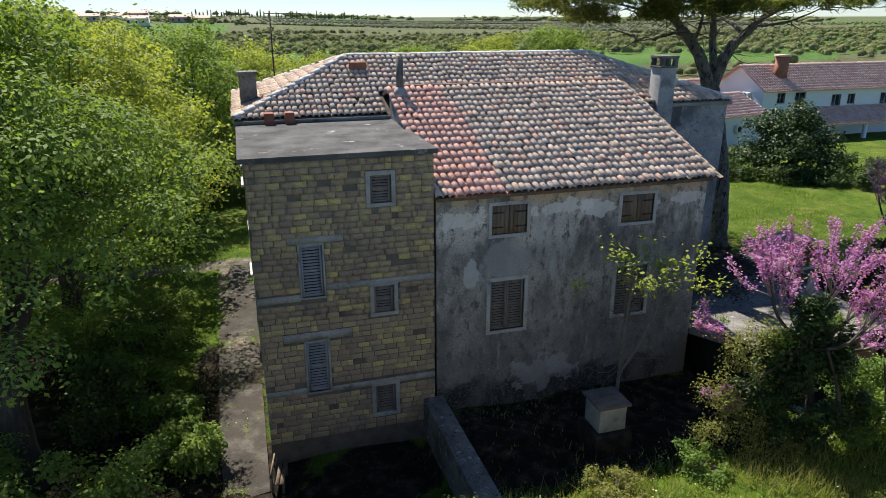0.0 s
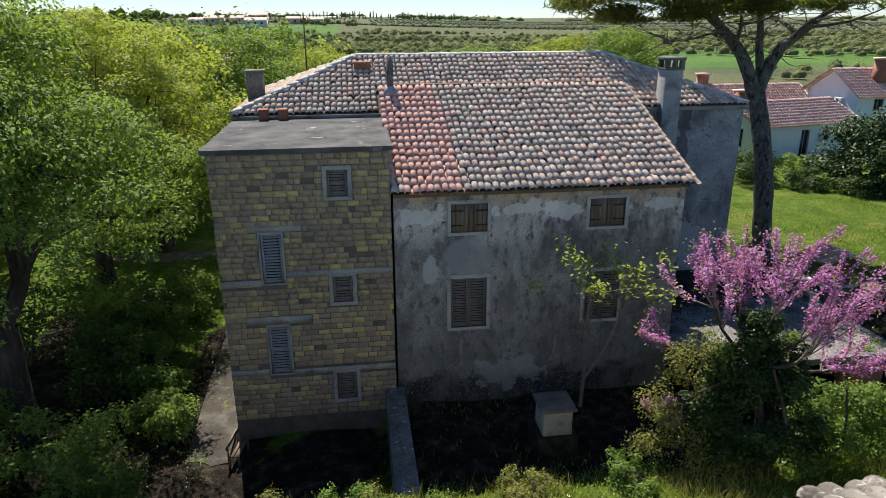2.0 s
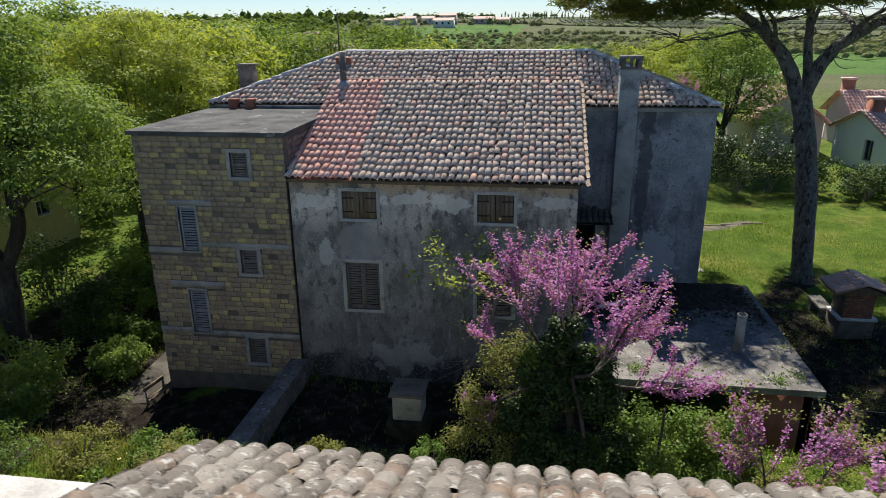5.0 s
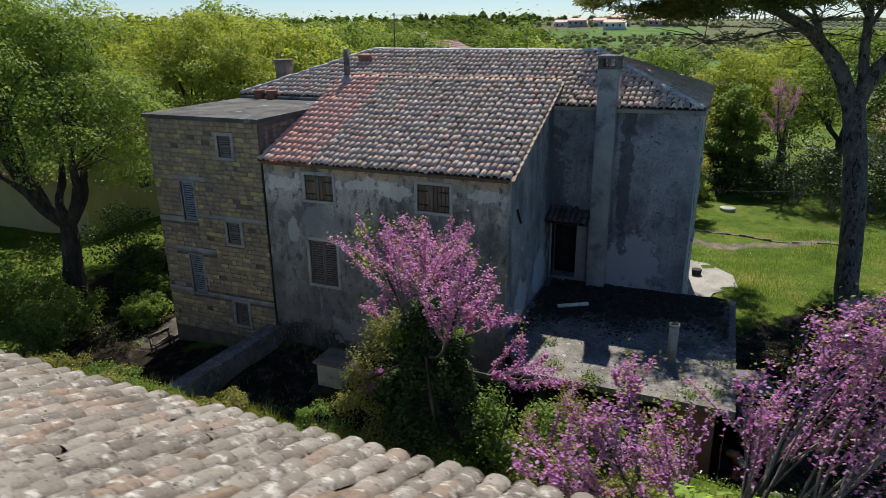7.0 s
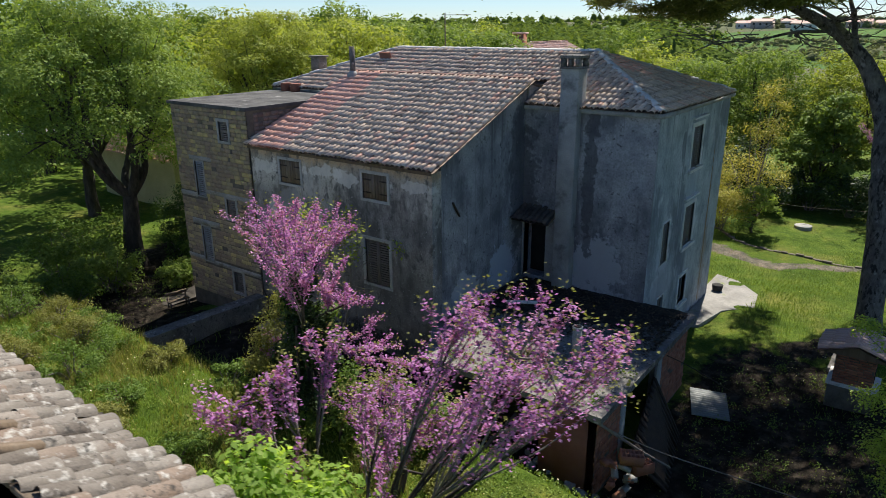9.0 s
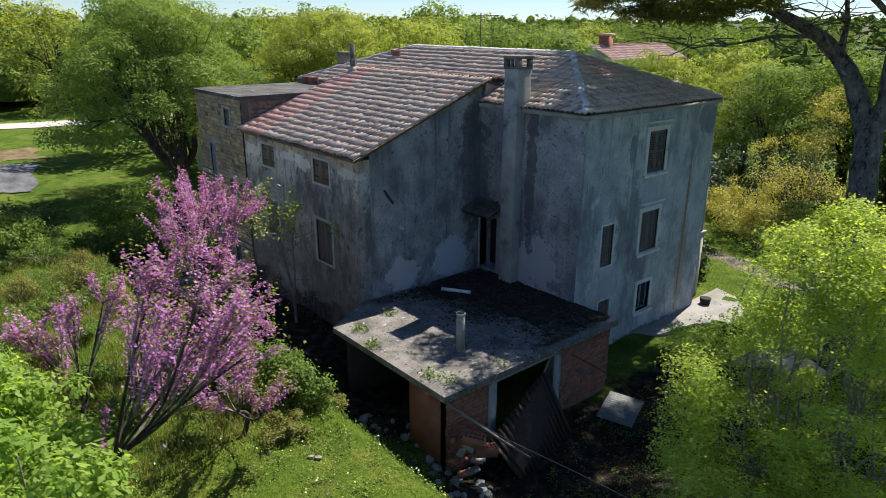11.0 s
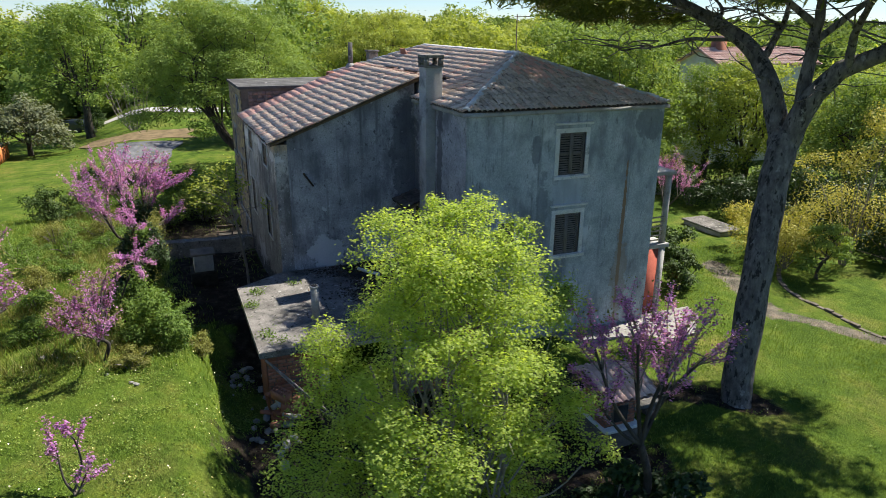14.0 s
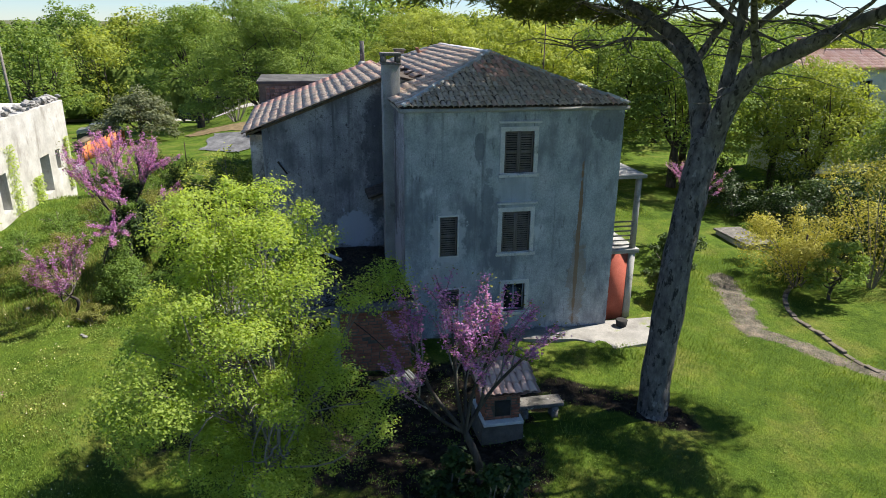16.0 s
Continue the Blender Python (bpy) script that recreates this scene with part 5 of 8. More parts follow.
def judas(base, fork, tips, seed, n=230, leaves=900, r0=0.09, label="judas tree in full pink blossom, few leaves", size=0.027, off=0.05):
    """A tree whose bare branches carry blossom along their outer length."""
    r = np.random.default_rng(seed)
    t = thing("judas_tree", base, label, "tree", "judas trees")
    base, fork = np.array(base, float), np.array(fork, float)
    trunk, twig, bloom, green = Acc(), Acc(), Acc(), Acc()
    trunk.add(*tube(curve_pts([base - [0, 0, 0.2], (base + fork) / 2 + r.normal(0, 0.12, 3), fork], 5), np.linspace(r0 * 1.3, r0 * 0.8, 11), 8, 0.15))
    pos, lpos = [], []
    for x, y, z, spread, k in tips:
        hub = np.array([x, y, z])
        mid = (fork + hub) / 2 + r.normal(0, 0.12, 3) - [0, 0, 0.15]
        main = curve_pts([fork, mid, hub], 4)
        trunk.add(*tube(main, np.linspace(r0 * 0.55, r0 * 0.25, len(main)), 6, 0, False))
        for _ in range(k):
            s = main[r.integers(len(main) // 2, len(main))]
            d = r.normal(size=3)
            d[2] = abs(d[2]) * 0.8 + 0.1
            d += (hub - fork) / (np.linalg.norm(hub - fork) + 0.01) * 0.8
            d /= np.linalg.norm(d)
            e = hub + d * spread * r.uniform(0.55, 1.15)
            tw = curve_pts([s, (s + e) / 2 + r.normal(0, 0.07, 3), e], 4)
            twig.add(*tube(tw, np.linspace(0.018, 0.005, len(tw)), 4, 0, False))
            u = r.uniform(0.3, 1.0, n) * (len(tw) - 1)
            i = np.minimum(u.astype(int), len(tw) - 2)
            p = tw[i] + (tw[i + 1] - tw[i]) * (u - i)[:, None] + r.normal(0, off, (n, 3)) * r.uniform(0.4, 1.2, (n, 1))
            pos.append(p)
            lpos.append(tw[-1] + r.normal(0, 0.09, (max(2, leaves // (k * len(tips))), 3)))
    bloom.add(*rhombs(np.concatenate(pos), size, r, asp=0.8))
    green.add(*rhombs(np.concatenate(lpos), 0.028, r, asp=0.7))
    part("trunk", trunk, M_BARK, t, smooth=True)
    part("twig", twig, M_TWIG, t, kind="stuff")
    part("blossom", bloom, M_BLOOM, t, "magenta-pink blossom", kind="stuff")
    part("young_leaf", green, M_LEAFN, t, kind="stuff")
    return t


judas((7.1, -4.3, 0.7), (7.0, -4.3, 3.1), [(6.0, -4.0, 4.7, 1.3, 15), (7.2, -4.6, 4.9, 1.35, 17), (8.1, -5.1, 4.6, 1.2, 14), (6.9, -3.5, 4.5, 1.2, 13), (8.4, -4.2, 3.9, 1.0, 9), (9.3, -4.3, 2.9, 0.9, 10), (5.4, -3.2, 3.3, 0.6, 5), (5.4, -3.9, 1.9, 0.5, 5)], 201, 175, leaves=1000)
judas((11.6, -9.2, 0.7), (12.8, -8.3, 2.8), [(14.3, -7.2, 5.7, 0.85, 13), (13.6, -7.6, 5.8, 0.85, 12), (15.1, -7.0, 5.6, 0.8, 11), (14.9, -6.8, 5.0, 0.8, 10), (14.0, -6.9, 5.1, 0.85, 10), (14.6, -7.7, 5.3, 0.85, 10), (13.0, -7.5, 4.8, 0.9, 9), (12.2, -7.4, 4.0, 0.8, 7), (13.4, -7.0, 4.1, 0.8, 7), (12.1, -7.0, 3.2, 0.7, 6), (12.6, -8.7, 2.7, 0.7, 6), (13.4, -8.6, 3.4, 0.7, 7)], 211, 90, leaves=1700, r0=0.06)
judas((10.7, -5.4, 0.8), (10.7, -5.4, 1.5), [(10.5, -5.2, 2.6, 0.9, 9), (11.4, -5.6, 2.6, 0.9, 9), (9.9, -5.5, 2.3, 0.7, 7), (11.9, -5.2, 2.2, 0.8, 8), (11.0, -6.0, 2.0, 0.7, 6)], 216, 110, leaves=2200, r0=0.05, label="low spreading judas bush with leafy pink branches")
judas((12.2, -8.6, 0.7), (12.2, -8.5, 3.3), [(10.8, -8.9, 4.4, 0.55, 7), (11.5, -7.8, 5.0, 0.55, 7), (11.25, -8.25, 4.7, 0.55, 7), (11.05, -8.55, 4.2, 0.5, 5), (11.85, -8.7, 3.9, 0.4, 3)], 221, 95, leaves=500, r0=0.05, label="slender judas tree with pale bark and pink blossom")
judas((20.2, 4.9, -0.7), (20.2, 4.9, 1.6), [(20.1, 4.6, 4.1, 1.0, 10), (20.3, 5.6, 3.9, 1.0, 10), (19.9, 3.8, 3.8, 0.9, 9), (20.4, 6.1, 3.4, 0.9, 8), (20.6, 5.0, 3.4, 1.0, 9), (19.6, 5.0, 3.2, 0.9, 8), (20.3, 3.6, 3.0, 0.8, 6)], 231, 120, leaves=600, label="smaller judas tree with thin violet-pink blossom")
judas((16.6, -5.6, 0.2), (16.5, -5.6, 0.9), [(16.2, -5.8, 1.9, 0.5, 3), (17.0, -5.2, 1.7, 0.5, 3), (16.7, -5.4, 2.2, 0.5, 3)], 241, 110, r0=0.05, leaves=200, label="low judas sapling with scattered blossom")
judas((4.0, 19.5, -0.6), (4.0, 19.5, 1.0), [(4.0, 19.3, 2.6, 1.3, 12), (5.0, 19.8, 2.4, 1.2, 10), (3.2, 19.8, 2.4, 1.2, 10)], 251, 150)
judas((15.6, 28.6, -0.9), (15.6, 28.6, 2.4), [(15.0, 28.4, 5.4, 1.1, 10), (15.9, 28.6, 4.8, 1.2, 9), (15.2, 28.2, 3.6, 1.1, 8)], 261, 150)
# ivy thicket round the blossoming tree
thick = thing("ivy_thicket", (6.9, -4.0, 0.5), "dark ivy and bramble thicket round a trunk", "thicket")
part("foliage", cloud([(7.0, -4.2, 2.6, 0.65, 0.6, 1.4), (6.5, -4.0, 1.9, 0.6, 0.55, 1.2), (7.6, -4.4, 2.2, 0.6, 0.55, 1.4), (6.1, -3.9, 1.6, 0.4, 0.45, 0.9), (7.3, -4.8, 1.4, 0.6, 0.4, 0.7), (7.1, -4.2, 3.7, 0.5, 0.5, 0.6), (6.7, -4.5, 1.1, 0.7, 0.45, 0.5), (8.2, -4.6, 1.4, 0.5, 0.4, 0.7)],
                       27000, 0.044, 301, 9, 0.45, loose=0.1), M_IVY, thick, kind="stuff")
part("bramble", cloud([(8.6, -4.3, 1.9, 0.5, 0.45, 0.7), (8.9, -4.6, 1.3, 0.6, 0.5, 0.6), (9.6, -4.0, 1.5, 0.6, 0.5, 0.7), (10.3, -3.7, 1.3, 0.6, 0.5, 0.6), (7.7, -4.0, 3.3, 0.3, 0.35, 0.4), (9.9, -4.6, 1.0, 0.6, 0.45, 0.4), (10.7, -3.4, 1.1, 0.45, 0.45, 0.5), (8.0, -5.1, 1.1, 0.5, 0.35, 0.35), (6.5, -4.1, 3.2, 0.35, 0.35, 0.4)],
                      11000, 0.042, 303, 9, 0.42, loose=0.16), M_LEAFM, thick, "mid-green sunlit bramble leaves", kind="stuff")
part("new_growth", cloud([(5.7, -3.8, 2.7, 0.45, 0.4, 0.7), (5.3, -3.9, 1.9, 0.45, 0.4, 0.8), (5.7, -4.2, 1.2, 0.5, 0.4, 0.6), (5.0, -4.1, 1.1, 0.4, 0.35, 0.5), (6.2, -3.9, 3.2, 0.4, 0.35, 0.5), (6.4, -4.8, 0.95, 0.6, 0.35, 0.35)],
                         6500, 0.034, 304, 8, 0.5, loose=0.22), M_LEAFN, thick, "bronze-green new leaves", kind="stuff")
part("stem", Acc().add(*tube(curve_pts([(7.3, -4.5, 0.3), (7.5, -4.9, 1.8), (7.2, -4.6, 3.2)], 5), np.linspace(0.06, 0.03, 11), 6)).add(*tube(curve_pts([(8.3, -4.6, 0.3), (8.8, -4.9, 1.5), (9.0, -4.5, 2.6)], 5), np.linspace(0.045, 0.02, 11), 6)), M_BARK, thick, kind="stuff")
# sapling by the well
sap = thing("sapling", (4.75, -0.75, 0.1), "thin sapling with sparse yellow-green leaves", "tree")
r = np.random.default_rng(77)
st, tw, lp = Acc(), Acc(), []
st.add(*tube(curve_pts([(4.7, -0.75, 0.0), (4.72, -0.8, 1.2), (4.6, -1.0, 2.6), (4.7, -1.2, 4.0)], 5), np.linspace(0.055, 0.025, 16), 7))
st.add(*tube(curve_pts([(4.72, -0.8, 1.0), (5.2, -0.95, 2.0), (5.6, -1.2, 3.6)], 5), np.linspace(0.045, 0.02, 11), 7))
for i in range(46):
    s = np.array([4.65, -1.1, 2.4 + 1.6 * r.random()]) if i % 2 else np.array([5.45, -1.1, 2.2 + 1.4 * r.random()])
    e = s + r.normal(0, [0.6, 0.5, 0.3]) + [0, -0.15, 0.55]
    c = curve_pts([s, (s + e) / 2 + r.normal(0, 0.1, 3), e], 3)
    tw.add(*tube(c, np.linspace(0.013, 0.004, len(c)), 4, 0, False))
    if e[2] > 3.6:
        lp.append(e + r.normal(0, 0.14, (34, 3)))
for i in range(34):
    s = np.array([4.72, -0.9, 1.2 + 1.6 * r.random()])
    e = s + r.normal(0, [0.55, 0.4, 0.3])
    c = curve_pts([s, (s + e) / 2 + r.normal(0, 0.1, 3), e], 3)
    tw.add(*tube(c, np.linspace(0.01, 0.003, len(c)), 4, 0, False))
part("trunk", st, M_TWIG, sap, smooth=True)
part("twig", tw, M_TWIG, sap, kind="stuff")
part("crown", Acc().add(*rhombs(np.concatenate(lp), 0.06, r)), M_LEAFY, sap, kind="stuff")

# the stone pine
pine = thing("pine_tree", (17.1, 11.0, -0.6), "tall stone pine with forked trunk and dark crown", "tree")
ptr = Acc()
ptr.add(*tube(curve_pts([(17.15, 10.95, -0.8), (17.08, 11.0, 0.2), (16.85, 11.3, 3.4), (16.5, 11.8, 6.0), (16.36, 12.05, 6.9)], 6), np.r_[0.66, 0.55, 0.47, np.linspace(0.41, 0.36, 22)], 14, 0.18))
part("trunk", ptr, M_PINEBARK, pine, smooth=True)
PL = [([(16.4, 12.0, 6.4), (15.7, 12.0, 8.0), (14.6, 11.95, 9.2), (13.2, 11.3, 10.0), (11.6, 10.6, 10.8)], 0.32, 0.09), ([(16.4, 12.05, 6.5), (17.2, 12.2, 8.3), (18.9, 12.8, 9.35), (20.6, 13.5, 10.2)], 0.32, 0.09),
      ([(16.6, 12.1, 7.0), (16.45, 12.4, 9.0), (16.4, 12.5, 10.2), (16.0, 12.8, 11.6)], 0.2, 0.07), ([(17.6, 12.3, 8.6), (18.2, 11.6, 9.6), (19.4, 10.6, 10.5)], 0.12, 0.04),
      ([(15.2, 12.0, 8.6), (14.9, 13.0, 9.6), (14.4, 13.8, 10.8)], 0.12, 0.04), ([(14.6, 11.9, 9.2), (13.6, 10.9, 9.2), (12.4, 10.7, 8.95), (11.3, 10.4, 8.9)], 0.06, 0.015),
      ([(18.2, 12.6, 9.1), (18.4, 14.2, 9.7), (18.2, 16.2, 10.2)], 0.12, 0.04), ([(18.9, 12.8, 9.35), (20.2, 12.0, 9.6), (21.6, 11.6, 10.2)], 0.08, 0.02), ([(16.45, 12.4, 9.6), (15.6, 11.4, 10.6), (14.6, 10.4, 11.4)], 0.1, 0.04),
      ([(13.8, 11.6, 9.7), (13.0, 12.6, 10.0), (11.8, 13.4, 10.4)], 0.08, 0.03), ([(16.45, 12.4, 9.2), (17.2, 13.6, 10.4), (17.8, 15.0, 11.2)], 0.1, 0.03), ([(15.2, 12.0, 8.6), (14.6, 10.8, 9.6), (13.6, 9.4, 10.2)], 0.1, 0.03)]
for pts, a, b in PL:
    c = curve_pts(pts, 5, 0.05)
    part("limb", Acc().add(*tube(c, np.linspace(a, b, len(c)), 9, 0.12, False)), M_PINEBARK, pine, smooth=True)
r = np.random.default_rng(88)
dead = Acc()
for i in range(190):
    pts = PL[r.integers(0, len(PL))][0]
    s = np.array(pts[r.integers(1, len(pts))]) + r.normal(0, 0.1, 3)
    e = s + r.normal(0, [1.0, 1.0, 0.4])
    c = curve_pts([s, (s + e) / 2 + r.normal(0, 0.2, 3), e], 4, 0.06)
    dead.add(*tube(c, np.linspace(0.026, 0.005, len(c)), 4, 0, False))
part("dead_twig", dead, M_PINEBARK, pine, kind="stuff")
r = np.random.default_rng(89)
PB = []
for i in range(58):
    s, a = math.sqrt((i + 0.5) / 58), 2.4 * i
    rad = 8.2 * s
    br = r.uniform(1.0, 1.5)
    PB.append((16.0 + rad * math.cos(a), 12.4 + rad * math.sin(a) * 0.95, 11.9 - 1.5 * s ** 3 + r.normal(0, 0.3), br, br, br * 0.42))
PB += [(10.5, 13.5, 12.0, 1.4, 1.4, 0.6), (11.5, 15.0, 12.0, 1.4, 1.4, 0.6), (12.5, 12.5, 12.2, 1.4, 1.4, 0.6), (12.0, 10.5, 12.2, 1.4, 1.4, 0.6), (13.5, 14.0, 12.3, 1.4, 1.4, 0.6), (9.4, 13.0, 12.3, 1.3, 1.3, 0.6)]
PB += [(7.6, 10.6, 10.1, 1.1, 1.2, 0.5), (9.4, 11.0, 9.85, 1.2, 1.2, 0.5), (11.0, 9.0, 9.9, 1.1, 1.1, 0.45), (10.4, 12.6, 9.8, 1.2, 1.2, 0.5), (13.2, 8.6, 10.1, 1.2, 1.2, 0.5), (14.4, 7.6, 10.2, 1.2, 1.2, 0.5), (12.2, 9.8, 10.0, 1.1, 1.1, 0.5), (19.2, 16.4, 10.3, 1.3, 1.3, 0.5), (17.4, 18.2, 10.2, 1.2, 1.2, 0.5), (20.6, 14.2, 10.2, 1.1, 1.1, 0.45), (15.0, 13.6, 10.6, 1.1, 1.1, 0.5), (9.0, 9.0, 10.6, 1.3, 1.3, 0.7), (8.2, 10.2, 10.4, 1.1, 1.2, 0.6), (10.4, 8.2, 10.5, 1.2, 1.2, 0.6), (9.8, 10.6, 11.0, 1.3, 1.3, 0.7), (23.2, 11.5, 11.0, 1.2, 1.3, 0.6)]
part("crown", cloud(PB, 74000, 0.19, 401, 16, 0.38, asp=0.14, needle=True), M_NEEDLE, pine, "dark green needle tufts", kind="stuff")

# shrubs along the bank, the west thicket and the garden
for i, (x, y, rad, h) in enumerate(((-6.6, -3.6, 1.3, 1.9), (-7.6, -1.4, 1.5, 2.4), (-8.2, 2.6, 1.4, 2.2), (-7.3, 5.2, 1.3, 2.0), (-6.4, -6.4, 1.4, 2.0), (-8.8, -6.0, 1.8, 2.6), (-9.5, -2.5, 1.8, 2.6), (-7.4, 8.2, 1.2, 1.7),
                                   (-11.5, 5.0, 2.2, 2.8), (-11.2, -0.5, 2.0, 2.6), (-10.0, 7.4, 1.8, 2.4), (-8.2, 6.6, 1.3, 1.9), (-7.0, 2.4, 1.2, 1.8), (-6.2, 0.6, 0.9, 1.1), (-5.6, -8.2, 1.3, 1.6))):
    shrub("shrub", x, y, rad, h, (M_LEAFM, M_LEAF, M_LEAFD)[i % 3], "dark tangled shrub in the shade of trees", 500 + i, 4200, 0.06, group="shade shrubs")
for i, (x, y, rad, h) in enumerate(((-3.0, -5.4, 0.9, 0.9), (-1.4, -5.2, 0.8, 0.8), (0.2, -5.6, 0.9, 0.8), (2.2, -5.0, 0.7, 0.6), (4.4, -4.6, 0.7, 0.7), (9.6, -3.6, 0.8, 1.1), (10.2, -2.9, 0.6, 0.8), (8.2, -3.2, 0.8, 1.0),
                                   (-4.4, -6.2, 1.1, 1.3), (11.4, -4.6, 0.6, 0.6), (-2.2, -7.0, 1.0, 0.9), (3.2, -6.8, 0.8, 0.6), (-0.8, -7.6, 1.0, 1.3), (1.0, -6.9, 1.0, 1.2), (2.4, -8.0, 0.9, 1.1), (4.2, -7.6, 0.8, 0.9), (5.4, -8.9, 0.9, 1.0), (6.4, -7.4, 0.8, 0.8), (7.6, -8.8, 0.9, 1.0), (0.6, -8.8, 1.0, 1.1), (3.4, -9.4, 1.0, 1.1), (-0.6, -5.9, 0.9, 1.2), (8.6, -7.2, 0.8, 0.9))):
    shrub("bank_shrub", x, y, rad * 0.95, h * 0.8, M_LEAFM if i % 3 else M_LEAFN, "low green bramble bush on the bank", 530 + i, 3400, 0.03, group="bank bushes")
for i, (x, y, rad, h) in enumerate(((10.9, -9.9, 1.2, 4.4), (12.2, -9.9, 1.4, 4.9), (13.4, -9.8, 1.4, 5.3), (14.6, -9.6, 1.4, 5.2), (15.6, -9.8, 1.3, 4.8))):
    shrub("vine_bush", x, y, rad, h, M_VINE, "bright green leafy vine bush beside the ruin", 550 + i, 8000, 0.06, group="vine bushes")
for i, (x, y, rad, h, m) in enumerate(((9.6, 21.4, 2.3, 2.9, M_GOLD), (7.8, 22.6, 1.9, 2.8, M_GOLD), (10.2, 24.4, 2.3, 8.0, M_GOLD), (8.0, 27.8, 2.4, 5.4, M_IVY), (7.4, 17.0, 1.0, 1.5, M_LEAFD), (6.2, 17.6, 1.1, 1.6, M_LEAFD),
                                      (9.7, 15.4, 0.9, 1.5, M_LEAFD), (12.6, 28.0, 1.9, 2.6, M_IVY), (14.6, 27.6, 1.9, 2.6, M_IVY), (16.6, 27.0, 2.2, 4.4, M_IVY), (18.4, 26.0, 2.4, 5.0, M_IVY), (20.4, 26.4, 2.2, 4.2, M_IVY), (22.8, 26.2, 2.2, 2.4, M_LEAFD), (25.2, 24.6, 1.9, 2.0, M_LEAFD), (27.5, 22.6, 1.5, 1.3, M_LEAFD), (29.6, 20.8, 1.4, 1.1, M_LEAFD), (31.6, 19.2, 1.4, 1.1, M_LEAFD), (33.6, 17.8, 1.4, 1.1, M_LEAFD),
                                      (6.0, 25.0, 1.8, 2.2, M_IVY), (10.8, 26.4, 1.5, 2.0, M_IVY), (20.6, 5.3, 0.8, 2.0, M_IVY), (19.9, 4.6, 0.7, 1.6, M_IVY), (5.0, 27.0, 2.2, 4.0, M_IVY), (2.6, 28.0, 2.2, 3.4, M_LEAFD), (29.0, 25.6, 1.4, 1.5, M_LEAF), (26.0, 26.2, 1.5, 1.6, M_LEAFD), (31.0, 24.6, 1.4, 1.4, M_LEAF), (35.5, 21.5, 1.6, 1.3, M_LEAFD), (38.0, 20.5, 1.6, 1.3, M_LEAFD), (40.5, 19.5, 1.6, 1.3, M_LEAFD), (36.0, 16.6, 1.4, 1.1, M_LEAFD), (43.0, 18.5, 1.6, 1.3, M_LEAFD), (2.4, 26.0, 1.8, 2.2, M_IVY), (-0.6, 25.4, 1.9, 2.4, M_IVY), (-3.6, 25.6, 1.9, 2.4, M_IVY), (-6.4, 26.4, 1.9, 2.6, M_IVY), (0.8, 29.5, 2.0, 3.0, M_IVY), (-3.0, 30.5, 2.2, 3.0, M_LEAFD), (7.2, 30.0, 2.2, 4.0, M_IVY))):
    shrub("garden_shrub", x, y, rad, h, m, "clipped golden-leaved shrub in the garden" if m is M_GOLD else "dense green garden shrub", 570 + i, 7000 if m is M_GOLD else 3000, 0.05 if m is M_GOLD else 0.075, group="garden shrubs")
mag = broad_tree("evergreen_tree", (31.8, 23.0, -1.6), round_blobs(31.8, 23.0, -1.6, 3.8, 5.6, 16, 61, 0.4), 14000, 0.11, M_IVY, "dark glossy evergreen garden tree", 141, 0.2, (31.8, 23.0, 0.0))
lit = broad_tree("garden_tree", (11.2, 21.8, -0.6), round_blobs(11.2, 21.8, -0.6, 1.2, 2.7, 8, 62, 0.4), 2600, 0.07, M_LEAF, "small garden fruit tree", 151, 0.06, (11.2, 21.8, 0.4))
broad_tree("garden_tree", (12.6, 30.4, -0.8), round_blobs(12.6, 30.4, -0.8, 2.6, 6.4, 14, 63, 0.2), 16000, 0.1, M_LEAF, "leafy tree at the garden's edge", 161, 0.14, (12.6, 30.0, 0.8))
broad_tree("olive_tree", (-38.0, -13.5, -1.7), round_blobs(-38.0, -13.5, -1.7, 4.2, 5.2, 12, 64, 0.4), 9000, 0.14, surf("olive_leaf", [(0.10, 0.12, 0.06), (0.16, 0.18, 0.10), (0.2, 0.22, 0.13)], 0.6, 0.7, 0, rand="isl", leaf=0.3), "grey-green spreading olive tree", 171, 0.2, (-38.0, -13.5, 0.0))

# grass, weeds
r = np.random.default_rng(91)
N = 260000
px, py = r.uniform(-8, 29, N), r.uniform(-11, 21, N)
s_ = np.max([smooth(1.35 - seg_dist(px, py, *q[:4]) / q[4]) for q in SHADED_SOIL + GRAVEL], 0)
clump = np.sin(px * 1.3 + 2 * np.sin(py * 0.7)) * np.cos(py * 1.1 + px * 0.4)
keep = (r.random(N) > s_ * 0.93) & ~((px > -4.4) & (px < 13.3) & (py > -0.1) & (py < 13.9)) & ~((px > 7.3) & (px < 13.3) & (py > -1.6) & (py < 5.1)) & ~((px < 12.6) & (py < -10.9)) & (r.random(N) < 0.62 + 0.35 * clump)
px, py = px[keep], py[keep]
hgt = r.uniform(0.04, 0.13, len(px)) * (1 + 0.5 * np.sin(px * 0.6) * np.cos(py * 0.5) + 0.6 * (py < -2.2) * (px < 12))
ang = r.uniform(0, 2 * np.pi, len(px))
w = np.stack([np.cos(ang), np.sin(ang), 0 * ang], -1) * (0.006 + 0.05 * hgt)[:, None]
o = np.stack([px, py, gz(px, py) - 0.02], -1)
lean = np.stack([r.normal(0, 0.35, len(px)) * hgt, r.normal(0, 0.35, len(px)) * hgt, hgt], -1)
gvv = np.stack([o - w, o + w, o + lean + w * 0.15, o + lean - w * 0.15], 1).reshape(-1, 3)
solo("grass", Acc().add(gvv, np.arange(len(gvv)).reshape(-1, 4)), M_GRASS, "long uneven spring grass and weeds", "grass", kind="stuff")

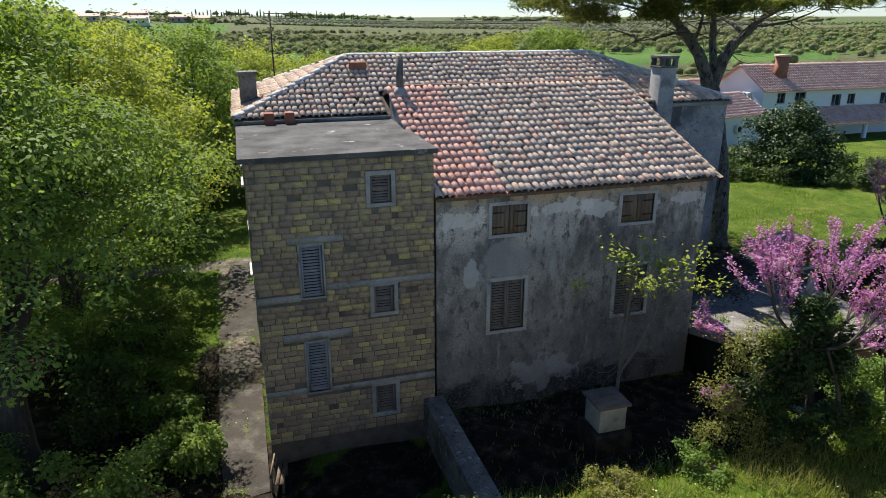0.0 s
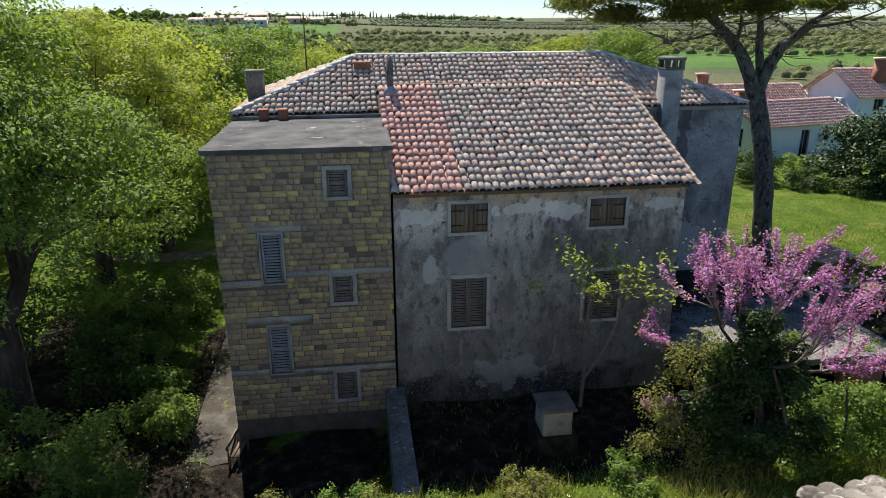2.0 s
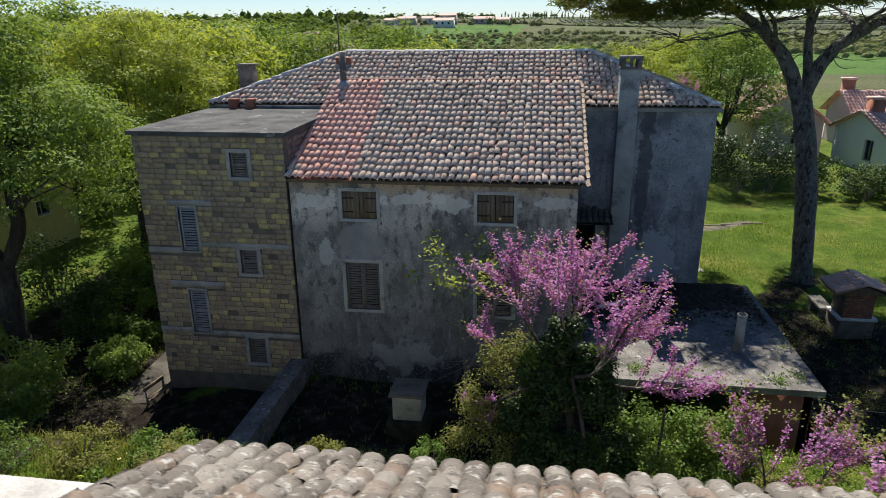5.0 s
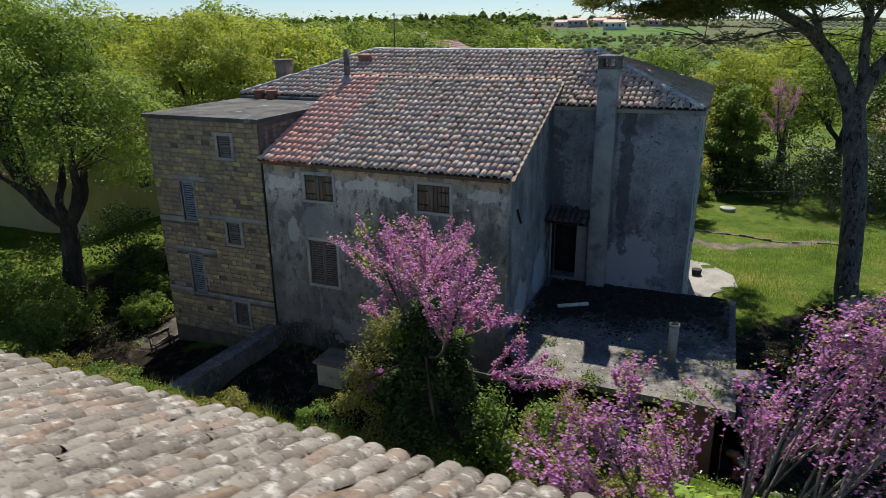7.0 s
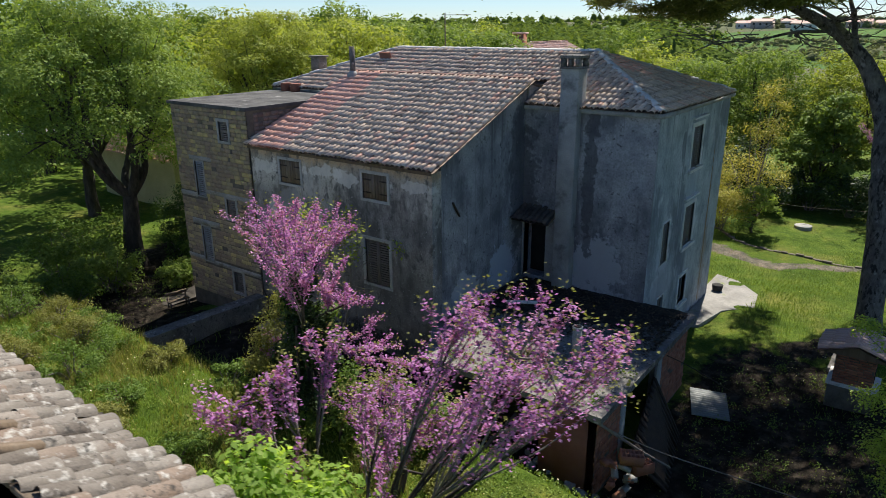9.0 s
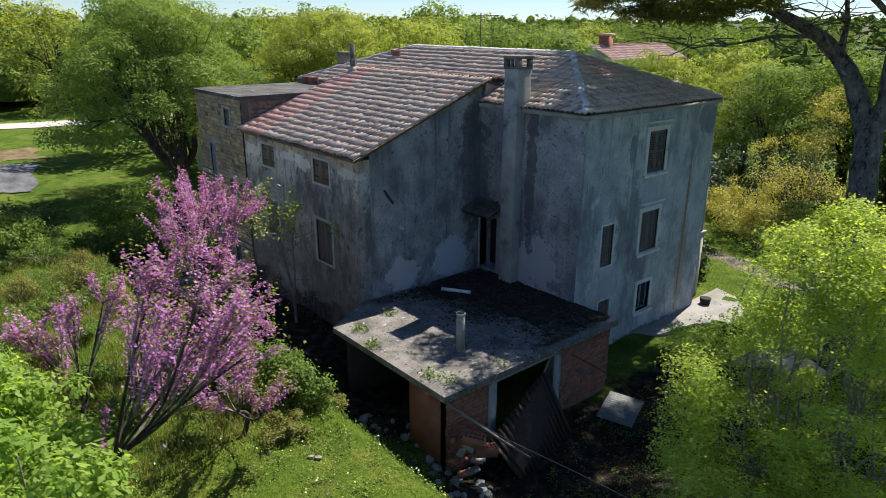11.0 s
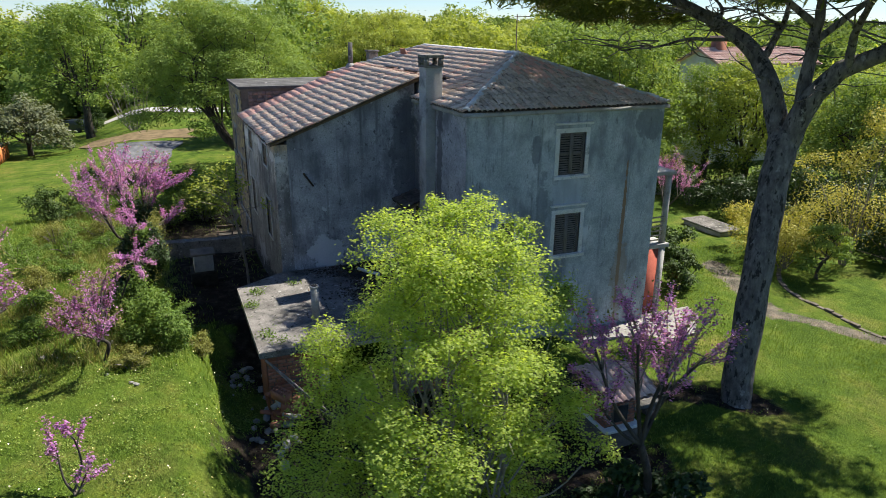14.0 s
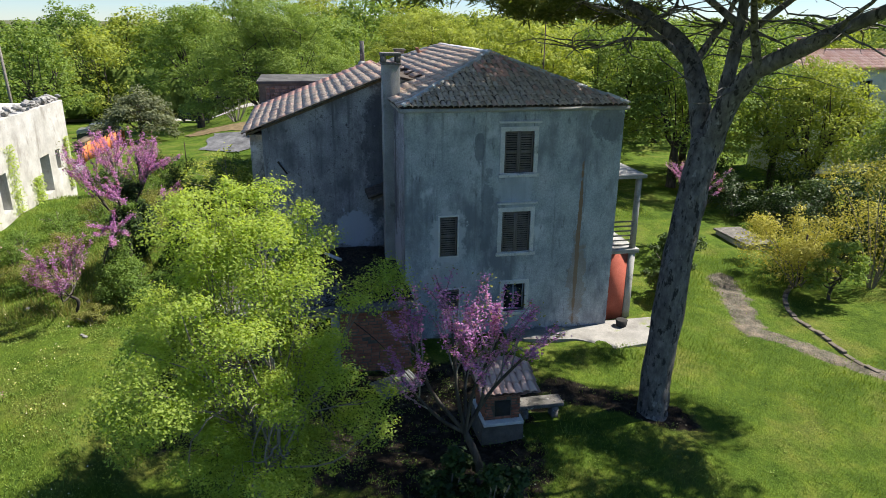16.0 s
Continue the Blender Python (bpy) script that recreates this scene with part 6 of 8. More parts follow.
r = np.random.default_rng(94)
N = 30000
px, py = r.uniform(-6, 11, N), r.uniform(-8.5, -3.5, N)
keep = r.random(N) < 0.35 + 0.6 * (np.sin(px * 2.1 + 3 * np.sin(py)) * np.cos(py * 1.7 + px * 0.6))
px, py = px[keep], py[keep]
hgt = r.uniform(0.12, 0.42, len(px))
ang = r.uniform(0, 2 * np.pi, len(px))
w = np.stack([np.cos(ang), np.sin(ang), 0 * ang], -1) * 0.011
o = np.stack([px, py, gz(px, py) - 0.02], -1)
lean = np.stack([r.normal(0, 0.4, len(px)) * hgt, r.normal(0, 0.4, len(px)) * hgt, hgt], -1)
gvv = np.stack([o - w, o + w, o + lean + w * 0.1, o + lean - w * 0.1], 1).reshape(-1, 3)
M_DRY = surf("dry_grass", [(0.14, 0.17, 0.045), (0.22, 0.23, 0.07), (0.32, 0.29, 0.12)], 0.8, 0.8, 0, rand="isl", leaf=0.35, fine=0.1)
solo("bank_grass", Acc().add(gvv, np.arange(len(gvv)).reshape(-1, 4)), M_DRY, "long olive-yellow grass on the bank", "grass", kind="stuff")

r = np.random.default_rng(92)
WX = [(12.0, 21.0, -9.5, -2.2, 420), (-4.5, 12.5, -6.5, -3.2, 420), (12.5, 28.0, 6.0, 24.0, 170), (-8.5, -4.7, -7.0, 14.0, 260), (20.0, 27.0, -6.0, 6.0, 90), (10.0, 13.6, -2.6, -1.7, 60), (13.8, 19.5, -1.0, 7.5, 190), (-3.5, 12.0, -9.8, -6.5, 240)]
wp, fl = [], []
for x0, x1, y0, y1, n in WX:
    for _ in range(n):
        x, y, s_ = r.uniform(x0, x1), r.uniform(y0, y1), r.uniform(0.1, 0.42)
        m = int(16 + 55 * s_)
        q = r.normal(0, s_ * 0.5, (m, 2)) + [x, y]
        wp.append(np.stack([q[:, 0], q[:, 1], gz(q[:, 0], q[:, 1]) + r.uniform(0.02, 0.10 + 0.5 * s_, m) * r.random(m)], -1))
        if r.random() < 0.12:
            q = r.normal(0, s_, (5, 2)) + [x, y]
            fl.append(np.stack([q[:, 0], q[:, 1], gz(q[:, 0], q[:, 1]) + r.uniform(0.1, 0.25, 5)], -1))
wp = np.concatenate(wp)
M_WEED = surf("weed_leaf", [(0.09, 0.17, 0.03), (0.17, 0.26, 0.045), (0.29, 0.34, 0.09)], 0.7, 0.7, 0, rand="isl", leaf=0.35, fine=0.1)
solo("weeds", Acc().add(*rhombs(wp, 0.026, r, lift=0.5)), M_WEED, "patchy broad-leaved weeds in the meadow", "weeds", kind="stuff")
solo("wild_flowers", Acc().add(*rhombs(np.concatenate(fl), 0.02, r, asp=0.9)), surf("petal", [(0.7, 0.6, 0.12), (0.75, 0.72, 0.6)], 3, 0.7, 0, rand="isl"), "scattered yellow and white wild flowers", "flowers", kind="stuff")

r = np.random.default_rng(93)
tuft = []
for x, y, n in ((12.2, -1.2, 130), (10.0, -1.3, 160), (12.9, 0.6, 60), (9.0, -1.0, 140), (12.7, -0.9, 90), (8.6, 0.2, 80)):
    q = r.normal(0, 0.13, (n, 3)) + [x, y, 0]
    q[:, 2] = GS + np.abs(r.normal(0.04, 0.08, n))
    tuft.append(q)
solo("slab_weeds", Acc().add(*rhombs(np.concatenate(tuft), 0.035, r, lift=0.3)), M_LEAFM, "small weeds rooted in cracks of the slab", "weeds", kind="stuff")

# far woods, groves and hedges: rounded crowns, thousands of them
def lump(seed, rings=4, seg=7, rough=0.34):
    """A rounded, uneven crown of unit size as quads, flat below."""
    r = np.random.default_rng(seed)
    lat = np.linspace(-0.35, 0.5 * np.pi - 0.12, rings)
    lon = np.linspace(0, 2 * np.pi, seg, endpoint=False)
    v = []
    for k, a in enumerate(lat):
        for b in lon:
            q = 1.0 + rough * r.normal(0, 0.6)
            v.append((math.cos(a) * math.cos(b + 0.35 * k) * q, math.cos(a) * math.sin(b + 0.35 * k) * q, math.sin(a) * (1 + rough * r.normal(0, 0.3))))
    f = [[k * seg + i, k * seg + (i + 1) % seg, (k + 1) * seg + (i + 1) % seg, (k + 1) * seg + i] for k in range(rings - 1) for i in range(seg)]
    o = (rings - 1) * seg
    f += [[o, o + 1, o + 2, o + 3], [o, o + 3, o + 4, o + 5]]
    return np.array(v), np.array(f)


LUMPS = [lump(900 + i) for i in range(7)]


def crowns(name, spots, material, label, seed, dense=1.0):
    """One mesh of many crowns; spots are x, y, radius, height. A small core carries leaf tufts, more of them the nearer it stands."""
    r = np.random.default_rng(seed)
    acc = Acc()
    for x, y, rad, h in spots:
        v, f = LUMPS[r.integers(0, 7)]
        a = r.uniform(0, 6.28)
        q = np.stack([v[:, 0] * math.cos(a) - v[:, 1] * math.sin(a), v[:, 0] * math.sin(a) + v[:, 1] * math.cos(a), v[:, 2]], -1)
        c = np.array([x, y, float(gz(x, y)) + h * 0.3])
        acc.add(c + q * [rad * 0.6, rad * 0.6, h * 0.45], f)
        d_ = math.hypot(x, y)
        m = int(dense * (170 if d_ < 170 else 60 if d_ < 330 else 10 if d_ < 700 else 3))
        if m:
            d = r.normal(size=(m, 3))
            d[:, 2] = np.abs(d[:, 2])
            d /= np.linalg.norm(d, axis=1)[:, None]
            p = c + d * [rad, rad, h * 0.7] * r.uniform(0.6, 1.15, (m, 1)) + r.normal(0, rad * 0.12, (m, 3))
            acc.add(*rhombs(p, rad * (0.055 if d_ < 170 else 0.09 if d_ < 330 else 0.22), r, d, 0.85))
    return solo(name, acc, material, label, "woods", kind="stuff", smooth=False)


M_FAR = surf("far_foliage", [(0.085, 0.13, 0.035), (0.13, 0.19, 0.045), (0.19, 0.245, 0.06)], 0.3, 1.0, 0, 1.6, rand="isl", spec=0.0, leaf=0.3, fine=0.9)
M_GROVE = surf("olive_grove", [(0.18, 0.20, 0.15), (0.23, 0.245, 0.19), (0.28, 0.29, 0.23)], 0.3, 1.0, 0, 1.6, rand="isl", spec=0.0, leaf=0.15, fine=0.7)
# green lightened and greyed: distance haze is put into this colour
M_COPSE = surf("hazed_hedge_foliage", [(0.15, 0.165, 0.085), (0.20, 0.215, 0.11), (0.24, 0.275, 0.11)], 0.3, 1.0, 0, 1.6, rand="isl", spec=0.0, leaf=0.2, fine=0.9)
r = np.random.default_rng(95)


def clear(x, y):
    return not (-135 < x < 5 and 385 < y < 515) and math.hypot(x, y) > 70


woods, near_woods, hedge, grove, line = [], [], [], [], []
for _ in range(4200):
    a, d = r.uniform(0.42 * np.pi, 1.25 * np.pi), 72 * (13 ** (r.random() ** 0.9))
    x, y = d * math.cos(a), d * math.sin(a)
    if x < -0.22 * y - 18 + 30 * math.sin(y * 0.02) and clear(x, y):
        s_ = r.uniform(3.2, 5.6) * (1 + d / 2500)
        (near_woods if d < 150 else woods).append((x, y, s_, s_ * r.uniform(1.3, 2.1)))
# field hedges run across the plain with gaps
for k in range(120):
    a, d = r.uniform(0.12, 0.66) * np.pi, 190 * (6.5 ** r.random())
    x, y, h = d * math.cos(a), d * math.sin(a), r.normal(0.05, 0.22)
    for q in range(int(r.uniform(14, 60))):
        p = (x + q * 4.2 * math.cos(h) + r.normal(0, 1.0), y + q * 4.2 * math.sin(h) + r.normal(0, 1.6))
        if r.random() < 0.93 and clear(*p):
            s_ = r.uniform(1.2, 2.7)
            hedge.append((*p, s_, s_ * r.uniform(0.9, 1.5)))
# olive groves in rows
for x0, y0, nx, ny_, turn in ((-60, 620, 40, 14, 0.1), (120, 540, 34, 16, -0.15), (30, 800, 60, 12, 0.05), (260, 420, 26, 12, 0.1), (-20, 1050, 70, 12, 0.0), (350, 800, 50, 12, -0.1)):
    for i in range(nx):
        for j in range(ny_):
            if r.random() < 0.9:
                u, w_ = i * 7.0 + r.normal(0, 0.5), j * 8.0 + r.normal(0, 0.5)
                x, y = x0 + u * math.cos(turn) - w_ * math.sin(turn), y0 + u * math.sin(turn) + w_ * math.cos(turn)
                if clear(x, y):
                    s_ = r.uniform(1.4, 2.1)
                    grove.append((x, y, s_, s_ * r.uniform(1.2, 1.6)))
# scrub in the near plain and the wooded skyline before the sea
for _ in range(520):
    a, d = r.uniform(0.1, 0.6) * np.pi, 90 * (4.5 ** r.random())
    x, y = d * math.cos(a), d * math.sin(a)
    if clear(x, y) and math.sin(x * 0.05) * math.cos(y * 0.04) > 0.15:
        s_ = r.uniform(1.0, 2.3)
        hedge.append((x, y, s_, s_ * r.uniform(1.0, 1.7)))
for _ in range(900):
    a, d = r.uniform(0.02, 0.85) * np.pi, r.uniform(1250, 2150)
    if math.sin(a * 23) + math.sin(a * 57) > -0.7:
        line.append((d * math.cos(a), d * math.sin(a), r.uniform(9, 16), r.uniform(7, 12)))
for _ in range(70):
    x, y = r.uniform(-130, 5), r.choice([r.uniform(518, 545), r.uniform(455, 488)])
    s_ = r.uniform(1.8, 3.6)
    hedge.append((x, y, s_, s_ * r.uniform(1.2, 1.9)))
for i in range(46):
    line.append((-60 + i * 5.5 + r.normal(0, 1.5), 1120 + r.normal(0, 6), r.uniform(1.4, 2.4), r.uniform(9, 19)))
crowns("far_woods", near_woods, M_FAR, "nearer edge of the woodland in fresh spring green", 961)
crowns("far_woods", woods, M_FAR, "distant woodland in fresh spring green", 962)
crowns("hedges", hedge, M_COPSE, "field hedges and scrub, spring green paled as by distance haze", 963)
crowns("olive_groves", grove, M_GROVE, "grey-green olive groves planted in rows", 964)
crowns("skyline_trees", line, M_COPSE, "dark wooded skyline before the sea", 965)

# ---- yard things ----
well = thing("well", (3.75, -2.5, 0.1), "square stone well head with a dark lid", "well")
# plinth takes the near-black litter colour to paint the yard's shade on it
part("plinth", Acc().box(3.02, 3.98, -2.72, -1.78, -0.1, 0.60), M_LITTER_SHADE, well, "plinth coloured near-black as the yard's shade", bevel=0.02)
part("body", Acc().box(3.16, 3.86, -2.58, -1.88, 0.602, 1.25), M_CONC, well, "pale stone sides", bevel=0.02)
part("lid", Acc().box(3.09, 3.93, -2.66, -1.80, 1.252, 1.32), M_MORTAR, well, "dark rusted lid", bevel=0.01)
prism("low_wall", [(0.08, 0.62), (-4.3, 0.75), (-4.3, -0.6), (0.08, -0.9)], "x", -0.36, 0.14, M_SLAB, None)
tagged(bpy.data.objects["low_wall"], "sloping concrete-capped retaining wall", "wall", kind="structure")
bench = thing("bench", (-4.0, -0.7, -0.55), "old dark wooden bench beside the tower", "bench")
BM = pose(-4.1, -0.75, -0.62, 0, 0, 80) @ Matrix.Scale(0.8, 4)
for y in (-0.2, -0.05):
    part("seat_slat", Acc().box(-0.5, 0.5, y, y + 0.12, 0.44, 0.48, BM), M_PLANK, bench)
part("back_slat", Acc().box(-0.5, 0.5, 0.13, 0.17, 0.68, 0.82, BM), M_PLANK, bench)
for x in (-0.45, 0.4):
    part("leg", Acc().box(x, x + 0.06, -0.2, -0.13, -0.1, 0.439, BM), M_PLANK, bench)
    part("leg", Acc().box(x, x + 0.06, 0.1, 0.16, -0.1, 0.67, BM), M_PLANK, bench)
hut = thing("barbecue", (17.1, 6.5, -0.6), "small brick garden oven under a tiled roof", "oven")
part("plinth", Acc().box(16.6, 17.7, 5.95, 7.05, -0.9, 0.0), M_MORTAR, hut, bevel=0.02)
part("shelf", Acc().box(16.55, 17.8, 5.98, 7.02, 0.002, 0.09), M_STONE, hut, "pale stone hearth slab", bevel=0.01)
hb = part("body", Acc().box(16.68, 17.62, 6.05, 6.95, 0.092, 1.0), M_MORTAR, hut, "red brick sides")
# no opening is cut; a near-black panel carries the shade inside it
part("hearth_mouth", Acc().box(17.625, 17.648, 6.3, 6.7, 0.2, 0.62), M_DARK, hut, "flat black panel standing for the hearth opening")
hr = hang(new("roof"), hut)
tagged(hr, "two slopes of old red tiles")
prism("deck", [(16.35, 1.0), (17.15, 1.3), (17.95, 1.0)], "y", 5.85, 7.15, M_PLANK, hr)
tile_slope(hr, (18.0, 5.82, 1.02), (0, 1, 0), (-1, 0, 0.36), 1.36, 0.9, lambda a, b: b < 0.85, M_TILEN, M_TILEN, singles=60, pan=M_TILEN, seed=31)
tile_slope(hr, (16.3, 7.18, 1.02), (0, -1, 0), (1, 0, 0.36), 1.36, 0.9, lambda a, b: b < 0.85, M_TILEN, M_TILEN, singles=60, pan=M_TILEN, seed=32)
board = thing("stone_bench", (16.7, 7.9, -0.6), "long grey stone slab bench on the grass", "bench")
part("seat", Acc().box(16.45, 16.92, 7.2, 8.45, -0.2, -0.08), M_SLAB, board, bevel=0.015)
for y in (7.3, 8.15):
    part("leg", Acc().box(16.53, 16.84, y, y + 0.18, -0.9, -0.201), M_SLAB, board)
zs = np.linspace(-0.7, 0.7, 53)
sv = np.array([[x, y, 0.02 * math.sin(y * 2 * math.pi / 0.105)] for x in (-0.5, 0.5) for y in zs])
sheet = Acc().add(moved(sv, pose(14.0, 4.3, -0.74, 4, 3, 20)), [[i, i + 1, 53 + i + 1, 53 + i] for i in range(52)])
solo("metal_sheet", sheet, surf("zinc", [(0.16, 0.17, 0.17), (0.24, 0.255, 0.25)], 3, 0.6, 0.2, metal=0.4), "ribbed grey metal sheet lying on the ground", "sheet")
disk = solo("stone_disk", Acc().add(*tube([(13.0, 24.1, -0.75), (13.0, 24.1, -0.42)], [0.42, 0.42], 20)), M_CONC, "round stone slab on the lawn", "stone", bevel=0.02)
pot = thing("flower_pot", (11.9, 12.5, -0.6), "black plastic flower pot by the wall", "pot")
part("pot", Acc().add(*tube([(11.9, 12.55, -0.62), (11.9, 12.55, -0.25), (11.9, 12.55, -0.24)], [0.15, 0.21, 0.17], 14)), M_DARK, pot, smooth=True)
prism("pavement", [(11.63, 8.3), (12.3, 8.9), (12.6, 10.6), (13.5, 11.6), (13.3, 13.0), (12.3, 14.1), (11.4, 14.4), (11.4, 12.1), (11.63, 12.0)], "z", -0.75, -0.48, M_PAVE, None)
tagged(bpy.data.objects["pavement"], "pale cracked concrete apron round the house corner", "paving", kind="structure")
# litter-brown concrete, darkened further to paint in the oaks' shade
prism("side_path", [(-5.35, -1.2), (-4.32, -1.0), (-4.27, 15.4), (-5.2, 15.4), (-5.6, 8.0), (-5.5, 3.0)], "z", -0.8, -0.5, surf("dirty_shaded_paving", [(0.028, 0.024, 0.02), (0.055, 0.048, 0.041), (0.12, 0.108, 0.094)], 1.4, 0.93, 0.5, 16, fine=0.6, layers=[((0.05, 0.042, 0.034), 1.6, 0.47, 0.6, ONE), ((0.09, 0.10, 0.04), 2.2, 0.58, 0.66, ONE)]), None)
tagged(bpy.data.objects["side_path"], "old concrete strip under leaf litter, tree shade put into its colour", "paving", kind="structure")
ledge = thing("stone_ledge", (3.5, 23.0, -0.7), "low stone terrace wall with flat slabs", "wall")
part("wall", Acc().box(2.4, 5.0, 22.3, 23.6, -1.2, -0.35), M_CONC, ledge, bevel=0.03)
part("slab", Acc().box(2.3, 5.1, 22.2, 23.7, -0.348, -0.25), M_SLAB, ledge, bevel=0.02)
# sunken edge of the upper lawn, its dark step stood in for by added blocks
edge_pts = curve_pts([(9.6, 21.2, 0), (10.6, 20.1, 0), (12.3, 19.2, 0), (13.9, 19.05, 0), (15.9, 18.95, 0), (18.4, 19.3, 0)], 5)
for i in range(len(edge_pts) - 1):
    (ax_, ay_, _), (bx_, by_, _) = edge_pts[i], edge_pts[i + 1]
    ln = math.hypot(bx_ - ax_, by_ - ay_)
    m = pose(ax_, ay_, float(gz(ax_, ay_)), 0, 0, math.degrees(math.atan2(by_ - ay_, bx_ - ax_)))
    solo("kerb_stone", Acc().box(0.01, ln - 0.015, -0.09, 0.09, -0.2, 0.05 + 0.03 * math.sin(i * 2.3), m), M_MORTAR, "dark block added to stand for the lawn's terrace edge", "kerb", group="lawn edging", bevel=0.02)
mast = thing("aerial", (-2.7, 14.4, -0.6), "tall dark television aerial mast", "aerial")
part("mast", Acc().add(*tube([(-2.7, 14.4, -0.9), (-2.7, 14.4, 10.05)], [0.04, 0.028], 8)), M_IRON, mast)
part("boom", Acc().add(*tube([(-2.9, 14.4, 9.95), (-1.3, 14.3, 9.93)], [0.016, 0.016], 6)), M_IRON, mast)
for i in range(7):
    part("element", Acc().add(*tube([(-2.5 + i * 0.2, 14.1, 9.945), (-2.5 + i * 0.2, 14.6, 9.945)], [0.008, 0.008], 5)), M_IRON, mast)


def stone(name, x, y, z, s, seed, material, label, group):
    r = np.random.default_rng(seed)
    bm = bmesh.new()
    bmesh.ops.create_icosphere(bm, subdivisions=1, radius=1.0)
    for v in bm.verts:
        v.co = Vector((v.co.x * s * r.uniform(0.7, 1.1), v.co.y * s * 0.8 * r.uniform(0.7, 1.1), v.co.z * s * 0.55 * r.uniform(0.7, 1.1)))
    me = bpy.data.meshes.new(name)
    bm.to_mesh(me)
    bm.free()
    me.materials.append(material)
    ob = new(name, me)
    ob.matrix_basis = pose(x, y, z, r.uniform(-15, 15), r.uniform(-15, 15), r.uniform(0, 360))
    return tagged(ob, label, "stone", group)


r = np.random.default_rng(55)
for i in range(46):
    u = r.random()
    x, y = 9.8 + 6.0 * u + r.normal(0, 0.15), -1.85 + 0.6 * u + r.normal(0, 0.28)
    stone("rubble_stone", x, y, float(gz(x, y)) + 0.03, r.uniform(0.06, 0.2), 700 + i, M_ROCK, "pale broken limestone in the rubble bank", "rubble")
for i in range(16):
    x, y = r.uniform(7, 14), r.uniform(-9.5, -4.5)
    stone("field_stone", x, y, float(gz(x, y)) + 0.03, r.uniform(0.06, 0.16), 760 + i, M_ROCK, "pale stone lying in the meadow grass", "field stones")
for x, y, z, rx, ry, rz in ((13.75, -1.15, 0.42, 8, 6, 35), (13.95, -0.95, 0.12, -6, 4, 60)):
    blk = thing("hollow_block", (x, y, z), "broken orange hollow clay block on rubble", "block", "hollow blocks")
    bmx = pose(x, y, z, rx, ry, rz)
    shell = Acc().box(-0.25, 0.25, -0.13, -0.11, 0, 0.24, bmx).box(-0.25, 0.25, 0.11, 0.13, 0, 0.24, bmx)
    for i in range(6):
        u = -0.25 + i * 0.096
        shell.box(u, u + 0.02, -0.109, 0.109, 0.001, 0.239, bmx)
    shell.box(-0.23, 0.23, -0.01, 0.01, 0.002, 0.238, bmx)
    part("block", shell, M_BRICK, blk)
pile = thing("rubble_footing", (13.7, -1.1, -0.3), "heap of broken brick and mortar at the corner", "rubble")
r = np.random.default_rng(57)
for i in range(14):
    m = pose(13.55 + r.normal(0, 0.22), -1.1 + r.normal(0, 0.2), -0.45 + 0.06 * i, r.uniform(-30, 30), r.uniform(-30, 30), r.uniform(0, 180))
    part("brick", Acc().box(-0.14, 0.14, -0.07, 0.07, -0.05, 0.05, m), M_BRICK if i % 3 else M_CONC, pile)
cable = solo("cable", Acc().add(*tube(curve_pts([(12.9, -1.5, 1.32), (14.2, -0.6, 0.55), (15.6, 0.4, -0.1), (17.4, 1.2, -0.6)], 6), [0.012] * 19, 6)), M_TWIG, "thin grey cable hanging from the slab's corner", "cable")
sag = solo("wall_cable", Acc().add(*tube(curve_pts([(13.03, 3.1, 1.0), (13.6, 3.9, 0.4), (14.6, 4.8, -0.5)], 6), [0.014] * 13, 6)), M_IRON, "black cable from the garage wall to the ground", "cable")
post = thing("garden_post", (9.1, 21.9, -0.6), "thin dark garden post with a wire", "post")
part("post", Acc().add(*tube([(9.1, 21.9, -0.8), (9.1, 21.9, 1.5)], [0.045, 0.04], 8)), M_IRON, post)
part("wire", Acc().add(*tube(curve_pts([(9.1, 21.9, 1.4), (12.5, 22.6, 0.9), (16.0, 23.4, 0.9)], 8), [0.008] * 17, 4)), M_IRON, post)
# ---- the ruin under the flight path ----
ruin = thing("ruin", (2, -14, 0.6), "roofless stone ruin with a strip of tiled roof remaining", "ruin")
RY = -11.15
RH = [(-6.35, -5.05, 1.0, 2.95), (-7.9, -7.3, 1.9, 2.95), (-0.9, 0.0, 1.4, 3.1), (5.0, 5.9, 2.6, 3.8)]
part("north_wall", sheet_wall(-12.3, 9.7, -0.2, 5.35, 0.55, [(-b, -a, c, d) for a, b, c, d in RH], north(0, RY)), M_RUIN, ruin, "flaking white lime plaster")
prism("north_wall_end", [(9.7, -0.2), (13.6, -0.2), (13.6, 5.35), (9.7, 5.35)], "y", RY - 0.55, RY - 0.002, M_RUIN, ruin)
part("east_wall", sheet_wall(-19, RY - 0.552, -0.2, 4.2, 0.5, [], east(13.6, 0)), M_RUIN, ruin)
part("south_wall", Acc().box(-9.7, 13.6, -19.5, -19.0, -0.2, 4.6), M_RUIN, ruin)
part("west_wall", Acc().box(-9.698, -9.2, -19.0, RY - 0.552, -0.2, 5.2), M_RUIN, ruin)
part("inner_wall", Acc().box(3.0, 3.4, -18.9, RY - 0.56, -0.2, 5.8), M_RUIN, ruin)
r = np.random.default_rng(66)
for i in range(60):
    x = r.uniform(-9.6, 0.5)
    ob = stone("coping_stone", x, RY - 0.28 + r.normal(0, 0.12), 5.42 + r.uniform(0, 0.25), r.uniform(0.16, 0.3), 800 + i, M_ROCK, "", "")
    for key in ("label", "category", "group"):
        if key in ob:
            del ob[key]
    hang(ob, ruin)
r = np.random.default_rng(67)
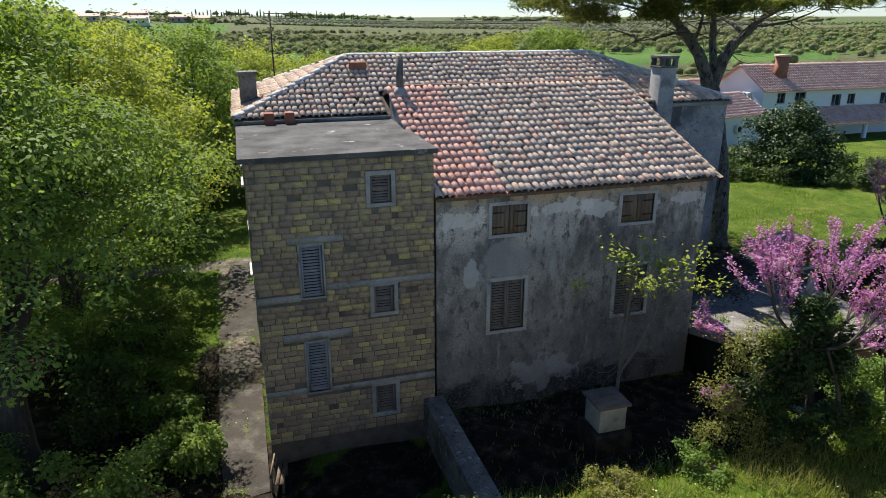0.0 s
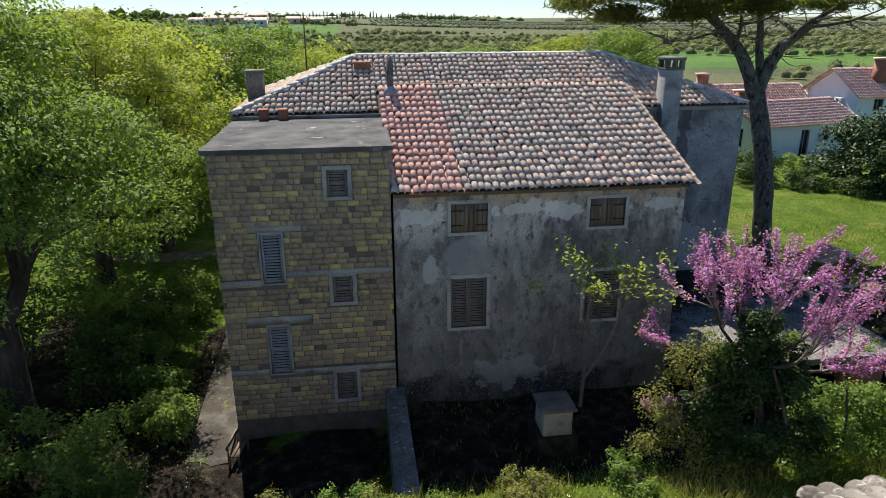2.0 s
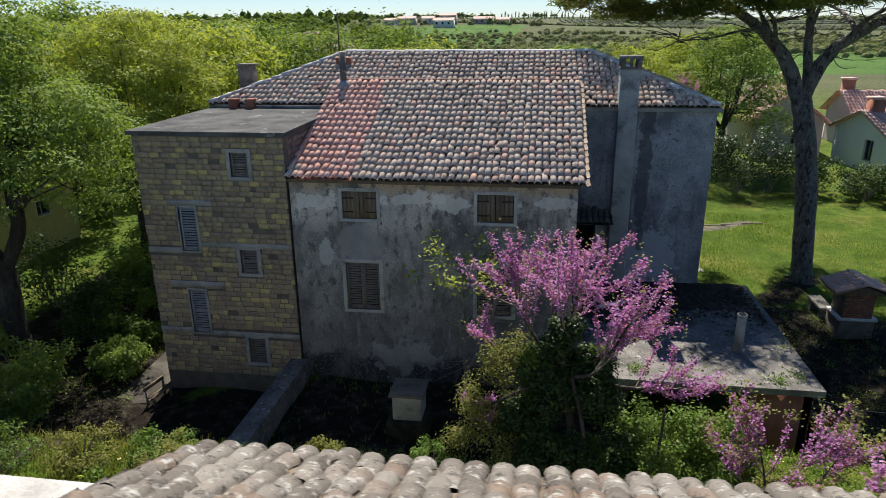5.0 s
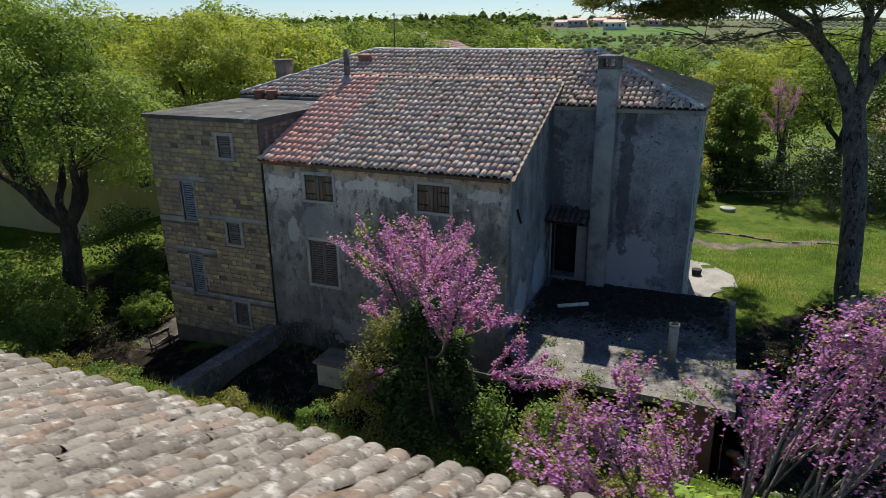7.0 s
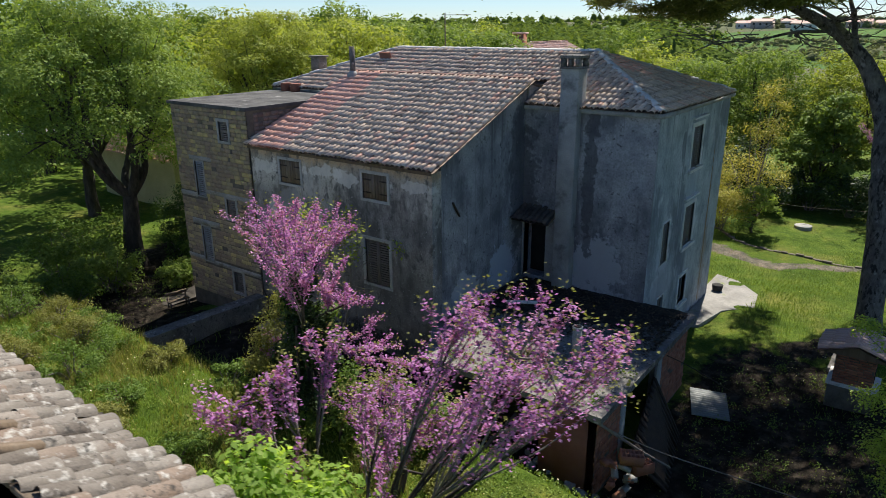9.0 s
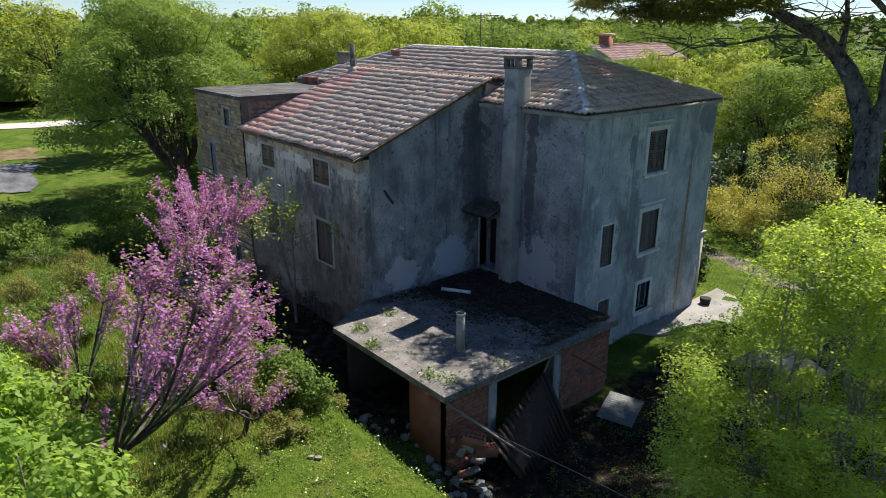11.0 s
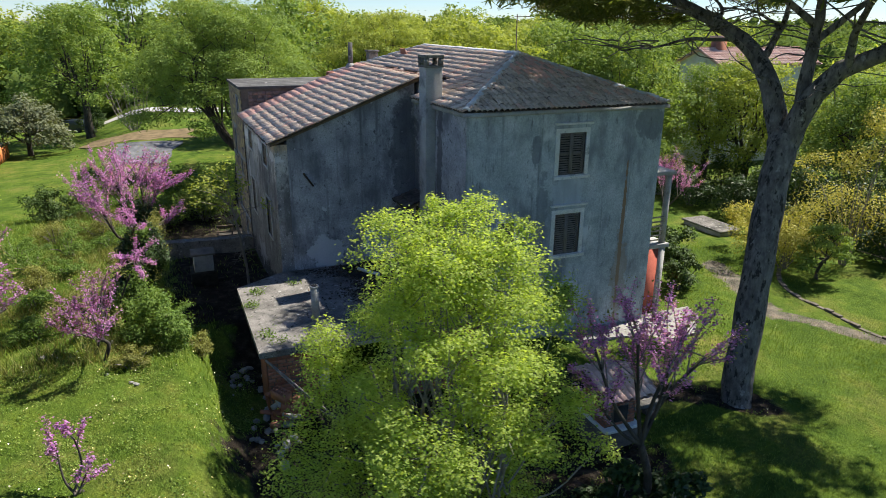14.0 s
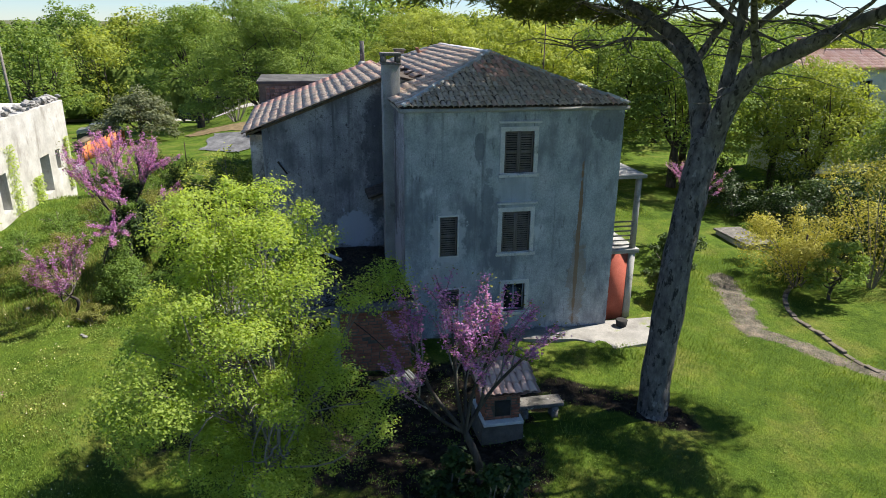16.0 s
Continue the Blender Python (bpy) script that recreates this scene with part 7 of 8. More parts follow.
for x, z0, z1, w in ((-1.6, 0.6, 4.2, 0.55), (-9.0, 0.6, 3.4, 0.4), (1.6, 0.8, 5.2, 0.5), (-4.2, 0.6, 2.2, 0.6)):
    q = np.stack([x + r.normal(0, w * 0.5, 700), RY + 0.02 + np.abs(r.normal(0, 0.1, 700)), r.uniform(z0, z1, 700)], -1)
    part("wall_ivy", Acc().add(*rhombs(q, 0.055, r, np.tile([0.0, 1.0, 0.3], (700, 1)))), M_LEAFB, ruin, "bright green creeper on the wall", kind="stuff")
rroof = hang(new("roof"), ruin)
tagged(rroof, "remaining slope of pale lichened half-round tiles, broken edge")
RP = 0.44
RS = math.hypot(1, RP)


def ruin_len(x):
    return 3.6 if x < 9.2 else max(1.3, 2.4 - (x - 9.2) * 0.7)


deck = Acc()
for i in range(21):
    x = 3.1 + i * 0.5
    ln = ruin_len(x) - 0.15
    deck.box(x, x + 0.46, 0, ln * RS, -0.06, -0.01, roof_frame((0, RY + 0.25, 5.58), (1, 0, 0), (0, -1, RP)) @ Matrix.Rotation(0, 4, "X"))
for i in range(6):
    x = 9.3 + i * 0.55
    part("rafter", Acc().box(x, x + 0.1, ruin_len(x) * RS - 0.6, ruin_len(x) * RS + (0.2, 0.7, 0.1, 0.5, 0.3, 0.2)[i], -0.18, -0.065, roof_frame((0, RY + 0.25, 5.58), (1, 0, 0), (0, -1, RP))), M_PLANK, rroof, "broken grey rafter")
part("deck", deck, M_PLANK, rroof, "grey broken roof boards", kind="stuff")
tile_slope(rroof, (13.75, RY + 0.32, 5.57), (-1, 0, 0), (0, -1, RP), 10.65, 3.7 * RS, lambda a, b: b < (ruin_len(13.75 - a) + 0.25 * math.sin(a * 5)) * RS, M_TILEP, M_TILEPJ, singles=300, seed=9, pitch=0.25, expo=0.34, jit=2.2, size=1.12, name="pale_tile", pan=M_TILEPJ)


# ---- neighbours ----
def cottage(name, x0, x1, y0, y1, zb, ze, zr, wall, label, windows, along="x", hip_=False, chimney=None, group="neighbours"):
    h = thing(name, ((x0 + x1) / 2, (y0 + y1) / 2, zb), label, "house", group)
    s_holes = [(a, b, c, d) for side, a, b, c, d in windows if side == "s"]
    e_holes = [(a, b, c, d) for side, a, b, c, d in windows if side == "e"]
    w_holes = [(-b, -a, c, d) for side, a, b, c, d in windows if side == "w"]
    part("front_wall", sheet_wall(x0, x1, zb, ze, 0.3, s_holes, south(0, y0)), wall, h)
    part("side_wall", sheet_wall(y0 + 0.302, y1 - 0.302, zb, ze, 0.3, e_holes, east(x1, 0)), wall, h)
    part("side_wall", sheet_wall(-y1 + 0.302, -y0 - 0.302, zb, ze, 0.3, w_holes, west(x0, 0)), wall, h)
    part("back_wall", Acc().box(x0, x1, y1 - 0.3, y1, zb, ze), wall, h)
    # near-black filling box, added so that the rooms read unlit
    part("core", Acc().box(x0 + 0.45, x1 - 0.45, y0 + 0.45, y1 - 0.45, zb + 0.1, ze - 0.1), M_DARK, h)
    for side, a, b, c, d in windows:
        m = {"s": south(a, y0, c), "e": east(x1, a, c), "w": west(x0, b, c)}[side]
        window(h, m, b - a, d - c, "open", frame_w=0.06, sill=False)
    rf = hang(new("roof"), h)
    tagged(rf, "red-brown tiled roof")
    if along == "x":
        ym = (y0 + y1) / 2
        p = (zr - ze) / (ym - y0)
        prism("gable", [(y0, ze), (y1, ze), (ym, zr)], "x", x0 + 0.001, x0 + 0.3, wall, rf)
        prism("gable", [(y0, ze), (y1, ze), (ym, zr)], "x", x1 - 0.3, x1 - 0.001, wall, rf)
        for oy, s in ((y0 - 0.4, 1), (y1 + 0.4, -1)):
            sl = (ym - y0 + 0.4) * math.hypot(1, p)
            zz = ze - 0.4 * p
            prism("slope", [(oy, zz), (ym, zr), (ym, zr + 0.12), (oy, zz + 0.1)], "x", x0 - 0.3, x1 + 0.3, M_TILEN, rf)
            o, u = ((x0 - 0.3, oy, zz + 0.1), (1, 0, 0)) if s > 0 else ((x1 + 0.3, oy, zz + 0.1), (-1, 0, 0))
            tile_slope(rf, o, u, (0, s, p), x1 - x0 + 0.6, sl, lambda a, b: b < sl, M_TILEN, M_TILEN, pan=M_TILEN, seed=21, pitch=0.26, expo=0.40, size=1.1)
    else:
        xm = (x0 + x1) / 2
        p = (zr - ze) / (xm - x0)
        prism("gable", [(x0, ze), (x1, ze), (xm, zr)], "y", y0 + 0.001, y0 + 0.3, wall, rf)
        for ox, s in ((x0 - 0.4, 1), (x1 + 0.4, -1)):
            sl = (xm - x0 + 0.4) * math.hypot(1, p)
            zz = ze - 0.4 * p
            prism("slope", [(ox, zz), (xm, zr), (xm, zr + 0.12), (ox, zz + 0.1)], "y", y0 - 0.3, y1 + 0.3, M_TILEN, rf)
            o, u = ((ox, y1 + 0.3, zz + 0.1), (0, -1, 0)) if s > 0 else ((ox, y0 - 0.3, zz + 0.1), (0, 1, 0))
            tile_slope(rf, o, u, (s, 0, p), y1 - y0 + 0.6, sl, lambda a, b: b < sl, M_TILEN, M_TILEN, pan=M_TILEN, seed=22, pitch=0.26, expo=0.40, size=1.1)
    if chimney:
        c = hang(new("chimney"), h)
        part("shaft", Acc().box(chimney[0], chimney[0] + 0.8, chimney[1], chimney[1] + 0.8, zr - 1.2, zr + 0.9), M_BRICK, c)
        part("cap", Acc().box(chimney[0] - 0.1, chimney[0] + 0.9, chimney[1] - 0.1, chimney[1] + 0.9, zr + 0.902, zr + 1.05), M_TILEN, c)
    return h


M_PALEBLUE = surf("pale_blue_render", [(0.70, 0.73, 0.76), (0.78, 0.80, 0.83)], 0.8, 0.9, 0.1, 20)
M_PINK = surf("pink_render", [(0.46, 0.38, 0.34), (0.55, 0.46, 0.41)], 0.8, 0.9, 0.1, 20)
n1 = cottage("neighbour_house", 39.5, 64.0, 34.6, 40.8, -4.0, 3.75, 5.5, M_PALEBLUE, "two-storey pale rendered house with a red tiled roof",
             [("s", 41.0, 41.8, 2.5, 3.4), ("s", 42.9, 44.0, 1.6, 3.4), ("s", 47.0, 48.0, 1.1, 3.1), ("s", 48.8, 49.6, 2.2, 3.1), ("s", 52.6, 53.9, 1.2, 3.1), ("s", 43.5, 44.7, -3, -0.8), ("s", 49.0, 50.5, -2.6, -0.6), ("s", 56, 57.5, 1.0, 3.1)], chimney=(41.8, 35.6))
porch = hang(new("porch"), n1)
tagged(porch, "tiled porch roof on posts")
prism("slope", [(32.2, 0.85), (34.58, 1.95), (34.58, 1.83), (32.2, 0.73)], "x", 44.5, 53.5, M_TILEN, porch)
tile_slope(porch, (44.5, 32.15, 0.87), (1, 0, 0), (0, 1, 0.46), 9.0, 2.6, lambda a, b: b < 2.6, M_TILEN, M_TILEN, pan=M_TILEN, seed=23, pitch=0.26, expo=0.40, size=1.1)
for x in (44.8, 49.0, 53.1):
    part("post", Acc().box(x, x + 0.3, 32.35, 32.65, -4.0, 0.72), M_PALEBLUE, porch)


def air_unit(house, m):
    """An outdoor air-conditioning unit on a wall's frame m: case, fan grille, bracket."""
    u = part("air_unit", Acc().box(0, 0.85, -0.34, -0.04, 0, 0.62, m), M_WHITE, house, "white air-conditioning unit", bevel=0.03)
    v, f = tube([(0.33, -0.345, 0.31), (0.33, -0.36, 0.31)], [0.24, 0.24], 18)
    part("fan_grille", Acc().add(moved(v, m), f), M_DARK, u)
    part("bracket", Acc().box(0.1, 0.14, -0.32, -0.0, -0.05, -0.005, m).box(0.7, 0.74, -0.32, -0.0, -0.05, -0.005, m), M_IRON, u)


air_unit(n1, west(39.5, 36.9, 2.75))
n2 = cottage("neighbour_house", 28.4, 37.9, 32.1, 37.9, -3.4, 2.05, 3.35, M_PALEBLUE, "low white rendered house with a pinkish tiled roof",
             [("s", 32.7, 33.5, -0.7, 1.5), ("s", 30.0, 31.0, -2.6, -0.8), ("w", 33.5, 34.4, 0.2, 1.6)], chimney=(28.7, 34.6))
air_unit(n2, south(34.5, 32.1, 0.6))
canopy = hang(new("canopy"), n2)
tagged(canopy, "small tiled canopy over the doorway")
prism("slope", [(30.6, -1.6), (32.08, -0.95), (32.08, -1.07), (30.6, -1.72)], "x", 31.6, 36.2, M_TILEN, canopy)
tile_slope(canopy, (31.6, 30.56, -1.58), (1, 0, 0), (0, 1, 0.44), 4.6, 1.6, lambda a, b: b < 1.6, M_TILEN, M_TILEN, pan=M_TILEN, seed=24, pitch=0.26, expo=0.40, size=1.1)
n2.rotation_euler.z = radians(11)
cottage("neighbour_house", 31.0, 40.4, 41.5, 47.0, -4.0, 2.1, 3.75, M_PINK, "rendered house with a pinkish tiled roof behind others", [("w", 43.0, 44.0, 0.2, 1.4)], chimney=(31.2, 44.6))
cottage("neighbour_house", 22.5, 27.5, 38.0, 46.0, -4.0, 2.2, 4.2, M_PINK, "plain pinkish rendered house with a tiled roof", [("s", 25.3, 26.3, 0.4, 1.6)], along="y", chimney=(26.2, 44.0))
cottage("neighbour_house", -13.6, -9.6, 35.2, 45.0, -2.5, 6.9, 7.8, M_WHITE, "tall pale rendered house with a red tiled roof among trees", [("e", 40.2, 41.2, 4.7, 6.0), ("e", 40.2, 41.2, 1.9, 3.3), ("e", 36.0, 37.0, 4.7, 6.0)], along="y", chimney=(-12.0, 36.5))
cottage("yellow_house", -24.5, -16.5, 7.3, 13.4, -1.4, 2.6, 4.6, M_YELLOW, "ochre-yellow outbuilding with a tiled roof and arched window", [("e", 10.75, 11.55, 1.2, 1.9)])
for i, (x, y, w, d, h, m) in enumerate(((-94, 500, 13, 10, 6, M_PINK), (-64, 505, 12, 11, 7, M_PINK), (-58, 440, 13, 9, 5, M_WHITE), (-38, 508, 14, 9, 5, M_PINK), (-110, 520, 10, 9, 5, M_WHITE), (-80, 512, 9, 9, 5, M_WHITE), (-24, 512, 10, 9, 5, M_PINK))):
    b = float(gz(x, y)) - 0.5
    f = thing("far_house", (x, y, b), "distant hilltop house with a red roof", "house", "hilltop houses")
    top = b + (5.0, 6.5, 5.0, 4.2, 4.0, 4.6, 3.8)[i]
    part("wall", Acc().box(x - w / 2, x + w / 2, y - d / 2, y + d / 2, b - 1, top), m, f)
    prism("roof", [(y - d / 2 - 0.6, top + 0.001), (y + d / 2 + 0.6, top + 0.001), (y, top + 1.6)], "x", x - w / 2 - 0.5, x + w / 2 + 0.5, M_TILEN, f)
    for k in range(int(w / 4)):
        part("window", Acc().box(x - w / 2 + 1.5 + k * 4, x - w / 2 + 2.7 + k * 4, y - d / 2 - 0.03, y - d / 2 + 0.02, top - 2.6, top - 1.2), M_DARK, f)


def car(x, y, rz, paint, label):
    c = thing("car", (x, y, float(gz(x, y))), label, "car", "parked cars")
    m = pose(x, y, float(gz(x, y)), 0, 0, rz)
    bm = bmesh.new()
    prof = [(-2.1, 0.35), (-2.15, 0.75), (-1.9, 0.95), (-1.3, 1.0), (-0.7, 1.42), (0.9, 1.45), (1.7, 1.02), (2.1, 0.9), (2.15, 0.4)]
    lo, hi = [bm.verts.new(m @ Vector((a, -0.82 + 0.1 * (z > 1.1), z))) for a, z in prof], [bm.verts.new(m @ Vector((a, 0.82 - 0.1 * (z > 1.1), z))) for a, z in prof]
    bm.faces.new(lo), bm.faces.new(hi[::-1])
    for i in range(len(prof)):
        j = (i + 1) % len(prof)
        bm.faces.new((lo[j], lo[i], hi[i], hi[j]))
    me = bpy.data.meshes.new("body")
    bm.to_mesh(me)
    bm.free()
    me.materials.append(paint)
    hang(new("body", me), c)
    for s in (-1, 1):
        part("side_window", Acc().box(-0.95, 1.15, -0.75 * s - 0.01, -0.75 * s + 0.01, 1.05, 1.36, m), M_GLASS, c)
        for a in (-1.3, 1.3):
            v, f = tube([(a, 0.72 * s, 0.32), (a, 0.86 * s, 0.32)], [0.32, 0.32], 14)
            part("wheel", Acc().add(moved(v, m), f), M_DARK, c)
    return c


M_CARD = surf("dark_paint", [(0.015, 0.02, 0.035), (0.025, 0.03, 0.05)], 1, 0.25, 0, spec=0.6)
M_CARG = surf("grey_paint", [(0.25, 0.25, 0.26), (0.3, 0.3, 0.31)], 1, 0.3, 0, spec=0.6)
car(-61.5, -12.0, 50, M_CARD, "parked dark blue hatchback on the lane")
car(-41.0, -18.0, 100, M_CARD, "parked black car under trees")
car(-46.0, -19.5, 100, M_CARG, "parked grey car under trees")
M_ORANGE = surf("orange_mesh", [(0.62, 0.16, 0.05), (0.75, 0.24, 0.08)], 3, 0.7, 0.1)
fence = thing("safety_fence", (-26.5, -14.5, -0.8), "bright orange plastic safety netting on posts", "fence")
for i in range(13):
    x, y = -38.6 + i * 1.4, -15.2 + i * 0.09
    g = float(gz(x, y))
    part("post", Acc().box(x, x + 0.06, y - 0.05, y + 0.01, g - 0.3, g + 1.5), M_IRON, fence)
    if i < 12:
        part("netting", Acc().box(x + 0.07, x + 1.39, y - 0.03, y - 0.01, g + 0.05, g + 1.3 + 0.12 * math.sin(i * 2.1)), M_ORANGE, fence)
stack = thing("timber_stack", (-33.0, -17.2, float(gz(-33.0, -17.2))), "weathered boards stacked beside the netting", "timber")
for i in range(7):
    part("board", Acc().box(-35.0 + 0.15 * (i % 3), -31.4 + 0.2 * (i % 2), -17.7 + 0.1 * (i % 2), -16.8, 0.14 * i, 0.14 * i + 0.09, Matrix.Translation((0, 0, float(gz(-33.0, -17.2))))), M_PLANK, stack)
pipe = thing("black_pipe", (-30.4, -16.6, float(gz(-30.4, -16.6))), "black ribbed plastic drain pipe on the grass", "pipe")
part("tube", Acc().add(*tube([(-31.8, -16.8, float(gz(-30.4, -16.6)) + 0.33), (-29.0, -16.3, float(gz(-30.4, -16.6)) + 0.33)], [0.32, 0.32], 16)), M_DARK, pipe, smooth=True)
slab = Acc().box(-0.55, 0.55, -0.04, 0.04, 0.0, 0.85, pose(-16.6, -13.4, float(gz(-16.6, -13.4)) - 0.02, -52, 0, 40))
solo("white_board", slab, M_WHITE, "dirty white board lying tilted in the weeds", "board", bevel=0.01)
road_pts = curve_pts([(-80, -50, 0), (-72, -30, 0), (-66, -13, 0), (-59.5, -3, 0), (-56.5, 5, 0), (-54, 30, 0)], 10)
rv, rf_ = [], []
for i, p in enumerate(road_pts):
    for s in (-2.3, 2.3):
        rv.append((p[0] + s, p[1], float(gz(p[0] + s, p[1])) + 0.06))
    if i:
        rf_.append((2 * i - 2, 2 * i - 1, 2 * i + 1, 2 * i))
solo("lane", Acc().add(rv, rf_), M_ROAD, "pale gravel lane beyond the trees", "lane", kind="structure")
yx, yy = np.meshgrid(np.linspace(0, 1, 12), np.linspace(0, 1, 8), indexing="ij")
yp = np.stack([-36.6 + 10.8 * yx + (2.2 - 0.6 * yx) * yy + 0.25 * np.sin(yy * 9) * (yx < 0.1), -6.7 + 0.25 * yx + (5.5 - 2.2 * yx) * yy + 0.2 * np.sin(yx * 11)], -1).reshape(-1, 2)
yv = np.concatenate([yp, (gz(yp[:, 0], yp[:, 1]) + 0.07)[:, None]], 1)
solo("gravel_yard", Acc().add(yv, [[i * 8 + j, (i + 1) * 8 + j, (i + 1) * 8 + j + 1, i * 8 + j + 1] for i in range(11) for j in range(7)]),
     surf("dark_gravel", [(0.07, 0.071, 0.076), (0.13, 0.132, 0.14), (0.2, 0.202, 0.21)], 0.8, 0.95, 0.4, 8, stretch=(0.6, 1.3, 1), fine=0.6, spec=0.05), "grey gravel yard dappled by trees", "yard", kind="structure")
lp = np.stack([-43.6 + 5.6 * yx + 1.8 * yy + 0.5 * np.sin(yy * 14) * (2 * yx - 1), -9.6 + 9.4 * yy + 0.4 * np.sin(yx * 8)], -1).reshape(-1, 2)
lv = np.concatenate([lp, (gz(lp[:, 0], lp[:, 1]) + 0.05)[:, None]], 1)
solo("leaf_litter_ground", Acc().add(lv, [[i * 8 + j, (i + 1) * 8 + j, (i + 1) * 8 + j + 1, i * 8 + j + 1] for i in range(11) for j in range(7)]),
     surf("brown_litter", [(0.1, 0.075, 0.04), (0.17, 0.125, 0.065), (0.24, 0.18, 0.1)], 1.4, 0.95, 0.4, 12, fine=0.7), "bare brown earth with old leaves under trees", "earth", kind="structure")
stake = thing("garden_stake", (-17.0, -6.2, float(gz(-17.0, -6.2))), "thin dark metal stake in the lawn", "stake")
part("rod", Acc().add(*tube([(-17.0, -6.2, float(gz(-17.0, -6.2)) - 0.2), (-17.02, -6.2, float(gz(-17.0, -6.2)) + 1.8)], [0.035, 0.03], 8)), M_IRON, stake)
bare = thing("bare_shrub", (-44.6, -5.2, float(gz(-44.6, -5.2))), "leafless many-stemmed shrub by the lane", "shrub")
r = np.random.default_rng(515)
for i in range(9):
    a0 = i * 0.7 + r.normal(0, 0.2)
    out = r.uniform(0.8, 2.0)
    b0 = np.array([-44.6 + 0.25 * math.cos(a0), -5.2 + 0.25 * math.sin(a0), float(gz(-44.6, -5.2)) - 0.1])
    tip = b0 + np.array([out * math.cos(a0), out * math.sin(a0), r.uniform(3.4, 4.8)])
    mid = (b0 + tip) / 2 + [0.25 * math.cos(a0), 0.25 * math.sin(a0), -0.2]
    stem = Acc().add(*tube(curve_pts([b0, mid, tip], 5), np.linspace(0.07, 0.02, 11), 6))
    for k in range(7):
        q0 = mid + (tip - mid) * r.uniform(0.0, 0.9)
        stem.add(*tube([q0, q0 + r.normal(0, [0.4, 0.4, 0.2]) + [0, 0, 0.6]], [0.02, 0.008], 4))
    part("stem", stem, M_TWIG, bare)
shrub("shrub", -54.0, -9.4, 2.0, 3.2, M_LEAFD, "dark rounded shrub beside the lane", 640, 3000, 0.1, group="lane shrubs")
pole = thing("utility_pole", (-30.0, -21.3, -1.2), "leaning grey wooden utility pole", "pole")
part("post", Acc().add(*tube([(-30.0, -21.3, -1.6), (-30.3, -21.7, 9.5)], [0.14, 0.1], 10)), M_TWIG, pole, smooth=True)

# ---- bricks and blocks ----
def blockwork(parent, name, m, u0, u1, z0, z1, bl, bh, gap, depth, holes, mat_one, mat_rest, singles, seed, wobble=0.12):
    r = np.random.default_rng(seed)
    made, rest, cache = 0, Acc(), {}
    rows = int((z1 - z0) / bh)
    for k in range(rows):
        u = u0 - r.uniform(0, bl)
        za, zb = z0 + k * bh, z0 + (k + 1) * bh - gap
        while u < u1:
            w = bl * r.choice([0.5, 0.8, 1.0, 1.0, 1.0, 1.1])
            a, b = max(u, u0), min(u + w - gap, u1)
            u += w
            spans = [(a, b)]
            for h in holes:
                if zb > h[2] + 0.02 and za < h[3] - 0.02:
                    nxt = []
                    for s in spans:
                        if h[0] > s[0]:
                            nxt.append((s[0], min(s[1], h[0] - 0.008)))
                        if h[1] < s[1]:
                            nxt.append((max(s[0], h[1] + 0.008), s[1]))
                    spans = nxt
            for s in spans:
                if s[1] - s[0] < 0.05:
                    continue
                wd = round((s[1] - s[0]) / 0.02) * 0.02
                out = depth + r.normal(0, 0.007)
                if made < singles:
                    if wd not in cache:
                        cache[wd] = chamfer_box(name, wd, bh - gap, mat_one)
                    ob = new(name, cache[wd])
                    ob.matrix_basis = m @ Matrix.Translation((s[0], -out, za)) @ Matrix.Rotation(radians(r.normal(0, 0.8)), 4, "Y")
                    hang(ob, parent)
                    made += 1
                else:
                    rest.box(s[0], s[1], -out, 0.03, za, zb, m)
    if rest.n:
        part(name + "s_rest", rest, mat_rest, parent, kind="stuff")


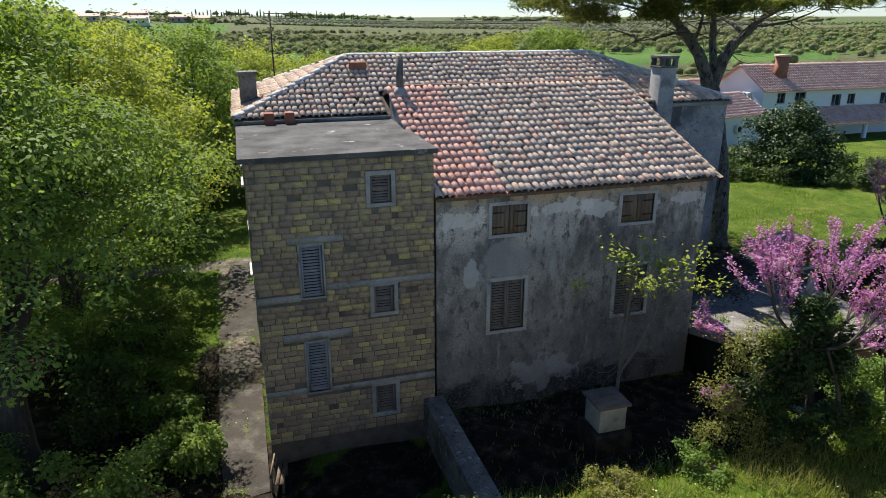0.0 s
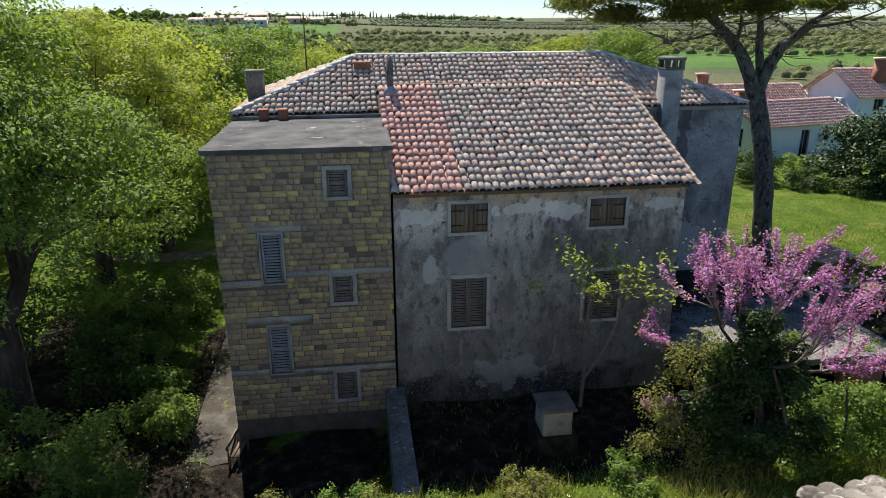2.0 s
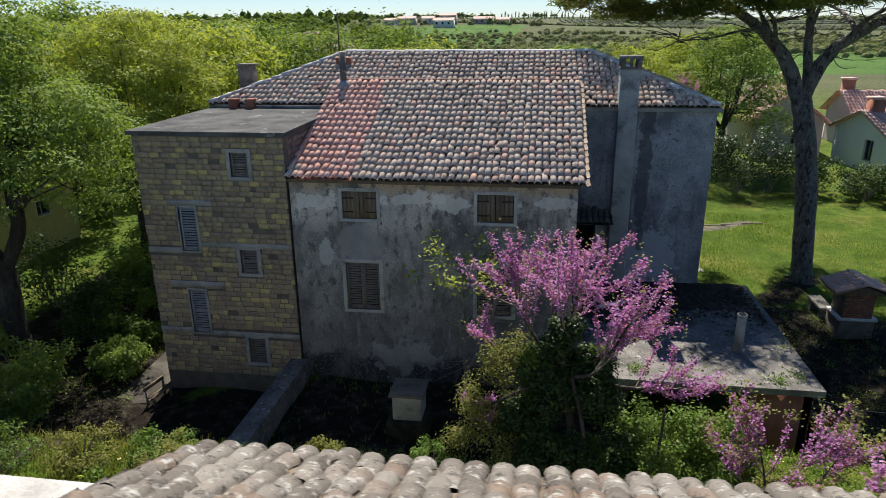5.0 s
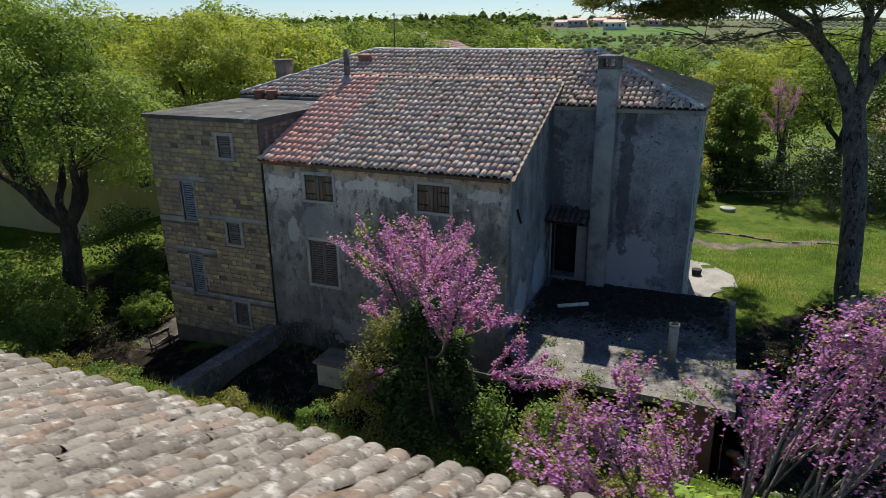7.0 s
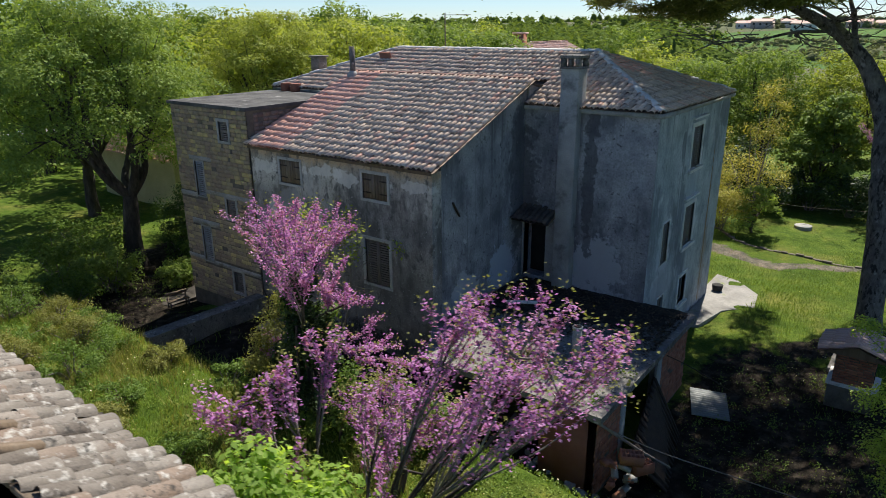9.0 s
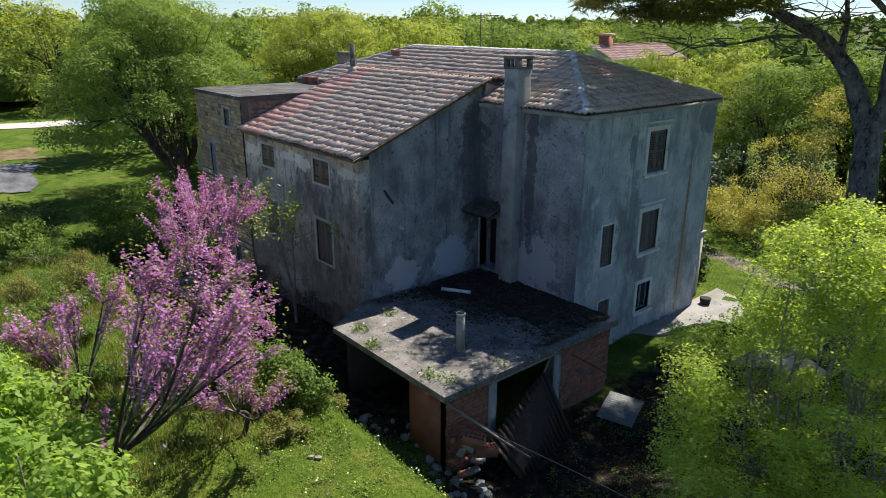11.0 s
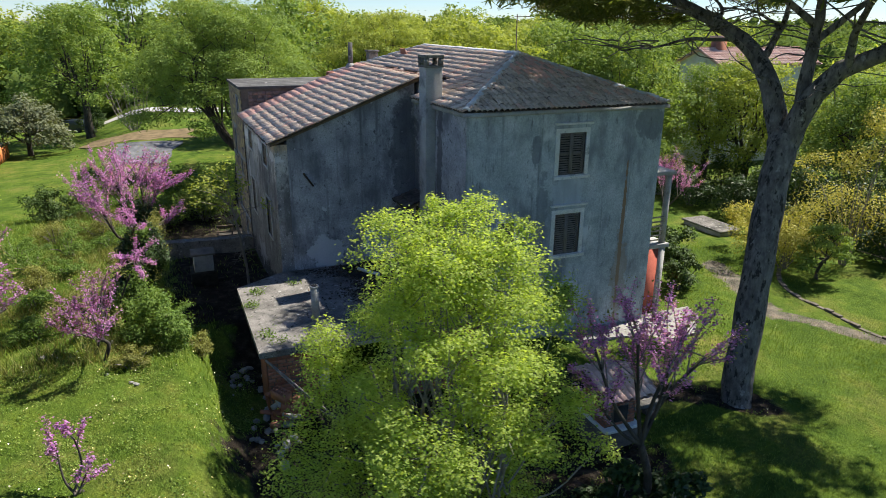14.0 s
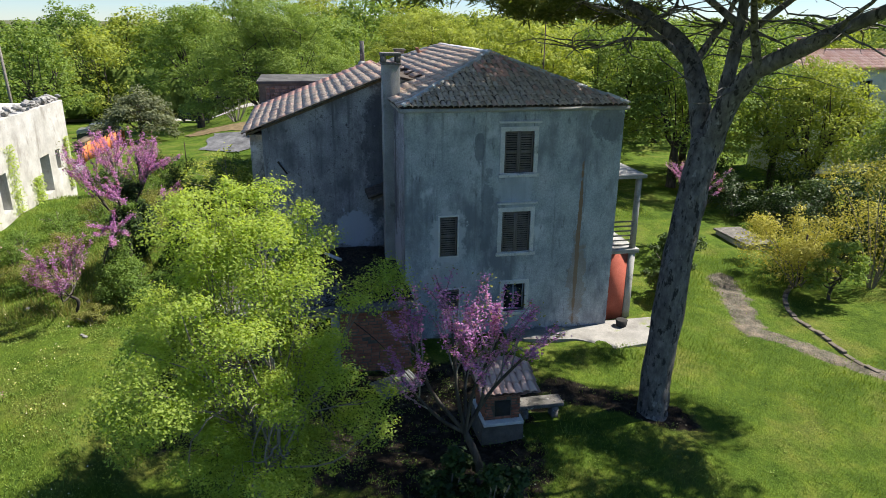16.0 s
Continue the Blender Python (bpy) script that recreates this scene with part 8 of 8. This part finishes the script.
def chamfer_box(name, w, h, material):
    c, d = 0.012, 0.035
    acc = Acc()
    v = [(0, c, 0), (w, c, 0), (w, c, h), (0, c, h), (c, 0, c), (w - c, 0, c), (w - c, 0, h - c), (c, 0, h - c), (0, d, 0), (w, d, 0), (w, d, h), (0, d, h)]
    f = [(4, 5, 6, 7), (0, 1, 5, 4), (1, 2, 6, 5), (2, 3, 7, 6), (3, 0, 4, 7), (8, 9, 1, 0), (9, 10, 2, 1), (10, 11, 3, 2), (11, 8, 0, 3)]
    return mesh_of(name, acc.add(v, f), material)


tower_holes = [(a - (0.045 if i in (1, 3) else 0.1), b + (0.045 if i in (1, 3) else 0.1), c - 0.09, d + (0.045 if i in (1, 3) else 0.1)) for i, (a, b, c, d) in enumerate(TW)] + BANDS
tower_front = [o for o in house.children if o.name.startswith("tower_wall")][0]
blockwork(tower_front, "block", south(0, TY0 + 0.015), TX0 - 0.003, TX1, 0.0, TZ, 0.29, 0.144, 0.009, 0.014, tower_holes, M_BLOCK, M_BLOCKJ, 300, 11)
garage_front = [o for o in gar.children if o.name.startswith("front_wall")][0]
blockwork(garage_front, "brick", east(GX1 - 0.012, 0), GY0, GY1, -0.75, 1.30, 0.26, 0.105, 0.012, 0.012, [(GDOOR[0] - 0.27, GDOOR[1] + 0.27, -1.2, 1.35)], M_BRICK, M_BRICK, 280, 12)
blockwork(hb, "brick", east(17.622, 0), 6.05, 6.95, 0.1, 0.99, 0.21, 0.078, 0.014, 0.010, [(6.28, 6.72, 0.18, 0.64)], M_BRICK, M_BRICK, 120, 14)
blockwork(hb, "brick", south(0, 6.048), 16.68, 17.62, 0.1, 0.99, 0.21, 0.078, 0.014, 0.010, [], M_BRICK, M_BRICK, 120, 15)
tower_side = [o for o in house.children if o.name.startswith("tower_side_wall")][1]
blockwork(tower_side, "side_block", east(TX1 - 0.001, 0), TY0 + 0.32, MY0 - 0.05, 5.25, TZ, 0.29, 0.144, 0.009, 0.012, [], M_BLOCKP, M_BLOCKP, 0, 16)
